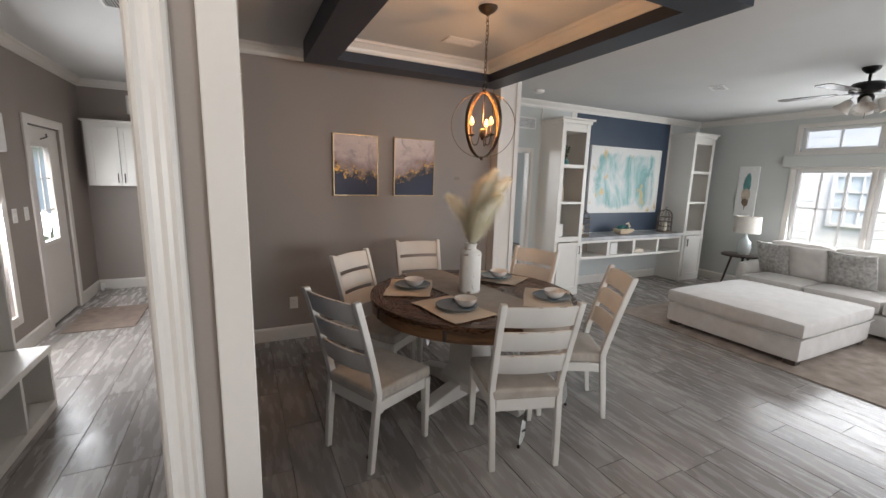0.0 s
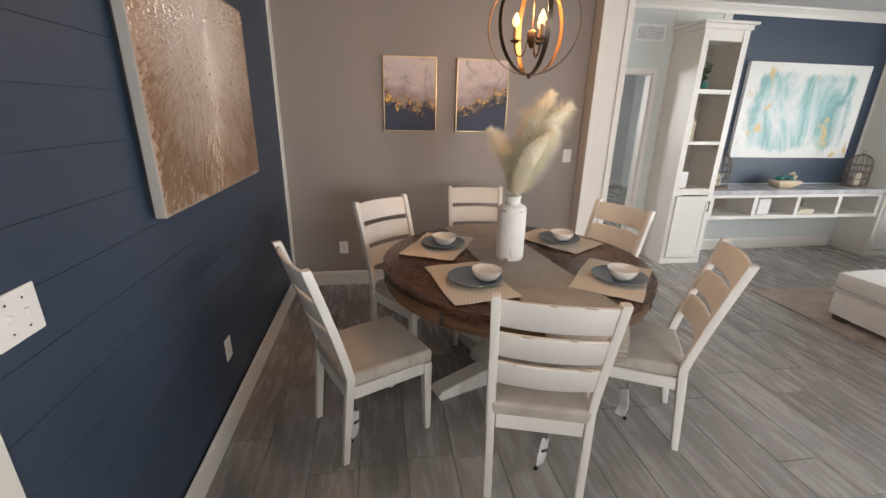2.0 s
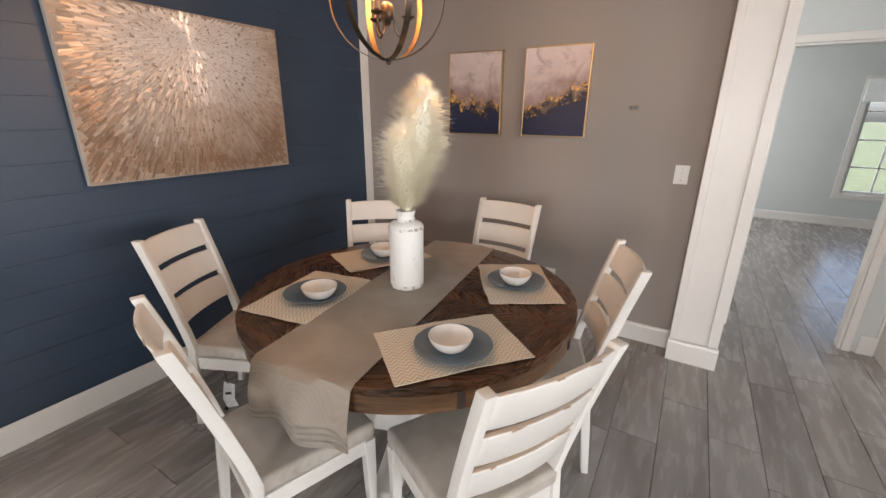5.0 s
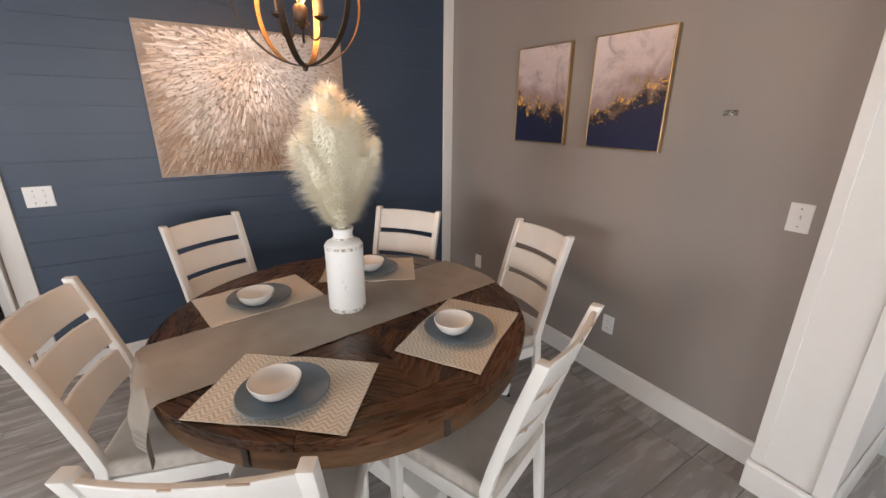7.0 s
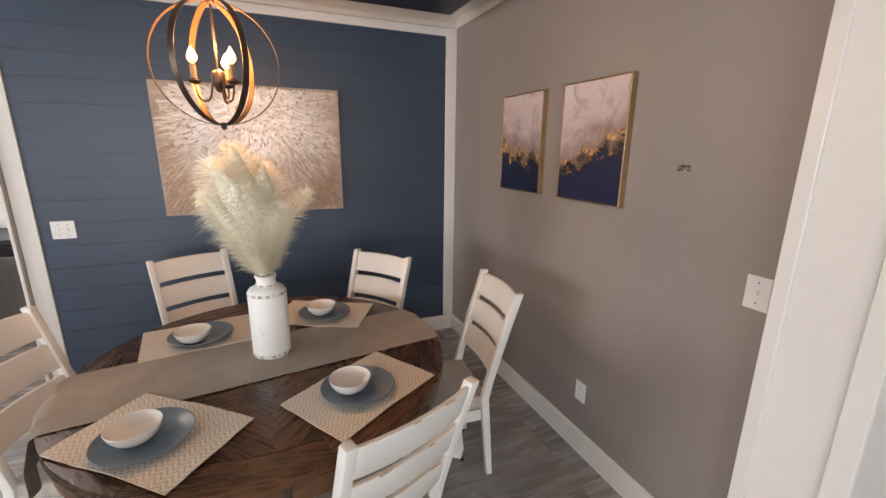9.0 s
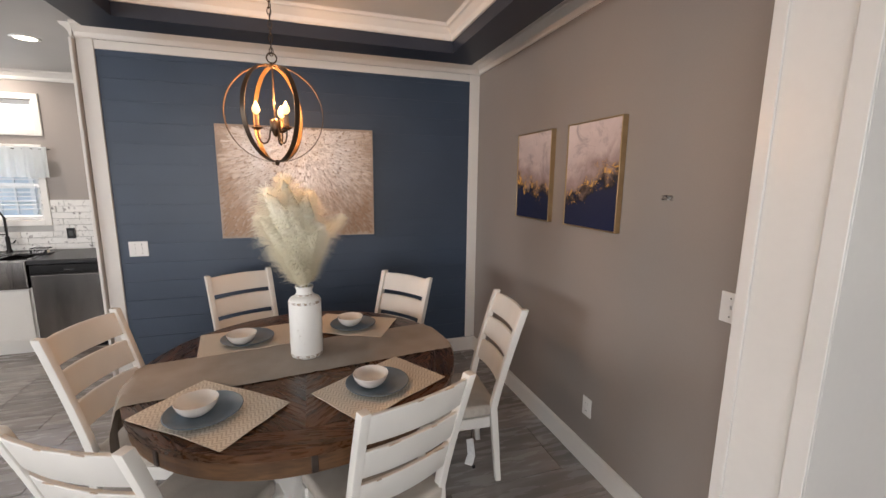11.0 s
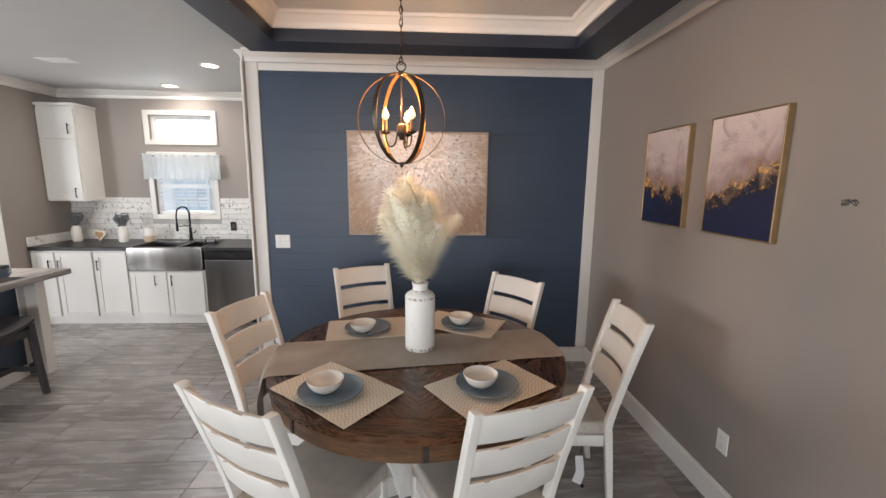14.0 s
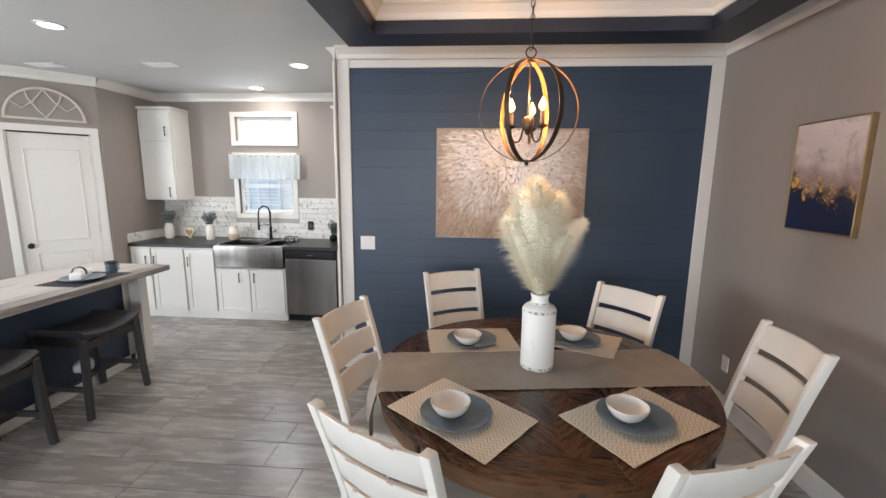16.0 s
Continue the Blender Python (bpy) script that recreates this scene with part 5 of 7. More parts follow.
def shaker(name, parent, x0, x1, z0, z1, yf, material=None, handle=None, hlen=0.12, label="", panel=0.05):
    """A shaker door front in the local x-z plane, facing -y at yf."""
    material = material or M_CAB
    d = part(name, bx(x0, x1, yf, yf + 0.018, z0, z1, bevel=0.0015), material, parent, label)
    fr = bmesh.new()
    w = panel
    for a in ((x0, x0 + w, z0, z1), (x1 - w, x1, z0, z1), (x0 + w, x1 - w, z0, z0 + w), (x0 + w, x1 - w, z1 - w, z1)):
        box(fr, a[0], a[1], yf - 0.007, yf + 0.001, a[2], a[3], bevel=0.001)
    part("door_frame", fr, material, d)
    if handle:
        hx, hz = handle
        bm = cyl(bmesh.new(), (hx, yf - 0.030, hz - hlen / 2), (hx, yf - 0.030, hz + hlen / 2), 0.0055, n=10)
        for dz in (-hlen * 0.38, hlen * 0.38):
            cyl(bm, (hx, yf - 0.030, hz + dz), (hx, yf - 0.004, hz + dz), 0.004, n=8)
        part("handle", bm, M_BLACK, d, "black bar handle")
    return d


def tall_shelf(x, y, w, d, handle_side, label):
    """Open shelves over a cupboard, local front at y = 0 and depth behind it."""
    ob = empty("bookshelf", (x, y, 0), label, "bookshelf", "built-in shelves")
    h = 2.44
    t = 0.02
    part("side", bx(0, t, 0, d, 0.0006, h), M_CAB, ob)
    part("side", bx(w - t, w, 0, d, 0.0006, h), M_CAB, ob)
    part("back", bx(t, w - t, d - 0.02, d - 0.002, 0.85, h - 0.02), M_SHELFBACK, ob, "tan back panel")
    part("plinth", bx(-0.004, w + 0.004, -0.006, 0.02, 0.0006, 0.07, bevel=0.002), M_CAB, ob)
    for z, th in ((0.80, 0.07), (1.340, 0.035), (1.845, 0.045), (2.335, 0.105)):
        part("shelf", bx(t, w - t, 0.004, d - 0.021, z, z + th, bevel=0.001), M_CAB, ob)
    for a, b in ((0, 0.065), (w - 0.065, w)):
        part("stile", bx(a, b, -0.004, 0.0, 0.075, h), M_CAB, ob)
    part("cornice", bx(-0.05, w + 0.05, -0.05, d - 0.002, h + 0.045, h + 0.07, bevel=0.004), M_CAB, ob)
    part("cornice", bx(-0.02, w + 0.02, -0.02, d - 0.002, h, h + 0.0445, bevel=0.004), M_CAB, ob)
    shaker("door", ob, 0.045, w - 0.03, 0.085, 0.79, -0.021, handle=(w - 0.065 if handle_side > 0 else 0.08, 0.68))
    return ob


tall_shelf(4.04, 4.43, 0.50, 0.438, 1, "white built-in bookshelf with tan backs and a lower cupboard")
tall_shelf(6.88, 4.43, 0.55, 0.438, -1, "white built-in bookshelf with tan backs and a lower cupboard")
solid("wall_panel", bx(4.68, 6.83, 4.862, 4.8695, 0.855, 2.675), M_NAVY, "navy painted panel behind the media bench", "wall panel", "structure")
solid("trim", bx(4.58, 4.68, 4.858, 4.8695, 0.86, 2.677), M_TRIM, "white board beside the navy panel", "trim", "structure")
solid("trim", bx(6.83, 6.875, 4.858, 4.8695, 0.86, 2.677), M_TRIM, "white board beside the navy panel", "trim", "structure")
for x in (3.06, 4.02):
    solid("trim", bx(x, x + 0.012, 4.858, 4.8695, 2.15 if x < 3.5 else 0.145, 2.677), M_TRIM, "white batten on the wall", "trim", "structure")
bench = empty("media_bench", (4.545, 4.45, 0.51), "white floating media bench with open cubbies and a grey marble top", "bench")
bl = 2.33
part("top", bx(0, bl, -0.02, 0.418, 0.285, 0.335, bevel=0.004), M_MARBLE, bench, "grey marble top")
part("bottom", bx(0, bl, 0, 0.418, 0, 0.04), M_CAB, bench)
part("back", bx(0, bl, 0.40, 0.418, 0.041, 0.284), M_SHELFBACK, bench)
part("head_rail", bx(0, bl, 0, 0.02, 0.248, 0.284), M_CAB, bench)
for i in range(5):
    x = i * (bl - 0.05) / 4
    part("divider", bx(x, x + 0.05, 0.0005, 0.399, 0.041, 0.247), M_CAB, bench)


def abstract_paint(name):
    """Teal, white and gold abstract painting with upright strokes."""
    m, nt, b = nodes_of(name)
    mp = coords(nt, (1, 1, 0.45))
    n1 = nd(nt, "ShaderNodeTexNoise", Scale=2.6, Detail=7.0, Roughness=0.6, Distortion=0.8)
    n2 = nd(nt, "ShaderNodeTexNoise", Scale=5.5, Detail=5.0, Roughness=0.6)
    n3 = nd(nt, "ShaderNodeTexNoise", Scale=3.4, Detail=4.0, Distortion=1.0)
    for n in (n1, n2, n3):
        nt.links.new(mp.outputs[0], n.inputs["Vector"])
    tc = nt.nodes.new("ShaderNodeTexCoord")
    sep = nt.nodes.new("ShaderNodeSeparateXYZ")
    nt.links.new(tc.outputs["Object"], sep.inputs[0])
    edges = []
    for axis, mid, half in ((0, 0.0, 0.70), (2, 0.51, 0.46)):
        off = nd(nt, "ShaderNodeMath", operation="SUBTRACT")
        off.inputs[1].default_value = mid
        nt.links.new(sep.outputs[axis], off.inputs[0])
        ab = nd(nt, "ShaderNodeMath", operation="ABSOLUTE")
        nt.links.new(off.outputs[0], ab.inputs[0])
        e = nd(nt, "ShaderNodeMath", operation="MULTIPLY_ADD")
        e.inputs[1].default_value = 0.35
        nt.links.new(n2.outputs[0], e.inputs[0])
        nt.links.new(ab.outputs[0], e.inputs[2])
        edges.append(ramp(nt, e.outputs[0], [(half + 0.10, (1, 1, 1)), (half + 0.17, (0, 0, 0))]))
    inside = nd(nt, "ShaderNodeMath", operation="MULTIPLY")
    for q in (0, 1):
        nt.links.new(edges[q].outputs[0], inside.inputs[q])
    wash = ramp(nt, n1.outputs[0], [(0.36, (0.62, 0.63, 0.61)), (0.45, (0.43, 0.53, 0.53)), (0.50, (0.25, 0.43, 0.43)), (0.57, (0.13, 0.30, 0.30)), (0.62, (0.30, 0.42, 0.44)), (0.70, (0.55, 0.60, 0.58))])
    r = nd(nt, "ShaderNodeMix", data_type="RGBA")
    nt.links.new(inside.outputs[0], r.inputs[0])
    r.inputs[6].default_value = (0.66, 0.665, 0.64, 1)
    nt.links.new(wash.outputs[0], r.inputs[7])
    k = ramp(nt, n3.outputs[0], [(0.57, (0, 0, 0)), (0.60, (1, 1, 1))])
    k2 = ramp(nt, n2.outputs[0], [(0.47, (0, 0, 0)), (0.53, (1, 1, 1))])
    mul = nd(nt, "ShaderNodeMath", operation="MULTIPLY")
    nt.links.new(k.outputs[0], mul.inputs[0])
    nt.links.new(k2.outputs[0], mul.inputs[1])
    mx = nd(nt, "ShaderNodeMix", data_type="RGBA")
    nt.links.new(mul.outputs[0], mx.inputs[0])
    nt.links.new(r.outputs[2], mx.inputs[6])
    mx.inputs[7].default_value = (0.56, 0.40, 0.15, 1)
    nt.links.new(mx.outputs[2], b.inputs["Base Color"])
    b.inputs["Roughness"].default_value = 0.4
    return m


tv = empty("wall_art", (5.81, 4.861, 1.185), "large teal, white and gold abstract canvas on the navy panel", "wall art")
part("canvas", bx(-0.80, 0.80, -0.040, -0.001, 0, 1.025, bevel=0.002), abstract_paint("teal_gold_abstract"), tv)
for a in ((-0.812, -0.801, -0.012, 1.037), (0.801, 0.812, -0.012, 1.037), (-0.801, 0.801, -0.012, -0.001), (-0.801, 0.801, 1.026, 1.037)):
    part("frame_bar", bx(a[0], a[1], -0.045, -0.001, a[2], a[3]), M_PLASTIC, tv)


def birdcage(x, y):
    ob = empty("birdcage_lantern", (x, y, 0.8455), "grey wicker birdcage lantern on the media bench", "lantern", "birdcage lanterns")
    part("base", lathe([(0.02, 0), (0.125, 0), (0.125, 0.025), (0.02, 0.026)], 24), M_WICKER, ob)
    for i in range(12):
        a = 2 * math.pi * i / 12
        pts = [(0.115 * math.cos(a), 0.115 * math.sin(a), 0.02), (0.115 * math.cos(a), 0.115 * math.sin(a), 0.26)]
        pts += [(0.115 * math.cos(t) * math.cos(a), 0.115 * math.cos(t) * math.sin(a), 0.26 + 0.13 * math.sin(t)) for t in (0.4, 0.8, 1.2, 1.5)]
        part("bar", tube(bmesh.new(), pts, 0.0045, 5), M_WICKER, ob)
    for z in (0.10, 0.18, 0.26):
        part("hoop", tube(bmesh.new(), [(0.116 * math.cos(2 * math.pi * i / 20), 0.116 * math.sin(2 * math.pi * i / 20), z) for i in range(20)], 0.006, 5, closed=True), M_WICKER, ob)
    part("candle", lathe([(0.01, 0.027), (0.04, 0.027), (0.04, 0.16), (0.01, 0.165)], 20), M_PAPER, ob, "cream pillar candle")
    part("ring", tube(bmesh.new(), [(0.02 * math.cos(2 * math.pi * i / 14), 0, 0.41 + 0.02 * math.sin(2 * math.pi * i / 14)) for i in range(14)], 0.003, 5, closed=True), M_BLACK, ob)


birdcage(4.74, 4.64)
birdcage(6.66, 4.64)
drift = empty("driftwood_bowl", (5.62, 4.62, 0.8455), "carved driftwood bowl with teal moss on the media bench", "decor")
part("bowl", soften(loft(bmesh.new(), [(0, 0, 0, 0.16, 0.10), (0, 0, 0.03, 0.26, 0.15), (0.02, 0, 0.075, 0.34, 0.18), (0.02, 0, 0.085, 0.30, 0.15)]), 0.02, 2), M_JUG, drift, smooth=True)
bm = bmesh.new()
rng = random.Random(4)
for i in range(16):
    bmesh.ops.create_icosphere(bm, subdivisions=1, radius=rng.uniform(0.02, 0.04), matrix=Matrix.Translation((rng.uniform(-0.10, 0.13), rng.uniform(-0.05, 0.05), rng.uniform(0.085, 0.115))))
part("moss", bm, M_TEAL, drift, smooth=True)
part("horn", tube(bmesh.new(), [(0.10, 0, 0.07), (0.15, 0, 0.13), (0.11, 0, 0.17), (0.05, 0, 0.16)], [0.025, 0.022, 0.016, 0.006], 8), M_JUG, drift, smooth=True)


def potted_plant(x, y, z, r, h, pot, leaf, seed, label, group="", spread=0.06, spikes=26):
    rng = random.Random(seed)
    ob = empty("potted_plant", (x, y, z), label, "plant", group)
    part("pot", lathe([(0.005, 0), (r * 0.85, 0), (r, h * 0.12), (r, h * 0.78), (r * 0.72, h * 0.92), (r * 0.74, h), (r * 0.6, h), (r * 0.58, h * 0.85), (0.005, h * 0.80)], 24), pot, ob, smooth=True)
    for i in range(spikes):
        a, l = rng.uniform(0, 6.28), rng.uniform(0.5, 1.0)
        d = Vector((math.cos(a) * spread * rng.uniform(0.2, 1.0), math.sin(a) * spread * rng.uniform(0.2, 1.0), 0.19 * l))
        bm = bmesh.new()
        p = Vector((d.x * 0.15, d.y * 0.15, h * 0.82))
        for k in range(7):
            q = p + d * (0.25 + k * 0.12)
            s = d.normalized().orthogonal()
            s.rotate(Matrix.Rotation(k * 1.2 + a, 3, d.normalized()))
            t = d.normalized() * 0.012
            w = s * 0.011
            vs = [bm.verts.new(v) for v in (q, q + w + t * 0.6, q + w * 1.7 + t * 1.7, q + w * 0.4 + t * 1.5)]
            bm.faces.new(vs)
        tube(bm, [p, p + d * 0.5, p + d], 0.0012, 4)
        me = part("sprig", bm, leaf, ob)
    return ob


potted_plant(4.27, 4.60, 1.892, 0.055, 0.085, M_TEAL, M_GREEN, 3, "small plant in a teal pot on a bookshelf")
bks = [(0.0, 0.022, 0.25, M_BOOKS), (0.024, 0.052, 0.23, M_BOOKS), (0.054, 0.075, 0.24, M_PAPER), (0.077, 0.10, 0.20, M_JUG)]
for a, b, h, mt in bks:
    o = solid("book", bx(4.125 + a, 4.125 + b, 4.52, 4.68, 1.376, 1.376 + h, bevel=0.002), mt, "upright hardcover book on a bookshelf", "book", group="books on the shelf")
solid("storage_box", bx(4.13, 4.25, 4.50, 4.66, 0.871, 1.05, bevel=0.008), M_PLASTIC, "white ceramic box on a bookshelf", "box")
solid("box_frame", bx(5.24, 5.40, 4.50, 4.56, 0.551, 0.735, bevel=0.006), M_PLASTIC, "small white box frame in the media bench", "box")
for i in range(2):
    solid("book", bx(5.80 + 0.02 * i, 6.02, 4.50, 4.68, 0.551 + 0.024 * i, 0.573 + 0.024 * i, bevel=0.002), M_PAPER, "flat stacked book in the media bench", "book", group="books in the bench")


def vent(name, m, w, d, n, label, backing=None):
    """A louvred grille; local z points out of the surface."""
    ob = empty(name, (0, 0, 0), label, "vent")
    part("backing", bx(-w / 2 + 0.01, w / 2 - 0.01, -d / 2 + 0.01, d / 2 - 0.01, 0.0005, 0.003), backing or M_SLOT, ob)
    for a in ((-w / 2, w / 2, -d / 2, -d / 2 + 0.02), (-w / 2, w / 2, d / 2 - 0.02, d / 2), (-w / 2, -w / 2 + 0.02, -d / 2 + 0.02, d / 2 - 0.02), (w / 2 - 0.02, w / 2, -d / 2 + 0.02, d / 2 - 0.02)):
        part("frame", bx(*a, 0, 0.008, bevel=0.002), M_PLASTIC, ob)
    for i in range(n):
        y = -d / 2 + 0.02 + (i + 0.5) * (d - 0.04) / n
        part("slat", bx(-w / 2 + 0.02, w / 2 - 0.02, y - 0.002, y + 0.003, 0.003, 0.0075), M_PLASTIC, ob)
    ob.matrix_basis = m
    return ob


vent("wall_vent", pose(3.755, 4.8695, 2.455, 90, 0, 0), 0.34, 0.16, 7, "white return-air grille over the bedroom doorway", M_MARBLE)
for x, y, a in ((-0.37, -0.69, 90), (5.09, 3.08, 20), (1.80, 3.22, 0), (-0.62, 3.72, 90), (-0.34, -1.84, 90)):
    vent("ceiling_vent", pose(x, y, CEIL - 0.0005, 180, 0, a), 0.30, 0.15, 6, "white louvred air vent in the ceiling")
solid("smoke_detector", lathe([(0.005, CEIL - 0.035), (0.045, CEIL - 0.033), (0.062, CEIL - 0.018), (0.065, CEIL - 0.0005), (0.005, CEIL - 0.0005)], 28, m=Matrix.Translation((3.52, 4.33, 0))), M_PLASTIC, "white round smoke detector on the ceiling", "smoke detector", smooth=True)

# ---- living room: seating ----


def pad(x0, x1, y0, y1, z0, z1, r, seg=4, puff=0.0):
    bm = bx(x0, x1, y0, y1, z0, z1)
    bmesh.ops.subdivide_edges(bm, edges=bm.edges[:], cuts=5, use_grid_fill=True)
    cx, cy, cz = (x0 + x1) / 2, (y0 + y1) / 2, (z0 + z1) / 2
    hx, hy, hz = (x1 - x0) / 2, (y1 - y0) / 2, (z1 - z0) / 2
    for v in bm.verts:
        p = v.co - Vector((cx, cy, cz))
        k = Vector((max(-hx + r, min(hx - r, p.x)), max(-hy + r, min(hy - r, p.y)), max(-hz + r, min(hz - r, p.z))))
        d = p - k
        if d.length > 1e-6:
            d = d.normalized() * r
        e = puff * max(0, 1 - (p.x / hx) ** 2) * max(0, 1 - (p.y / hy) ** 2)
        v.co = Vector((cx, cy, cz)) + k + d + Vector((0, 0, e * (1 if p.z > 0 else 0)))
    return bm


ott = empty("ottoman", (5.36, 2.385, 0), "large pale grey chenille ottoman on the rug", "ottoman")
part("base", pad(-0.74, 0.74, -0.66, 0.66, 0.055, 0.275, 0.03), M_SOFA, ott, smooth=True)
part("cushion", pad(-0.755, 0.755, -0.675, 0.675, 0.277, 0.445, 0.05, puff=0.02), M_SOFA, ott, smooth=True)
part("piping", tube(bmesh.new(), [(-0.752, -0.672, 0.285), (0.752, -0.672, 0.285), (0.752, 0.672, 0.285), (-0.752, 0.672, 0.285)], 0.006, 6, closed=True), M_SOFA, ott)
for sx in (-1, 1):
    for sy in (-1, 1):
        part("foot", bx(sx * 0.66 - 0.05, sx * 0.66 + 0.05, sy * 0.58 - 0.05, sy * 0.58 + 0.05, 0.0125, 0.056, bevel=0.006), M_DARKWOOD, ott)

sofa = empty("sofa", (6.85, 2.10, 0), "pale grey chenille sofa under the living room windows", "sofa")
part("base", pad(-0.52, 0.50, -1.22, 1.22, 0.06, 0.30, 0.03), M_SOFA, sofa, smooth=True)
part("back", pad(0.22, 0.52, -1.22, 1.22, 0.28, 0.86, 0.07), M_SOFA, sofa, smooth=True)
for s in (-1, 1):
    part("arm", pad(-0.40, 0.50, s * 1.22 - 0.14, s * 1.22 + 0.0, 0.10, 0.60, 0.05) if s > 0 else pad(-0.40, 0.50, -1.22, -1.08, 0.10, 0.60, 0.05), M_SOFA, sofa, smooth=True)
for i in range(3):
    part("seat_cushion", pad(-0.55, 0.24, -1.07 + 0.713 * i, -1.07 + 0.713 * (i + 1) - 0.008, 0.295, 0.46, 0.04, puff=0.02), M_SOFA, sofa, smooth=True)
    part("back_cushion", pad(0.06, 0.26, -1.07 + 0.713 * i, -1.07 + 0.713 * (i + 1) - 0.008, 0.45, 0.92, 0.07), M_SOFA, sofa, smooth=True)
for sx in (-0.45, 0.42):
    for sy in (-1.12, 1.12):
        part("foot", bx(sx - 0.03, sx + 0.03, sy - 0.03, sy + 0.03, 0.0006, 0.062), M_DARKWOOD, sofa)


def pillow(x, y, z, turn, material, label):
    bm = bx(-0.24, 0.24, -0.09, 0.09, -0.24, 0.24)
    bmesh.ops.subdivide_edges(bm, edges=bm.edges[:], cuts=7, use_grid_fill=True)
    for v in bm.verts:
        u, w = v.co.x / 0.24, v.co.z / 0.24
        f = math.sqrt(max(0, (1 - u ** 4) * (1 - w ** 4)))
        v.co.y *= 0.12 + 0.9 * f
        k = 1 - 0.06 * (1 - u * u) * abs(w) ** 3
        v.co.z *= k
        v.co += v.co.normalized() * 0.008 * noise.noise(v.co * 9)
    o = solid("throw_pillow", bm, material, label, "pillow", group="pillows on the sofa", smooth=True)
    o.matrix_basis = pose(x, y, z, -18, 0, turn)


pillow(6.80, 3.00, 0.665, 78, M_PILLOW, "grey patterned throw pillow leaning on the sofa")
pillow(6.78, 2.60, 0.675, 96, M_SOFA, "pale grey chenille throw pillow leaning on the sofa")
pillow(6.76, 2.18, 0.665, 84, M_PILLOW, "grey patterned throw pillow leaning on the sofa")
rug = solid("area_rug", bx(4.47, 6.75, 0.6, 3.62, 0.0008, 0.0115, bevel=0.003), M_RUG, "faded tan and grey patterned area rug under the ottoman", "rug")
st = empty("side_table", (7.16, 3.63, 0), "round dark wooden side table in the corner", "table")
part("tabletop", lathe([(0.01, 0.575), (0.262, 0.575), (0.268, 0.585), (0.268, 0.597), (0.26, 0.602), (0.01, 0.602)], 40), M_DARKWOOD, st, smooth=True)
for k in range(3):
    a = radians(100 + 120 * k)
    part("leg", cyl(bmesh.new(), (0.24 * math.cos(a), 0.24 * math.sin(a), 0.0006), (0.12 * math.cos(a), 0.12 * math.sin(a), 0.576), 0.013, 0.018), M_DARKWOOD, st)
tl = empty("table_lamp", (7.16, 3.60, 0.6022), "table lamp with a pale ceramic base and cream drum shade", "lamp")
part("base", lathe([(0.01, 0), (0.06, 0), (0.075, 0.02), (0.088, 0.10), (0.080, 0.20), (0.045, 0.25), (0.025, 0.275), (0.02, 0.32), (0.01, 0.32)], 32), M_CERAMIC, tl, smooth=True)
part("shade", lathe([(0.168, 0.345), (0.178, 0.345), (0.170, 0.60), (0.160, 0.60)], 40, loop=True), M_SHADE, tl, smooth=True)
part("stem", cyl(bmesh.new(), (0, 0, 0.31), (0, 0, 0.63), 0.006), M_STEEL, tl)
fe = empty("wall_art", (7.6495, 3.93, 1.165), "narrow canvas with a painted teal and brown feather", "wall art")
part("canvas", bx(-0.028, -0.001, -0.15, 0.15, 0, 0.82, bevel=0.002), M_LINEN, fe)
M_FEATHER = [mat("teal_feather_paint", (0.12, 0.30, 0.29), 0.6, var=0.45, scale=9, fine=60), mat("sand_feather_paint", (0.50, 0.43, 0.34), 0.6, var=0.35, scale=9, fine=60), mat("umber_feather_paint", (0.20, 0.14, 0.10), 0.6, var=0.4, scale=9, fine=60)]
for pts, mt, lift in (([(0.0, 0.36), (0.05, 0.42), (0.062, 0.52), (0.045, 0.63), (0.01, 0.70), (-0.02, 0.72), (-0.045, 0.64), (-0.055, 0.52), (-0.04, 0.42)], M_FEATHER[0], 0.0010),
                      ([(0.01, 0.22), (0.065, 0.30), (0.07, 0.38), (0.05, 0.44), (0.0, 0.47), (-0.05, 0.43), (-0.065, 0.35), (-0.045, 0.26)], M_FEATHER[1], 0.0018),
                      ([(0.0, 0.10), (0.01, 0.17), (0.055, 0.22), (0.05, 0.28), (0.0, 0.30), (-0.045, 0.27), (-0.045, 0.20), (-0.008, 0.16)], M_FEATHER[2], 0.0026)):
    bm = bmesh.new()
    prism(bm, [(-0.0285 - lift, y, z) for y, z in pts], (0, 0, 0), (0.0008, 0, 0))
    part("feather", bm, mt, fe, "painted feather")
val = solid("valance", bx(7.565, 7.64, 0.50, 3.46, 1.965, 2.135, bevel=0.006), M_SAGE, "pale grey box valance over the living room windows", "valance")

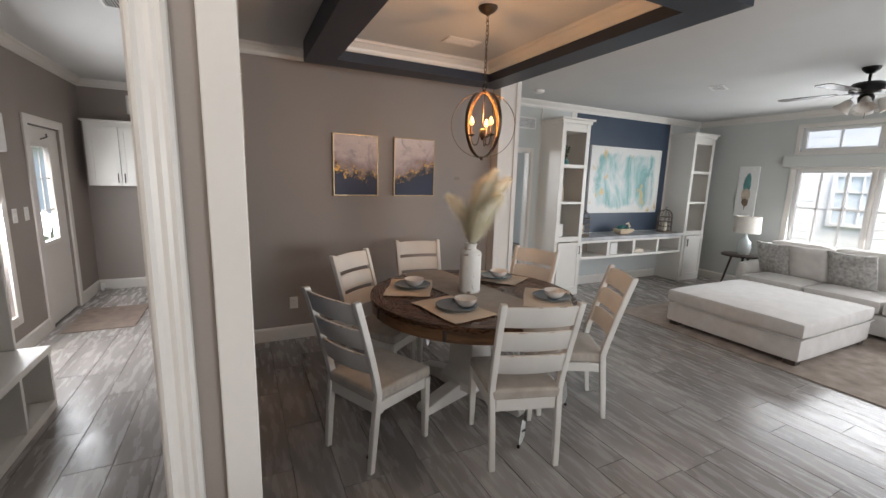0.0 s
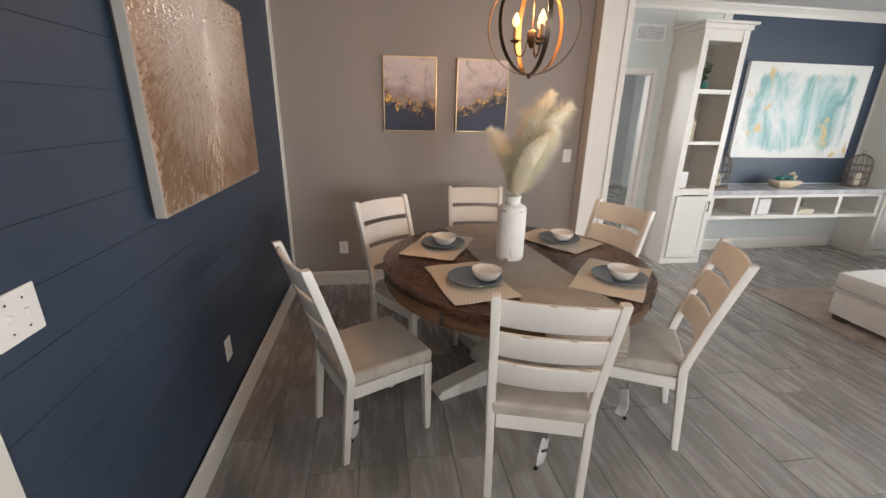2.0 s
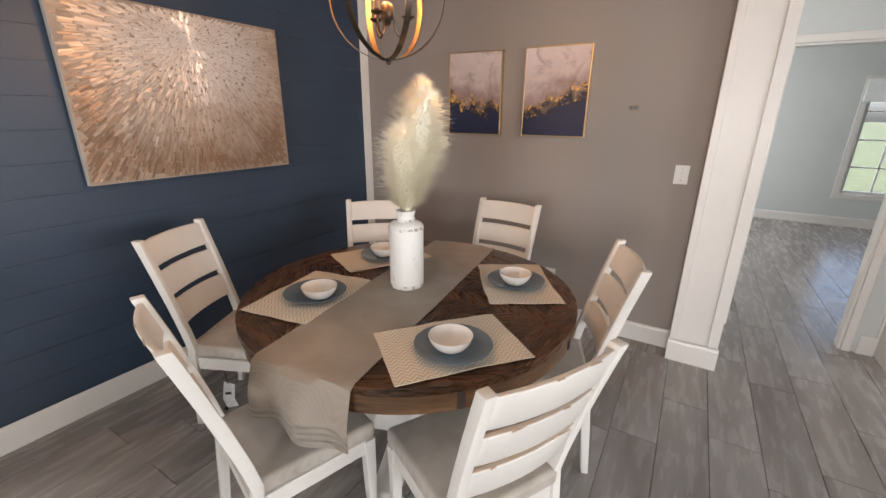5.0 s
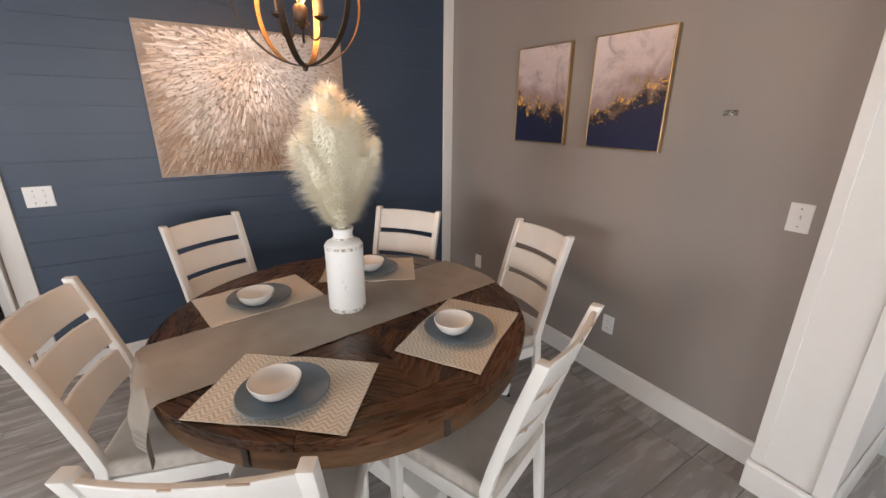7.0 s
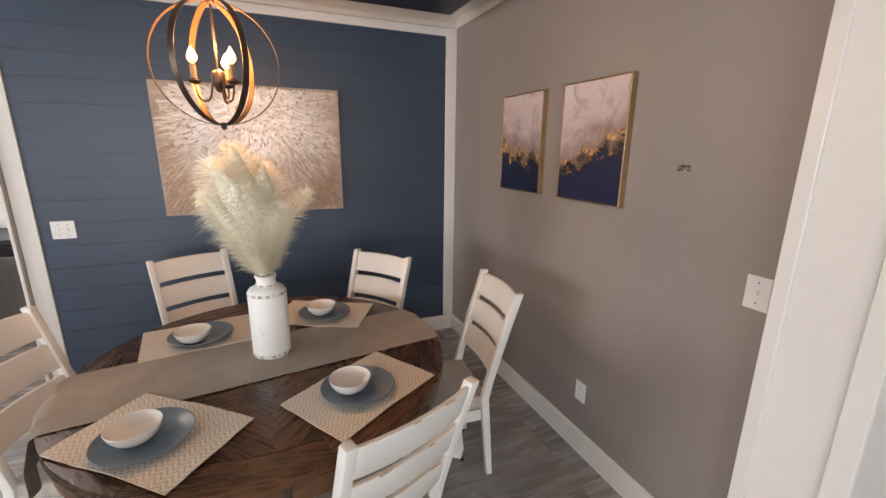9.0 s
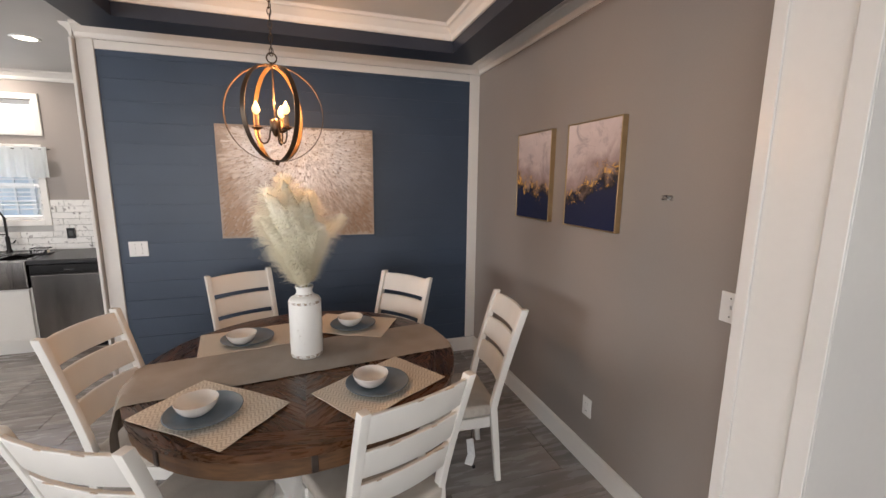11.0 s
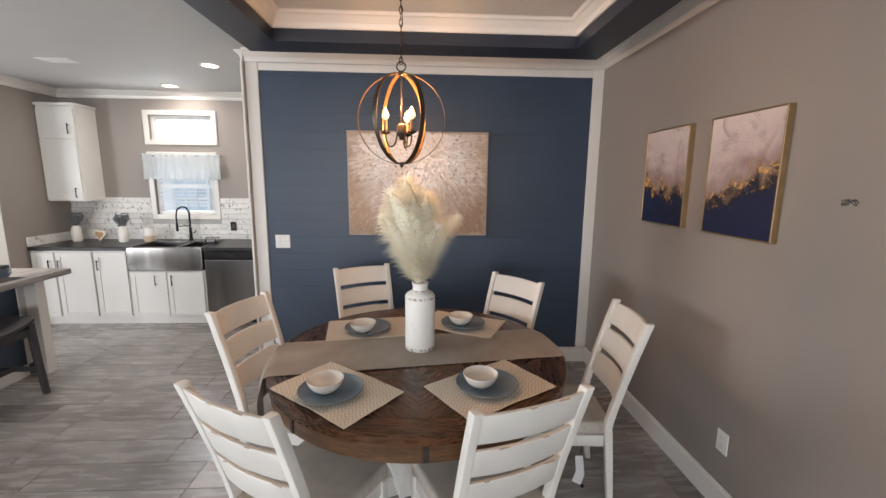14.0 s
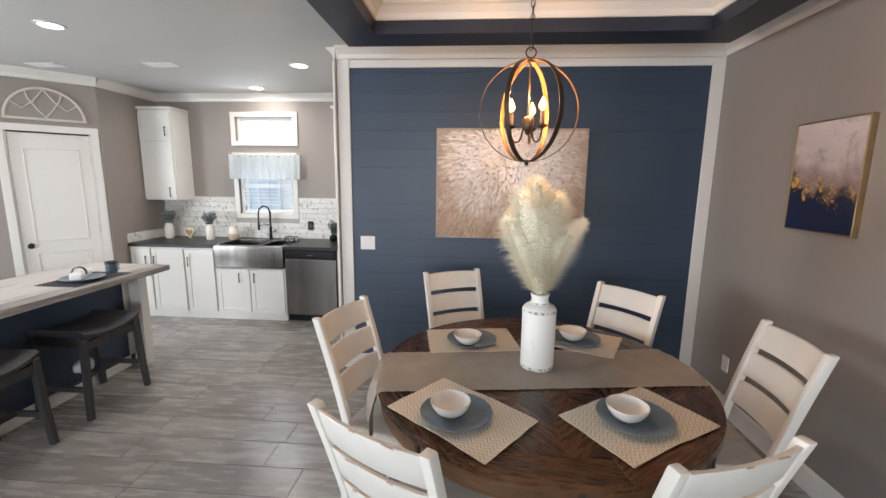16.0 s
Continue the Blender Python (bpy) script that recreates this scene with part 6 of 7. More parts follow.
fan = empty("ceiling_fan", (5.36, 1.87, CEIL), "black five-blade ceiling fan with frosted glass lights", "ceiling fan")
part("canopy", lathe([(0.01, -0.06), (0.03, -0.055), (0.065, -0.02), (0.07, -0.0005), (0.01, -0.0005)], 24), M_BLACK, fan, smooth=True)
part("downrod", cyl(bmesh.new(), (0, 0, -0.13), (0, 0, -0.05), 0.012), M_BLACK, fan)
part("motor", lathe([(0.02, -0.245), (0.10, -0.24), (0.13, -0.215), (0.135, -0.17), (0.11, -0.14), (0.03, -0.125)], 32), M_BLACK, fan, smooth=True)
for k in range(5):
    a = radians(100 + 72 * k)
    bm = bmesh.new()
    prism(bm, [(0.20, -0.055, -0.222), (0.62, -0.07, -0.222), (0.66, -0.04, -0.222), (0.66, 0.04, -0.222), (0.62, 0.07, -0.222), (0.20, 0.055, -0.222)], (0, 0, 0), (0, 0, 0.007))
    box(bm, 0.10, 0.23, -0.02, 0.02, -0.228, -0.2225)
    bmesh.ops.rotate(bm, verts=bm.verts, matrix=Matrix.Rotation(a, 3, "Z"))
    part("blade", bm, M_DARKWOOD, fan)
part("light_hub", lathe([(0.01, -0.33), (0.05, -0.32), (0.06, -0.27), (0.05, -0.246), (0.01, -0.246)], 24), M_BLACK, fan, smooth=True)
for k in range(4):
    a = radians(20 + 90 * k)
    tr = Matrix.Translation((0.11 * math.cos(a), 0.11 * math.sin(a), -0.30)) @ Matrix.Rotation(a, 4, "Z") @ Matrix.Rotation(radians(-35), 4, "Y")
    part("glass_shade", lathe([(0.022, 0.02), (0.035, 0.0), (0.05, -0.05), (0.075, -0.095), (0.071, -0.095), (0.046, -0.05), (0.03, 0.0), (0.02, 0.015)], 20, m=tr), M_BOWL, fan, "frosted glass shade", smooth=True)
part("pull_chain", cyl(bmesh.new(), (0.03, 0, -0.45), (0.03, 0, -0.32), 0.002, n=6), M_BLACK, fan)

# ---- kitchen ----
XW = -1.71


def cab_box(name, y0, y1, z0, z1, xf, label, group="kitchen cabinets", toe=False):
    """A cabinet against the window wall; local x runs along the room's y, local -y faces the room."""
    ob = empty(name, (xf, y0, z0), label, "cabinet", group, turn=90)
    w, d, h = y1 - y0, xf - XW - 0.001, z1 - z0
    if toe:
        part("body", bx(0, w, 0.0, d, 0.06, h), M_CAB, ob)
        part("toe_board", bx(0, w, 0.006, d, 0.0006, 0.0595), M_CAB, ob)
    else:
        part("body", bx(0, w, 0.0, d, 0, h), M_CAB, ob)
    return ob


XF = -1.07
for y0, y1, doors in ((-1.848, -1.575, [(0.02, 0.262, 0.215)]), (-1.573, -1.155, [(0.012, 0.406, 0.045)]), (-1.153, -0.775, [(0.012, 0.366, -0.035)])):
    c = cab_box("base_cabinet", y0, y1, 0.0, 0.882, XF, "white shaker base cabinet with black bar handles", toe=True)
    for a, b, hx in doors:
        hxx = hx if hx > 0 else 0.012 + 0.04
        shaker("door", c, a, b, 0.10, 0.86, -0.0195, handle=(hxx, 0.715))
c = cab_box("sink_cabinet", -0.773, 0.083, 0.0, 0.65, XF, "white shaker sink cabinet with two doors", toe=True)
shaker("door", c, 0.015, 0.418, 0.10, 0.635, -0.0195, handle=(0.30, 0.535))
shaker("door", c, 0.432, 0.840, 0.10, 0.635, -0.0195, handle=(0.485, 0.535))
c = cab_box("base_cabinet", 0.722, 1.153, 0.0, 0.882, XF, "white shaker base cabinet with black bar handles", toe=True)
shaker("door", c, 0.012, 0.419, 0.10, 0.86, -0.0195, handle=(0.05, 0.715))

dw = empty("dishwasher", (XF, 0.088, 0), "stainless steel dishwasher with a black control strip", "dishwasher", turn=90)
part("body", bx(0.0, 0.63, 0.0, 0.60, 0.085, 0.876), M_BLACK, dw)
part("kick_plate", bx(0.0, 0.63, 0.03, 0.06, 0.0006, 0.084), M_BLACK, dw)
part("door", bx(0.008, 0.622, -0.028, -0.001, 0.095, 0.775, bevel=0.006, seg=2), M_STEEL, dw, "brushed steel door")
part("control_strip", bx(0.008, 0.622, -0.030, -0.001, 0.780, 0.872, bevel=0.006, seg=2), M_BLACK, dw, "black control strip")
part("badge", bx(0.28, 0.35, -0.0315, -0.0302, 0.82, 0.830), M_STEEL, dw)
part("handle_lip", bx(0.03, 0.60, -0.044, -0.0295, 0.786, 0.800, bevel=0.004), M_BLACK, dw)

solid("countertop", boxes((XW + 0.001, -1.035, -1.849, -0.775, 0.883, 0.925), (XW + 0.001, -1.035, 0.085, 1.154, 0.883, 0.925), (XW + 0.001, -1.55, -0.774, 0.084, 0.883, 0.925), bevel=0.004), M_COUNTER, "dark charcoal laminate countertop with a sink cut-out", "countertop")
sk = empty("farmhouse_sink", (-1.30, -0.345, 0.651), "stainless steel apron-front double sink", "sink")
part("apron", bx(0.20, 0.275, -0.425, 0.425, 0.0, 0.272, bevel=0.012, seg=3), M_STEEL, sk, "brushed steel apron front", smooth=True)
part("rim", boxes((-0.245, 0.20, -0.425, -0.395, 0.25, 0.277), (-0.245, 0.20, 0.395, 0.425, 0.25, 0.277), (-0.245, -0.215, -0.395, 0.395, 0.25, 0.277), (-0.215, 0.20, 0.09, 0.12, 0.22, 0.270)), M_STEEL, sk)
part("basin", boxes((-0.24, 0.20, -0.42, 0.42, 0.02, 0.035), (-0.245, -0.235, -0.42, 0.42, 0.035, 0.249), (-0.235, 0.20, -0.42, -0.412, 0.035, 0.249), (-0.235, 0.20, 0.412, 0.42, 0.035, 0.249)), M_STEEL, sk)
fa = empty("kitchen_faucet", (-1.615, -0.345, 0.926), "black spring-neck kitchen faucet behind the sink", "faucet")
part("base", lathe([(0.005, 0), (0.028, 0), (0.026, 0.02), (0.018, 0.03), (0.018, 0.16), (0.012, 0.17), (0.005, 0.17)], 20), M_BLACK, fa, smooth=True)
part("neck", tube(bmesh.new(), [(0, 0, 0.16), (0, 0, 0.36), (0.02, -0.02, 0.42), (0.06, -0.055, 0.435), (0.10, -0.09, 0.40), (0.11, -0.10, 0.33), (0.11, -0.10, 0.22)], 0.010, 8), M_BLACK, fa, smooth=True)
for i in range(9):
    part("coil", tube(bmesh.new(), [(0.014 * math.cos(2 * math.pi * k / 12), 0.014 * math.sin(2 * math.pi * k / 12), 0.19 + 0.02 * i) for k in range(12)], 0.0035, 5, closed=True), M_BLACK, fa)
part("spray_head", cyl(bmesh.new(), (0.11, -0.10, 0.13), (0.11, -0.10, 0.23), 0.016, 0.014), M_BLACK, fa)
part("arm", tube(bmesh.new(), [(0, 0, 0.19), (0.05, -0.045, 0.19), (0.10, -0.09, 0.19)], 0.006, 6), M_BLACK, fa)
part("lever", tube(bmesh.new(), [(0.01, 0.01, 0.09), (0.03, 0.06, 0.10), (0.035, 0.085, 0.13)], 0.006, 6), M_BLACK, fa)

# wall cabinets
c = empty("wall_cabinet", (-1.40, -1.848, 1.43), "tall white shaker wall cabinet with black bar handles", "cabinet", "kitchen cabinets", turn=90)
part("body", bx(0.0, 0.43, 0.0, 0.309, 0.0, 1.10), M_CAB, c)
shaker("door", c, 0.012, 0.418, 0.02, 0.715, -0.0195, handle=(0.36, 0.10))
shaker("door", c, 0.012, 0.418, 0.73, 1.07, -0.0195, handle=(0.36, 0.84))
part("cornice", bx(-0.0, 0.455, -0.045, 0.309, 1.10, 1.135, bevel=0.012), M_CAB, c)
c = empty("wall_cabinet", (-1.40, 0.615, 1.47), "white shaker wall cabinet beside the dining wall", "cabinet", "kitchen cabinets", turn=90)
part("body", bx(0.0, 0.535, 0.0, 0.309, 0.0, 1.07), M_CAB, c)
shaker("door", c, 0.012, 0.523, 0.02, 1.05, -0.0195, handle=(0.05, 0.10))
part("cornice", bx(-0.025, 0.535, -0.045, 0.309, 1.07, 1.10, bevel=0.012), M_CAB, c)

# backsplash of thin whitewashed brick tiles
bs = solid("backsplash", boxes((XW + 0.0005, XW + 0.006, -1.849, -0.852, 0.926, 1.465), (XW + 0.0005, XW + 0.006, 0.014, 1.154, 0.926, 1.465), (XW + 0.0005, XW + 0.006, -0.852, 0.014, 0.926, 1.188)), M_TILEGROUT, "whitewashed brick-look tile backsplash", "backsplash", "structure")
solid("backsplash_curb", bx(-1.70, -1.04, -1.8495, -1.832, 0.926, 1.035, bevel=0.003), M_STONE, "short whitewashed tile curb on the side wall", "backsplash", "structure")
rng = random.Random(21)
_tile = {}
for r in range(8):
    z0 = 0.928 + r * 0.0675
    y = -1.848 - rng.uniform(0, 0.2)
    while y < 1.15:
        l = rng.choice((0.16, 0.22, 0.28, 0.34))
        y0, y1 = max(y, -1.847), min(y + l - 0.004, 1.152)
        spans = [(y0, y1)]
        if z0 + 0.0635 > 1.185:
            spans = [(a, b) for a, b in ((y0, min(y1, -0.854)), (max(y0, 0.016), y1))]
        for a, b in spans:
            if b - a > 0.02:
                key = (round(b - a, 2), rng.choice((0.006, 0.009, 0.012)))
                if key not in _tile:
                    bm = bx(0, key[1], 0, key[0] - 0.002, 0, 0.0635, bevel=0.002)
                    me = bpy.data.meshes.new("tile")
                    bm.to_mesh(me)
                    bm.free()
                    me.materials.append(M_STONE)
                    _tile[key] = me
                o = new("tile", _tile[key])
                o.location = (XW + 0.0062, a, z0)
                o.parent = bs
        y += l
# counter things
potted_plant(-1.50, -1.66, 0.9255, 0.054, 0.20, M_BOWL, M_LAVENDER, 5, "dried lavender in a cream stoneware pot on the counter", "lavender pots", 0.08, 60)
potted_plant(-1.45, -1.07, 0.9255, 0.054, 0.20, M_BOWL, M_LAVENDER, 6, "dried lavender in a cream stoneware pot on the counter", "lavender pots", 0.08, 60)
potted_plant(-1.55, 0.52, 0.9255, 0.05, 0.08, M_BLACK, M_GREEN, 7, "small green plant in a dark pot on the counter", "", 0.07, 40)
M_HEART = mat("honey_wood", (0.36, 0.21, 0.11), 0.6, var=0.2, scale=30, fine=120)
he = empty("wooden_heart", (-1.50, -1.38, 0.9255), "cream-edged wooden heart on the counter", "decor", turn=80)
for nm, k, mt, y0, y1 in (("rim", 1.0, M_PAPER, -0.015, 0.015), ("face", 0.70, M_HEART, -0.018, 0.018)):
    bm = bmesh.new()
    pts = []
    for i in range(28):
        t = 2 * math.pi * i / 28
        pts.append((k * 0.0052 * 16 * math.sin(t) ** 3, y0, 0.083 + k * 0.0048 * (13 * math.cos(t) - 5 * math.cos(2 * t) - 2 * math.cos(3 * t) - math.cos(4 * t))))
    prism(bm, pts, (0, 0, 0.0), (0, y1 - y0, 0))
    part(nm, bm, mt, he)
jug = empty("pitcher", (-1.52, -0.80, 0.9255), "cream and tan dipped stoneware pitcher on the counter", "pitcher")
part("body", lathe([(0.01, 0.0), (0.055, 0.0), (0.066, 0.02), (0.066, 0.075), (0.01, 0.076)], 28), M_JUG, jug, smooth=True)
part("upper", lathe([(0.01, 0.0755), (0.066, 0.0755), (0.062, 0.12), (0.050, 0.155), (0.054, 0.18), (0.046, 0.18), (0.04, 0.15), (0.01, 0.14)], 28), M_BOWL, jug, "cream glazed upper half", smooth=True)
part("handle", tube(bmesh.new(), [(0.0, 0.05, 0.155), (0.0, 0.085, 0.15), (0.0, 0.095, 0.11), (0.0, 0.062, 0.07)], 0.007, 7), M_BOWL, jug, smooth=True)
so = empty("soap_dish", (-1.40, 0.03, 0.9255), "black wire soap dish with a lettered label", "soap dish")
part("tray", bx(-0.05, 0.05, -0.075, 0.075, 0.0, 0.012, bevel=0.003), M_BLACK, so)
part("label_plate", bx(0.046, 0.051, -0.07, 0.07, 0.012, 0.055, bevel=0.001), M_BLACK, so)
part("rail", tube(bmesh.new(), [(-0.045, -0.07, 0.065), (0.048, -0.07, 0.065), (0.048, 0.07, 0.065), (-0.045, 0.07, 0.065)], 0.004, 6, closed=True), M_BLACK, so)
part("soap_bar", bx(-0.035, 0.04, -0.055, 0.055, 0.0125, 0.04, bevel=0.008, seg=2), M_PAPER, so)
tx = bpy.data.curves.new("lettering", "FONT")
tx.body, tx.size, tx.extrude, tx.align_x = "SOAP", 0.040, 0.0006, "CENTER"
tx.materials.append(M_PLASTIC)
to = new("lettering", tx)
to.parent = so
to.matrix_basis = pose(0.0519, 0.0, 0.020, 90, 0, 90)
ko = empty("outlet", (XW + 0.0195, 0.128, 1.045), "black outlet plate on the backsplash", "outlet")
part("plate", bx(0, 0.006, 0, 0.075, 0, 0.115, bevel=0.002), M_BLACK, ko)
part("socket", bx(0.0055, 0.008, 0.02, 0.055, 0.03, 0.085, bevel=0.001), M_SLOT, ko)
# valance on a rod
kv = empty("curtain_valance", (-1.66, -0.40, 1.70), "white sheer gathered curtain valance over the kitchen window", "curtain")
bm = bmesh.new()
g = []
for i in range(61):
    y = -0.475 + 0.95 * i / 60
    d = 0.012 * math.sin(i * 1.3) + 0.006 * math.sin(i * 0.55)
    g.append([bm.verts.new((0.012 + d * k, y, z)) for z, k in ((0.0 + 0.004 * math.sin(i * 1.1), 1.0), (0.12, 0.9), (0.24, 0.6), (0.29, 0.3), (0.315, 0.6))])
for a, b in zip(g, g[1:]):
    for k in range(4):
        bm.faces.new((a[k], a[k + 1], b[k + 1], b[k]))
bmesh.ops.solidify(bm, geom=bm.faces[:], thickness=0.0012)
part("cloth", bm, M_BLIND, kv, smooth=True)
part("rod", cyl(bmesh.new(), (0.004, -0.50, 0.292), (0.004, 0.50, 0.292), 0.006), M_STEEL, kv)


def can_light(x, y):
    ob = empty("recessed_light", (x, y, CEIL), "lit recessed ceiling light with a white trim ring", "ceiling light", "recessed lights")
    part("trim_ring", lathe([(0.070, -0.006), (0.085, -0.007), (0.095, -0.004), (0.096, -0.0005), (0.068, -0.0005)], 36, loop=True), M_PLASTIC, ob, smooth=True)
    part("lens", lathe([(0.005, -0.004), (0.069, -0.004), (0.069, -0.001), (0.005, -0.001)], 32), M_CAN, ob, "lit frosted lens")
    lamp("can_light", "AREA", look((x, y, CEIL - 0.012), (x + 0.01, y, 0)), 2.0, (1.0, 0.90, 0.80), 0.12)


for x, y in ((-0.435, 0.63), (-1.36, -0.287), (0.63, -0.74)):
    can_light(x, y)

# pantry door on the angled wall, built in the wall's own axes
pd = empty("door_1", (0, 0, 0), "white two-panel pantry door with black hardware", "door", kind="structure")
part("slab", bx(0.105, 0.735, -0.055, -0.015, 0.008, 2.145, bevel=0.002), M_TRIM, pd)
for z0, z1 in ((0.15, 0.90), (1.02, 1.99)):
    fr = bmesh.new()
    for a in ((0.20, 0.215, z0, z1), (0.625, 0.64, z0, z1), (0.215, 0.625, z0, z0 + 0.015), (0.215, 0.625, z1 - 0.015, z1)):
        box(fr, a[0], a[1], -0.0155, -0.0085, a[2], a[3], bevel=0.003)
    part("panel_moulding", fr, M_TRIM, pd)
part("knob", lathe([(0.002, 0.0), (0.026, 0.0), (0.026, 0.006), (0.012, 0.012), (0.012, 0.03), (0.026, 0.042), (0.028, 0.055), (0.018, 0.064), (0.002, 0.066)], 20, m=Matrix.Translation((0.675, -0.0145, 0.98)) @ Matrix.Rotation(radians(-90), 4, "X")), M_BLACK, pd, "black round knob", smooth=True)
for z in (0.25, 1.10, 1.85):
    part("hinge", bx(0.097, 0.106, -0.02, -0.006, z, z + 0.09), M_BLACK, pd)
pd.matrix_basis = PAN
bm = boxes((0.02, 0.09, 0.0005, 0.018, 0, 2.16), (0.75, 0.82, 0.0005, 0.018, 0, 2.16), (0.02, 0.82, 0.0005, 0.018, 2.16, 2.23), (0.0905, 0.103, -0.09, -0.0005, 0, 2.159), (0.737, 0.7495, -0.09, -0.0005, 0, 2.159), bevel=0.002)
bmesh.ops.transform(bm, matrix=PAN, verts=bm.verts)
solid("trim", bm, M_TRIM, "white casing of the pantry door", "trim", "structure")
ar = empty("arch_decor", (0, 0, 0), "weathered half-round wooden arch over the pantry door", "wall decor")
bm = bmesh.new()
pts = [(0.42 + 0.31 * math.cos(t), 0.001, 2.235 + 0.31 * math.sin(t)) for t in [math.pi * i / 24 for i in range(25)]]
prism(bm, pts, (0, 0, 0), (0, 0.012, 0))
part("back", bm, M_TAUPE, ar)
bm = bmesh.new()
tube(bm, [(0.42 + 0.305 * math.cos(t), 0.015, 2.245 + 0.305 * math.sin(t)) for t in [math.pi * i / 24 for i in range(25)]], 0.014, 6)
part("rim", bm, M_CARD, ar)
part("foot_bar", bx(0.10, 0.74, 0.001, 0.028, 2.23, 2.255, bevel=0.003), M_CARD, ar)
for s in (-1, 1):
    part("tracery", tube(bmesh.new(), [(0.42 + s * x, 0.016, z) for x, z in ((0.0, 2.26), (0.06, 2.34), (0.12, 2.44), (0.14, 2.52))], 0.008, 6), M_CARD, ar)
    part("tracery", tube(bmesh.new(), [(0.42 + s * x, 0.016, z) for x, z in ((0.25, 2.40), (0.17, 2.34), (0.08, 2.42), (0.0, 2.54))], 0.008, 6), M_CARD, ar)
ar.matrix_basis = PAN @ Matrix.Translation((0, 0, 0.045))

# ---- island and stools ----
isl = empty("kitchen_island", (0.07, -0.475, 0), "kitchen island with navy panels, white posts and a weathered plank top", "island")
for i in range(6):
    y0 = -0.815 + 0.136 * i
    part("top_plank", bx(0.0, 2.35, y0, y0 + 0.1352, 0.872, 0.920, bevel=0.003), M_BUTCHER, isl)
part("top_edge", bx(-0.002, 2.35, 0.0005, 0.006, 0.872, 0.919, bevel=0.001), M_BUTCHER, isl)
part("end_panel", bx(0.085, 0.105, -0.77, -0.185, 0.0006, 0.871), M_CAB, isl, "white end panel")
part("post", bx(0.075, 0.165, -0.265, -0.165, 0.0008, 0.8715, bevel=0.004), M_CAB, isl, "white corner post")
part("body", bx(0.106, 2.25, -0.77, -0.33, 0.0006, 0.8705), M_NAVY, isl, "navy island body")
part("stile", bx(0.106, 0.165, -0.3295, -0.318, 0.10, 0.870), M_CAB, isl)
part("base_board", bx(0.166, 2.25, -0.3295, -0.314, 0.0006, 0.10, bevel=0.003), M_CAB, isl, "white base board")


def saddle_stool(x, y):
    ob = empty("counter_stool", (x, y, 0), "charcoal backless saddle-seat counter stool", "stool", "stools at the island")
    bm = bmesh.new()
    g = []
    for i in range(13):
        u = i / 12 * 2 - 1
        z = 0.560 + 0.045 * u * u
        g.append([bm.verts.new(p) for p in ((u * 0.24, -0.20, z + 0.004), (u * 0.24, -0.205, z + 0.030), (u * 0.24, -0.18, z + 0.045), (u * 0.24, 0.18, z + 0.045), (u * 0.24, 0.205, z + 0.030), (u * 0.24, 0.20, z + 0.004))])
    for a, b in zip(g, g[1:]):
        for k in range(6):
            bm.faces.new((a[k], a[(k + 1) % 6], b[(k + 1) % 6], b[k]))
    bm.faces.new(g[0])
    bm.faces.new(g[-1])
    part("seat", bm, M_STOOLSEAT, ob, "charcoal saddle seat pad", smooth=True)
    for s in (-1, 1):
        part("apron", bx(-0.21, 0.21, s * 0.175 - 0.012, s * 0.175 + 0.012, 0.50, 0.563), M_STOOL, ob)
        part("apron", bx(s * 0.215 - 0.012, s * 0.215 + 0.012, -0.162, 0.162, 0.53, 0.60), M_STOOL, ob)
        for t in (-1, 1):
            secs = [(s * 0.255, t * 0.195, 0.0006, 0.038, 0.036), (s * 0.238, t * 0.185, 0.25, 0.042, 0.038), (s * 0.222, t * 0.178, 0.595, 0.046, 0.040)]
            part("leg", soften(loft(bmesh.new(), secs), 0.003, 1), M_STOOL, ob)
        part("stretcher", bx(s * 0.236 - 0.011, s * 0.236 + 0.011, -0.17, 0.17, 0.20, 0.235), M_STOOL, ob)
    part("stretcher", bx(-0.225, 0.225, -0.011, 0.011, 0.206, 0.236), M_STOOL, ob)
    return ob


s0 = saddle_stool(0.82, -0.565)
copy_thing(s0, pose(1.60, -0.55, 0, 0, 0, 3))
for x in (0.86, 1.62):
    bm = bmesh.new()
    bmesh.ops.create_icosphere(bm, subdivisions=2, radius=0.075, matrix=Matrix.LocRotScale((x, -0.60, 0.30), None, (1.1, 0.8, 0.7)))
    for v in bm.verts:
        v.co += Vector((0, 0, 1)) * 0.02 * noise.noise(v.co * 22) + Vector((1, 0, 0)) * 0.02 * noise.noise(v.co * 18 + Vector((3, 0, 0)))
        v.co.z = max(v.co.z, 0.2375)
    solid("plastic_bag", bm, M_PLASTICBAG, "crumpled clear plastic bag on a stool stretcher", "bag", group="bags on the stools")
sm = solid("placemat", bx(0.42, 0.90, -0.86, -0.53, 0.9207, 0.9235), mat("charcoal_placemat", (0.045, 0.043, 0.045), 0.9, var=0.25, fine=300, bump=0.3), "charcoal woven placemat on the island", "placemat")
copy_thing(p0, pose(0.70, -0.68, 0.9238))
nap = empty("napkin", (0.73, -0.66, 0.947), "rolled white napkin in a dark ring on a plate", "napkin", turn=30)
part("cloth", pad(-0.13, 0.13, -0.042, 0.042, 0, 0.060, 0.026), M_LINEN, nap, smooth=True)
part("ring", lathe([(0.040, -0.012), (0.046, -0.012), (0.046, 0.012), (0.040, 0.012)], 20, loop=True, m=Matrix.Translation((0.03, 0, 0.0465)) @ Matrix.Rotation(radians(90), 4, "Y")), M_BLACK, nap)
mug = empty("mug", (0.42, -0.70, 0.9236), "slate and tan glazed stoneware mug on the island", "mug")
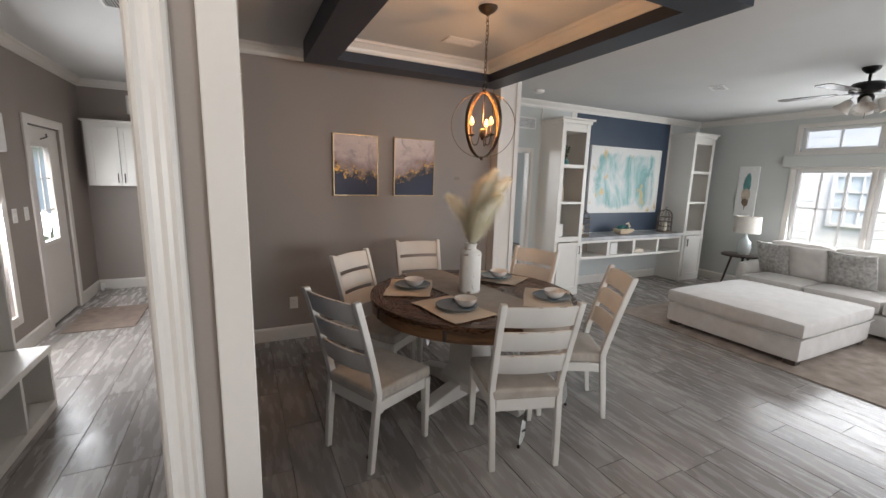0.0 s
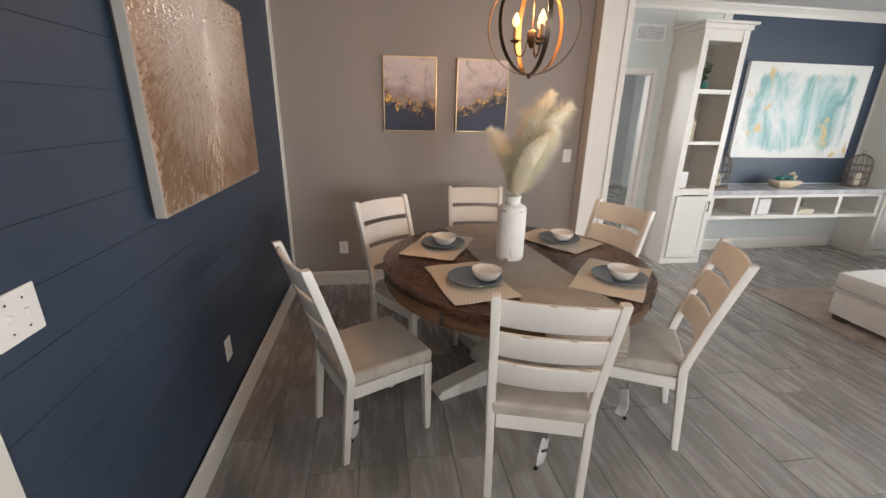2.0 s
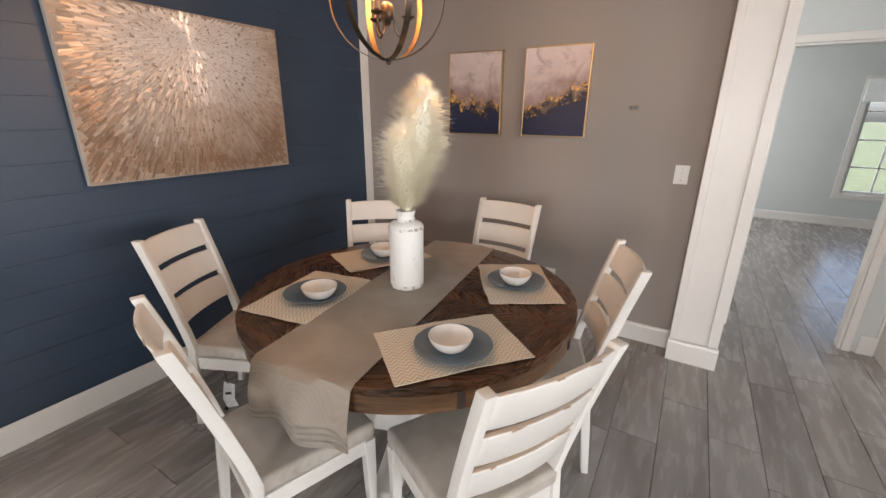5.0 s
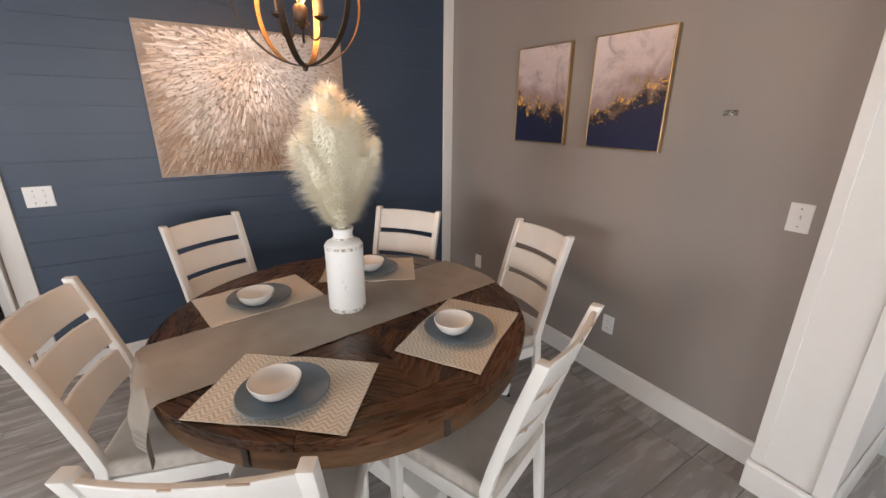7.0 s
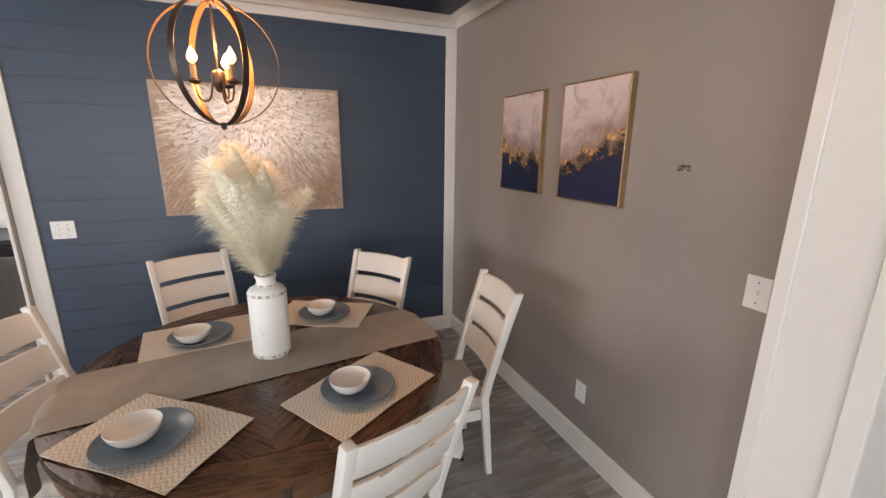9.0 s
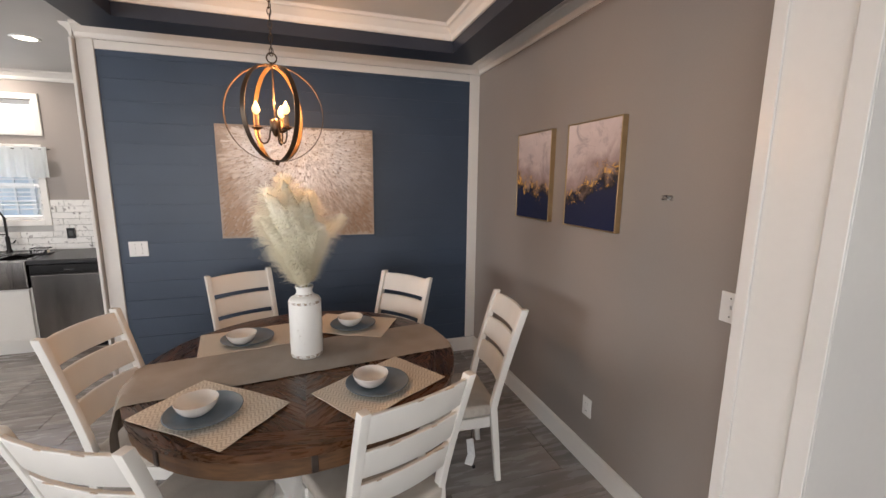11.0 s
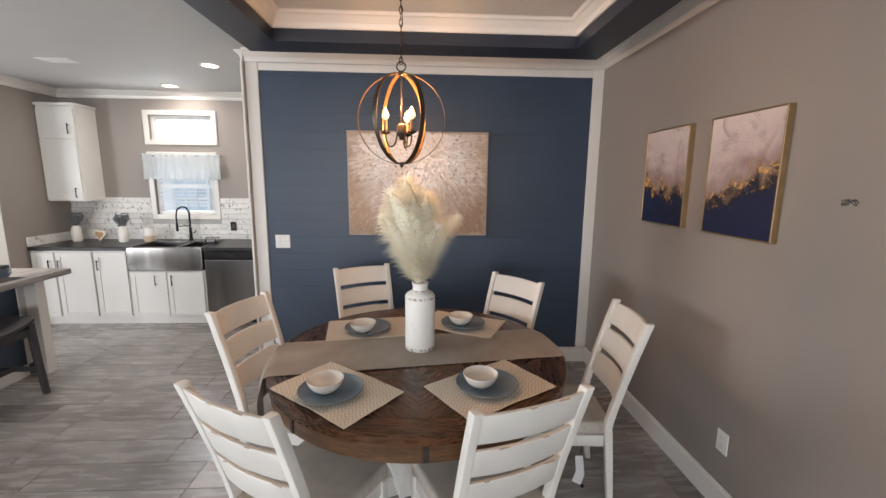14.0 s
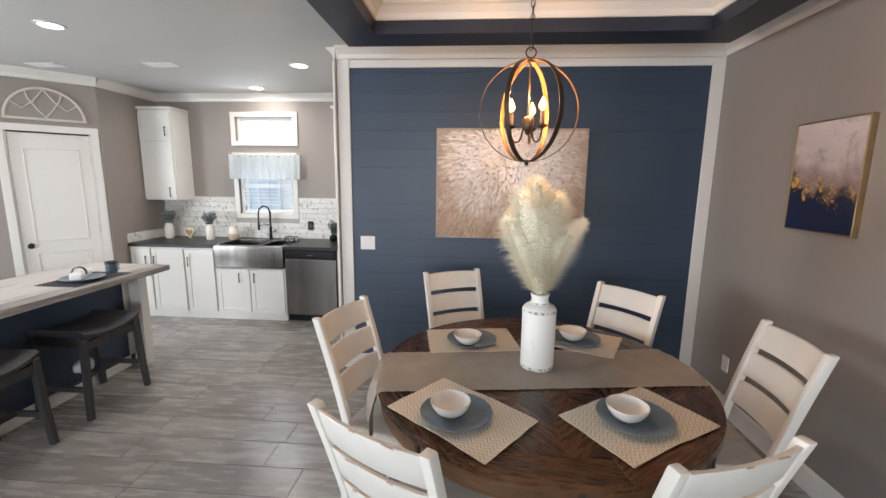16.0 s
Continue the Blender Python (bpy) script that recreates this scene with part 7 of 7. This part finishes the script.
part("cup", lathe([(0.005, 0), (0.036, 0), (0.042, 0.01), (0.043, 0.088), (0.039, 0.089), (0.038, 0.012), (0.005, 0.010)], 28), M_PLATE, mug, smooth=True)
part("rim_band", lathe([(0.0425, 0.070), (0.0440, 0.071), (0.0440, 0.090), (0.0385, 0.0905)], 28, loop=True), M_DARKWOOD, mug, smooth=True)
part("handle", tube(bmesh.new(), [(0.0, 0.040, 0.072), (0.0, 0.066, 0.066), (0.0, 0.068, 0.035), (0.0, 0.040, 0.022)], 0.006, 7), M_PLATE, mug, smooth=True)

# ---- utility hall ----
bd = empty("door_2", (-1.755, 5.81, 0), "white back door with a gridded glass light", "door", kind="structure")
fr = bmesh.new()
for a in ((-0.408, -0.29, 0.01, 2.05), (0.12, 0.408, 0.01, 2.05), (-0.29, 0.12, 0.01, 0.88), (-0.29, 0.12, 1.85, 2.05)):
    box(fr, -0.02, 0.02, a[0], a[1], a[2], a[3])
part("slab", fr, M_TRIM, bd)
g = part("pane", bx(-0.004, 0.004, -0.288, 0.118, 0.882, 1.848), M_GLASS, bd)
g.visible_shadow = False
part("light_frame", boxes((0.0205, 0.034, -0.32, -0.285, 0.85, 1.88), (0.0205, 0.034, 0.115, 0.15, 0.85, 1.88), (0.0205, 0.034, -0.285, 0.115, 0.85, 0.885), (0.0205, 0.034, -0.285, 0.115, 1.845, 1.88), bevel=0.003), M_TRIM, bd)
part("grid_bar", bx(0.005, 0.015, -0.094, -0.076, 0.886, 1.844), M_PLASTIC, bd)
for z in (1.19, 1.52):
    part("grid_bar", bx(0.005, 0.0155, -0.284, 0.114, z, z + 0.018), M_PLASTIC, bd)
part("closer", tube(bmesh.new(), [(0.03, -0.05, 1.93), (0.05, 0.05, 1.96), (0.03, 0.10, 1.99)], 0.008, 6), M_STEEL, bd)
for y in (4.94, 5.17):
    wall_plate("light_switch", pose(-1.7098, y, 1.15, 0, 0, -90), 0.080, 0.125, "switch", "white switch plate beside the back door")
uv = solid("roller_shade", bx(-1.692, -1.63, 3.60, 4.78, 1.76, 2.08, bevel=0.02, seg=3), M_LINEN, "white rolled fabric shade over the utility window", "shade", smooth=True)
uc = empty("wall_cabinet", (-1.605, 6.66, 1.435), "white shaker utility cabinet with black bar handles", "cabinet")
part("body", bx(0, 0.80, 0, 0.338, 0, 0.79), M_CAB, uc)
shaker("door", uc, 0.03, 0.345, 0.01, 0.735, -0.0195, handle=(0.315, 0.10))
shaker("door", uc, 0.355, 0.77, 0.01, 0.735, -0.0195, handle=(0.385, 0.10))
part("cornice", bx(-0.03, 0.83, -0.03, 0.338, 0.7905, 0.815, bevel=0.006), M_CAB, uc)
sg = empty("wall_sign", (-1.085, 6.999, 2.375), "white ornate plaque with dark lettering over the cabinet", "sign")
part("board", bx(-0.12, 0.30, -0.012, -0.0005, 0, 0.24, bevel=0.005), M_PLASTIC, sg)
part("inner_board", bx(-0.09, 0.27, -0.016, -0.0125, 0.03, 0.21), M_SLOT, sg)
part("lettering_bar", bx(-0.06, -0.035, -0.0185, -0.0165, 0.07, 0.17), M_PLASTIC, sg)
ht = empty("hall_bench", (-1.7085, 2.30, 0), "white mudroom bench with open cubbies and a tall side panel", "bench")
part("seat", bx(0, 0.590, 0, 1.262, 0.405, 0.45, bevel=0.004), M_CAB, ht)
part("floor_board", bx(0, 0.580, 0, 1.262, 0.0006, 0.06), M_CAB, ht)
part("back", bx(0.0, 0.02, 0, 1.262, 0.061, 0.404), M_CAB, ht)
for y in (0, 0.405, 0.82, 1.232):
    part("divider", bx(0.021, 0.580, y, y + 0.03, 0.061, 0.404), M_CAB, ht)
part("side_panel", bx(0.0, 0.420, 1.232, 1.262, 0.4505, 2.10, bevel=0.003), M_CAB, ht)
part("back_panel", bx(0.0, 0.02, 0, 1.2315, 0.4505, 2.10), M_CAB, ht)
solid("door_mat", bx(-1.60, -0.98, 5.18, 6.02, 0.0008, 0.010, bevel=0.003), mat("brown_door_mat", (0.17, 0.125, 0.10), 0.95, var=0.3, scale=12, fine=200, bump=0.5), "brown woven door mat at the back door", "mat")
dst = empty("door_stop", (-1.66, 6.93, 0.0), "white spring door stop at the baseboard", "door stop")
part("spring", tube(bmesh.new(), [(0, 0, 0.06), (0.05, -0.03, 0.055), (0.10, -0.05, 0.05)], 0.012, 6), M_PLASTIC, dst)
part("bracket", bx(-0.012, 0.03, -0.02, 0.03, 0.0006, 0.10, bevel=0.004), M_PLASTIC, dst)
# bedroom: open door leaf and a shade
bdr = empty("door_3", (3.90, 5.02, 0), "white open bedroom door with black hardware", "door", kind="structure", turn=-80)
part("slab", bx(0.0, 0.035, 0.0, 0.70, 0.01, 2.04, bevel=0.002), M_TRIM, bdr)
part("knob", lathe([(0.002, 0.0), (0.026, 0.0), (0.012, 0.012), (0.012, 0.03), (0.027, 0.045), (0.018, 0.06), (0.002, 0.062)], 18, m=Matrix.Translation((0.0, 0.63, 0.97)) @ Matrix.Rotation(radians(-90), 4, "Y")), M_BLACK, bdr, smooth=True)
for z in (0.25, 1.02, 1.80):
    part("hinge", bx(-0.006, 0.0, 0.0, 0.02, z, z + 0.09), M_BLACK, bdr)
solid("roller_shade", bx(4.66, 5.51, 9.585, 9.63, 1.83, 2.14, bevel=0.012, seg=2), M_LINEN, "white fabric valance over the bedroom window", "shade")

# ---- outside: neighbour houses ----


def neighbour(x, y0, y1, side, label, wins, top=4.2, rise=1.5):
    """A sided house wall seen through a window, with laps, windows and a roof."""
    ob = empty("house", (x, (y0 + y1) / 2, -0.45), label, "house")
    w = (y1 - y0) / 2
    t = 0.3 * side
    part("wall", bx(min(0, t), max(0, t), -w, w, 0, top), M_SIDING, ob)
    for i in range(int(top / 0.1785)):
        z = 0.05 + i * 0.178
        bm = bmesh.new()
        prism(bm, [(0, -w, z), (-0.007 * side, -w, z), (0, -w, z + 0.172)], (0, 0, 0), (0, 2 * w, 0))
        part("siding_board", bm, M_SIDING, ob)
    for a, b, p, q in wins:
        wi = part("window", bx(-0.05 if side > 0 else 0.0, 0.0 if side > 0 else 0.05, a, b, p, q), M_WINDARK, ob, "dark window with a white grid")
        f = bmesh.new()
        e0, e1 = (-0.075, -0.0505) if side > 0 else (0.0505, 0.075)
        for u, v, r, s in ((a - 0.05, a + 0.02, p - 0.05, q + 0.05), (b - 0.02, b + 0.05, p - 0.05, q + 0.05), (a + 0.02, b - 0.02, p - 0.05, p + 0.02), (a + 0.02, b - 0.02, q - 0.02, q + 0.05)):
            box(f, e0, e1, u, v, r, s)
        for k in (1, 2):
            u = a + (b - a) * k / 3
            box(f, e0, e1, u - 0.015, u + 0.015, p + 0.02, q - 0.02)
            r = p + (q - p) * k / 3
            box(f, e0, e1 - 0.001, a + 0.02, b - 0.02, r - 0.015, r + 0.015)
        part("window_frame", f, M_PLASTIC, wi)
    bm = bmesh.new()
    prism(bm, [(-0.4 * side, -w - 0.3, top), (3.5 * side, -w - 0.3, top + rise), (3.5 * side, -w - 0.3, top + rise + 0.1), (-0.4 * side, -w - 0.3, top + 0.12)], (0, 0, 0), (0, 2 * w + 0.6, 0))
    part("roof", bm, M_ROOF, ob)


M_WINDARK = mat("far_window_glass", (0.62, 0.68, 0.71), 0.15, var=0.15, scale=2)
M_ROOF = mat("grey_shingle_roof", (0.16, 0.155, 0.15), 0.9, var=0.3, scale=6, fine=40)
neighbour(12.0, -8, 10, 1, "cream sided neighbour house with gridded windows", [(2.70, 3.40, 1.35, 2.40), (-4.5, -3.4, 1.55, 2.75)])
neighbour(-6.2, -7, 20, -1, "cream sided neighbour house across the side yard", [(-9.65, -8.90, 1.40, 2.25)], top=2.75, rise=0.35)

# ---- floor planks ----
PW, PL, GAP = 0.2286, 0.914, 0.0035
_shared = {}


def plank_mesh(w, l):
    key = (round(w, 3), round(l, 3))
    if key not in _shared:
        bm = bx(-w / 2, w / 2, -l / 2, l / 2, -0.005, 0.0, bevel=0.0012)
        me = bpy.data.meshes.new("plank")
        bm.to_mesh(me)
        bm.free()
        me.materials.append(M_PLANK)
        _shared[key] = me
    return _shared[key]


def lay_planks():
    """Planks lie along y in rows along x, each row moved by a third; the near ones are parts, the rest one mesh."""
    far = bmesh.new()
    rng = random.Random(5)
    count = 0
    x = 2.343 - 18 * PW
    row = 0
    while x < 7.65:
        y = 1.083 - 6 * PL + rng.choice((0, 0.225, 0.45, 0.675)) + rng.uniform(-0.02, 0.02)
        while y < 9.65:
            x0, x1, y0, y1 = max(x, -1.71), min(x + PW - GAP, 7.65), max(y, -3.9), min(y + PL - GAP, 9.65)
            if x1 - x0 > 0.02 and y1 - y0 > 0.03:
                inside = -0.9 < (x0 + x1) / 2 < 4.7 and -0.6 < (y0 + y1) / 2 < 4.3 and count < 300
                if inside:
                    ob = new("plank", plank_mesh(x1 - x0, y1 - y0))
                    ob.location = ((x0 + x1) / 2, (y0 + y1) / 2, 0)
                    ob.parent = floor
                    count += 1
                else:
                    box(far, x0, x1, y0, y1, -0.005, 0)
            y += PL
        x += PW
        row += 1
    part("planks", far, M_PLANKFAR, floor, kind="stuff")


lay_planks()
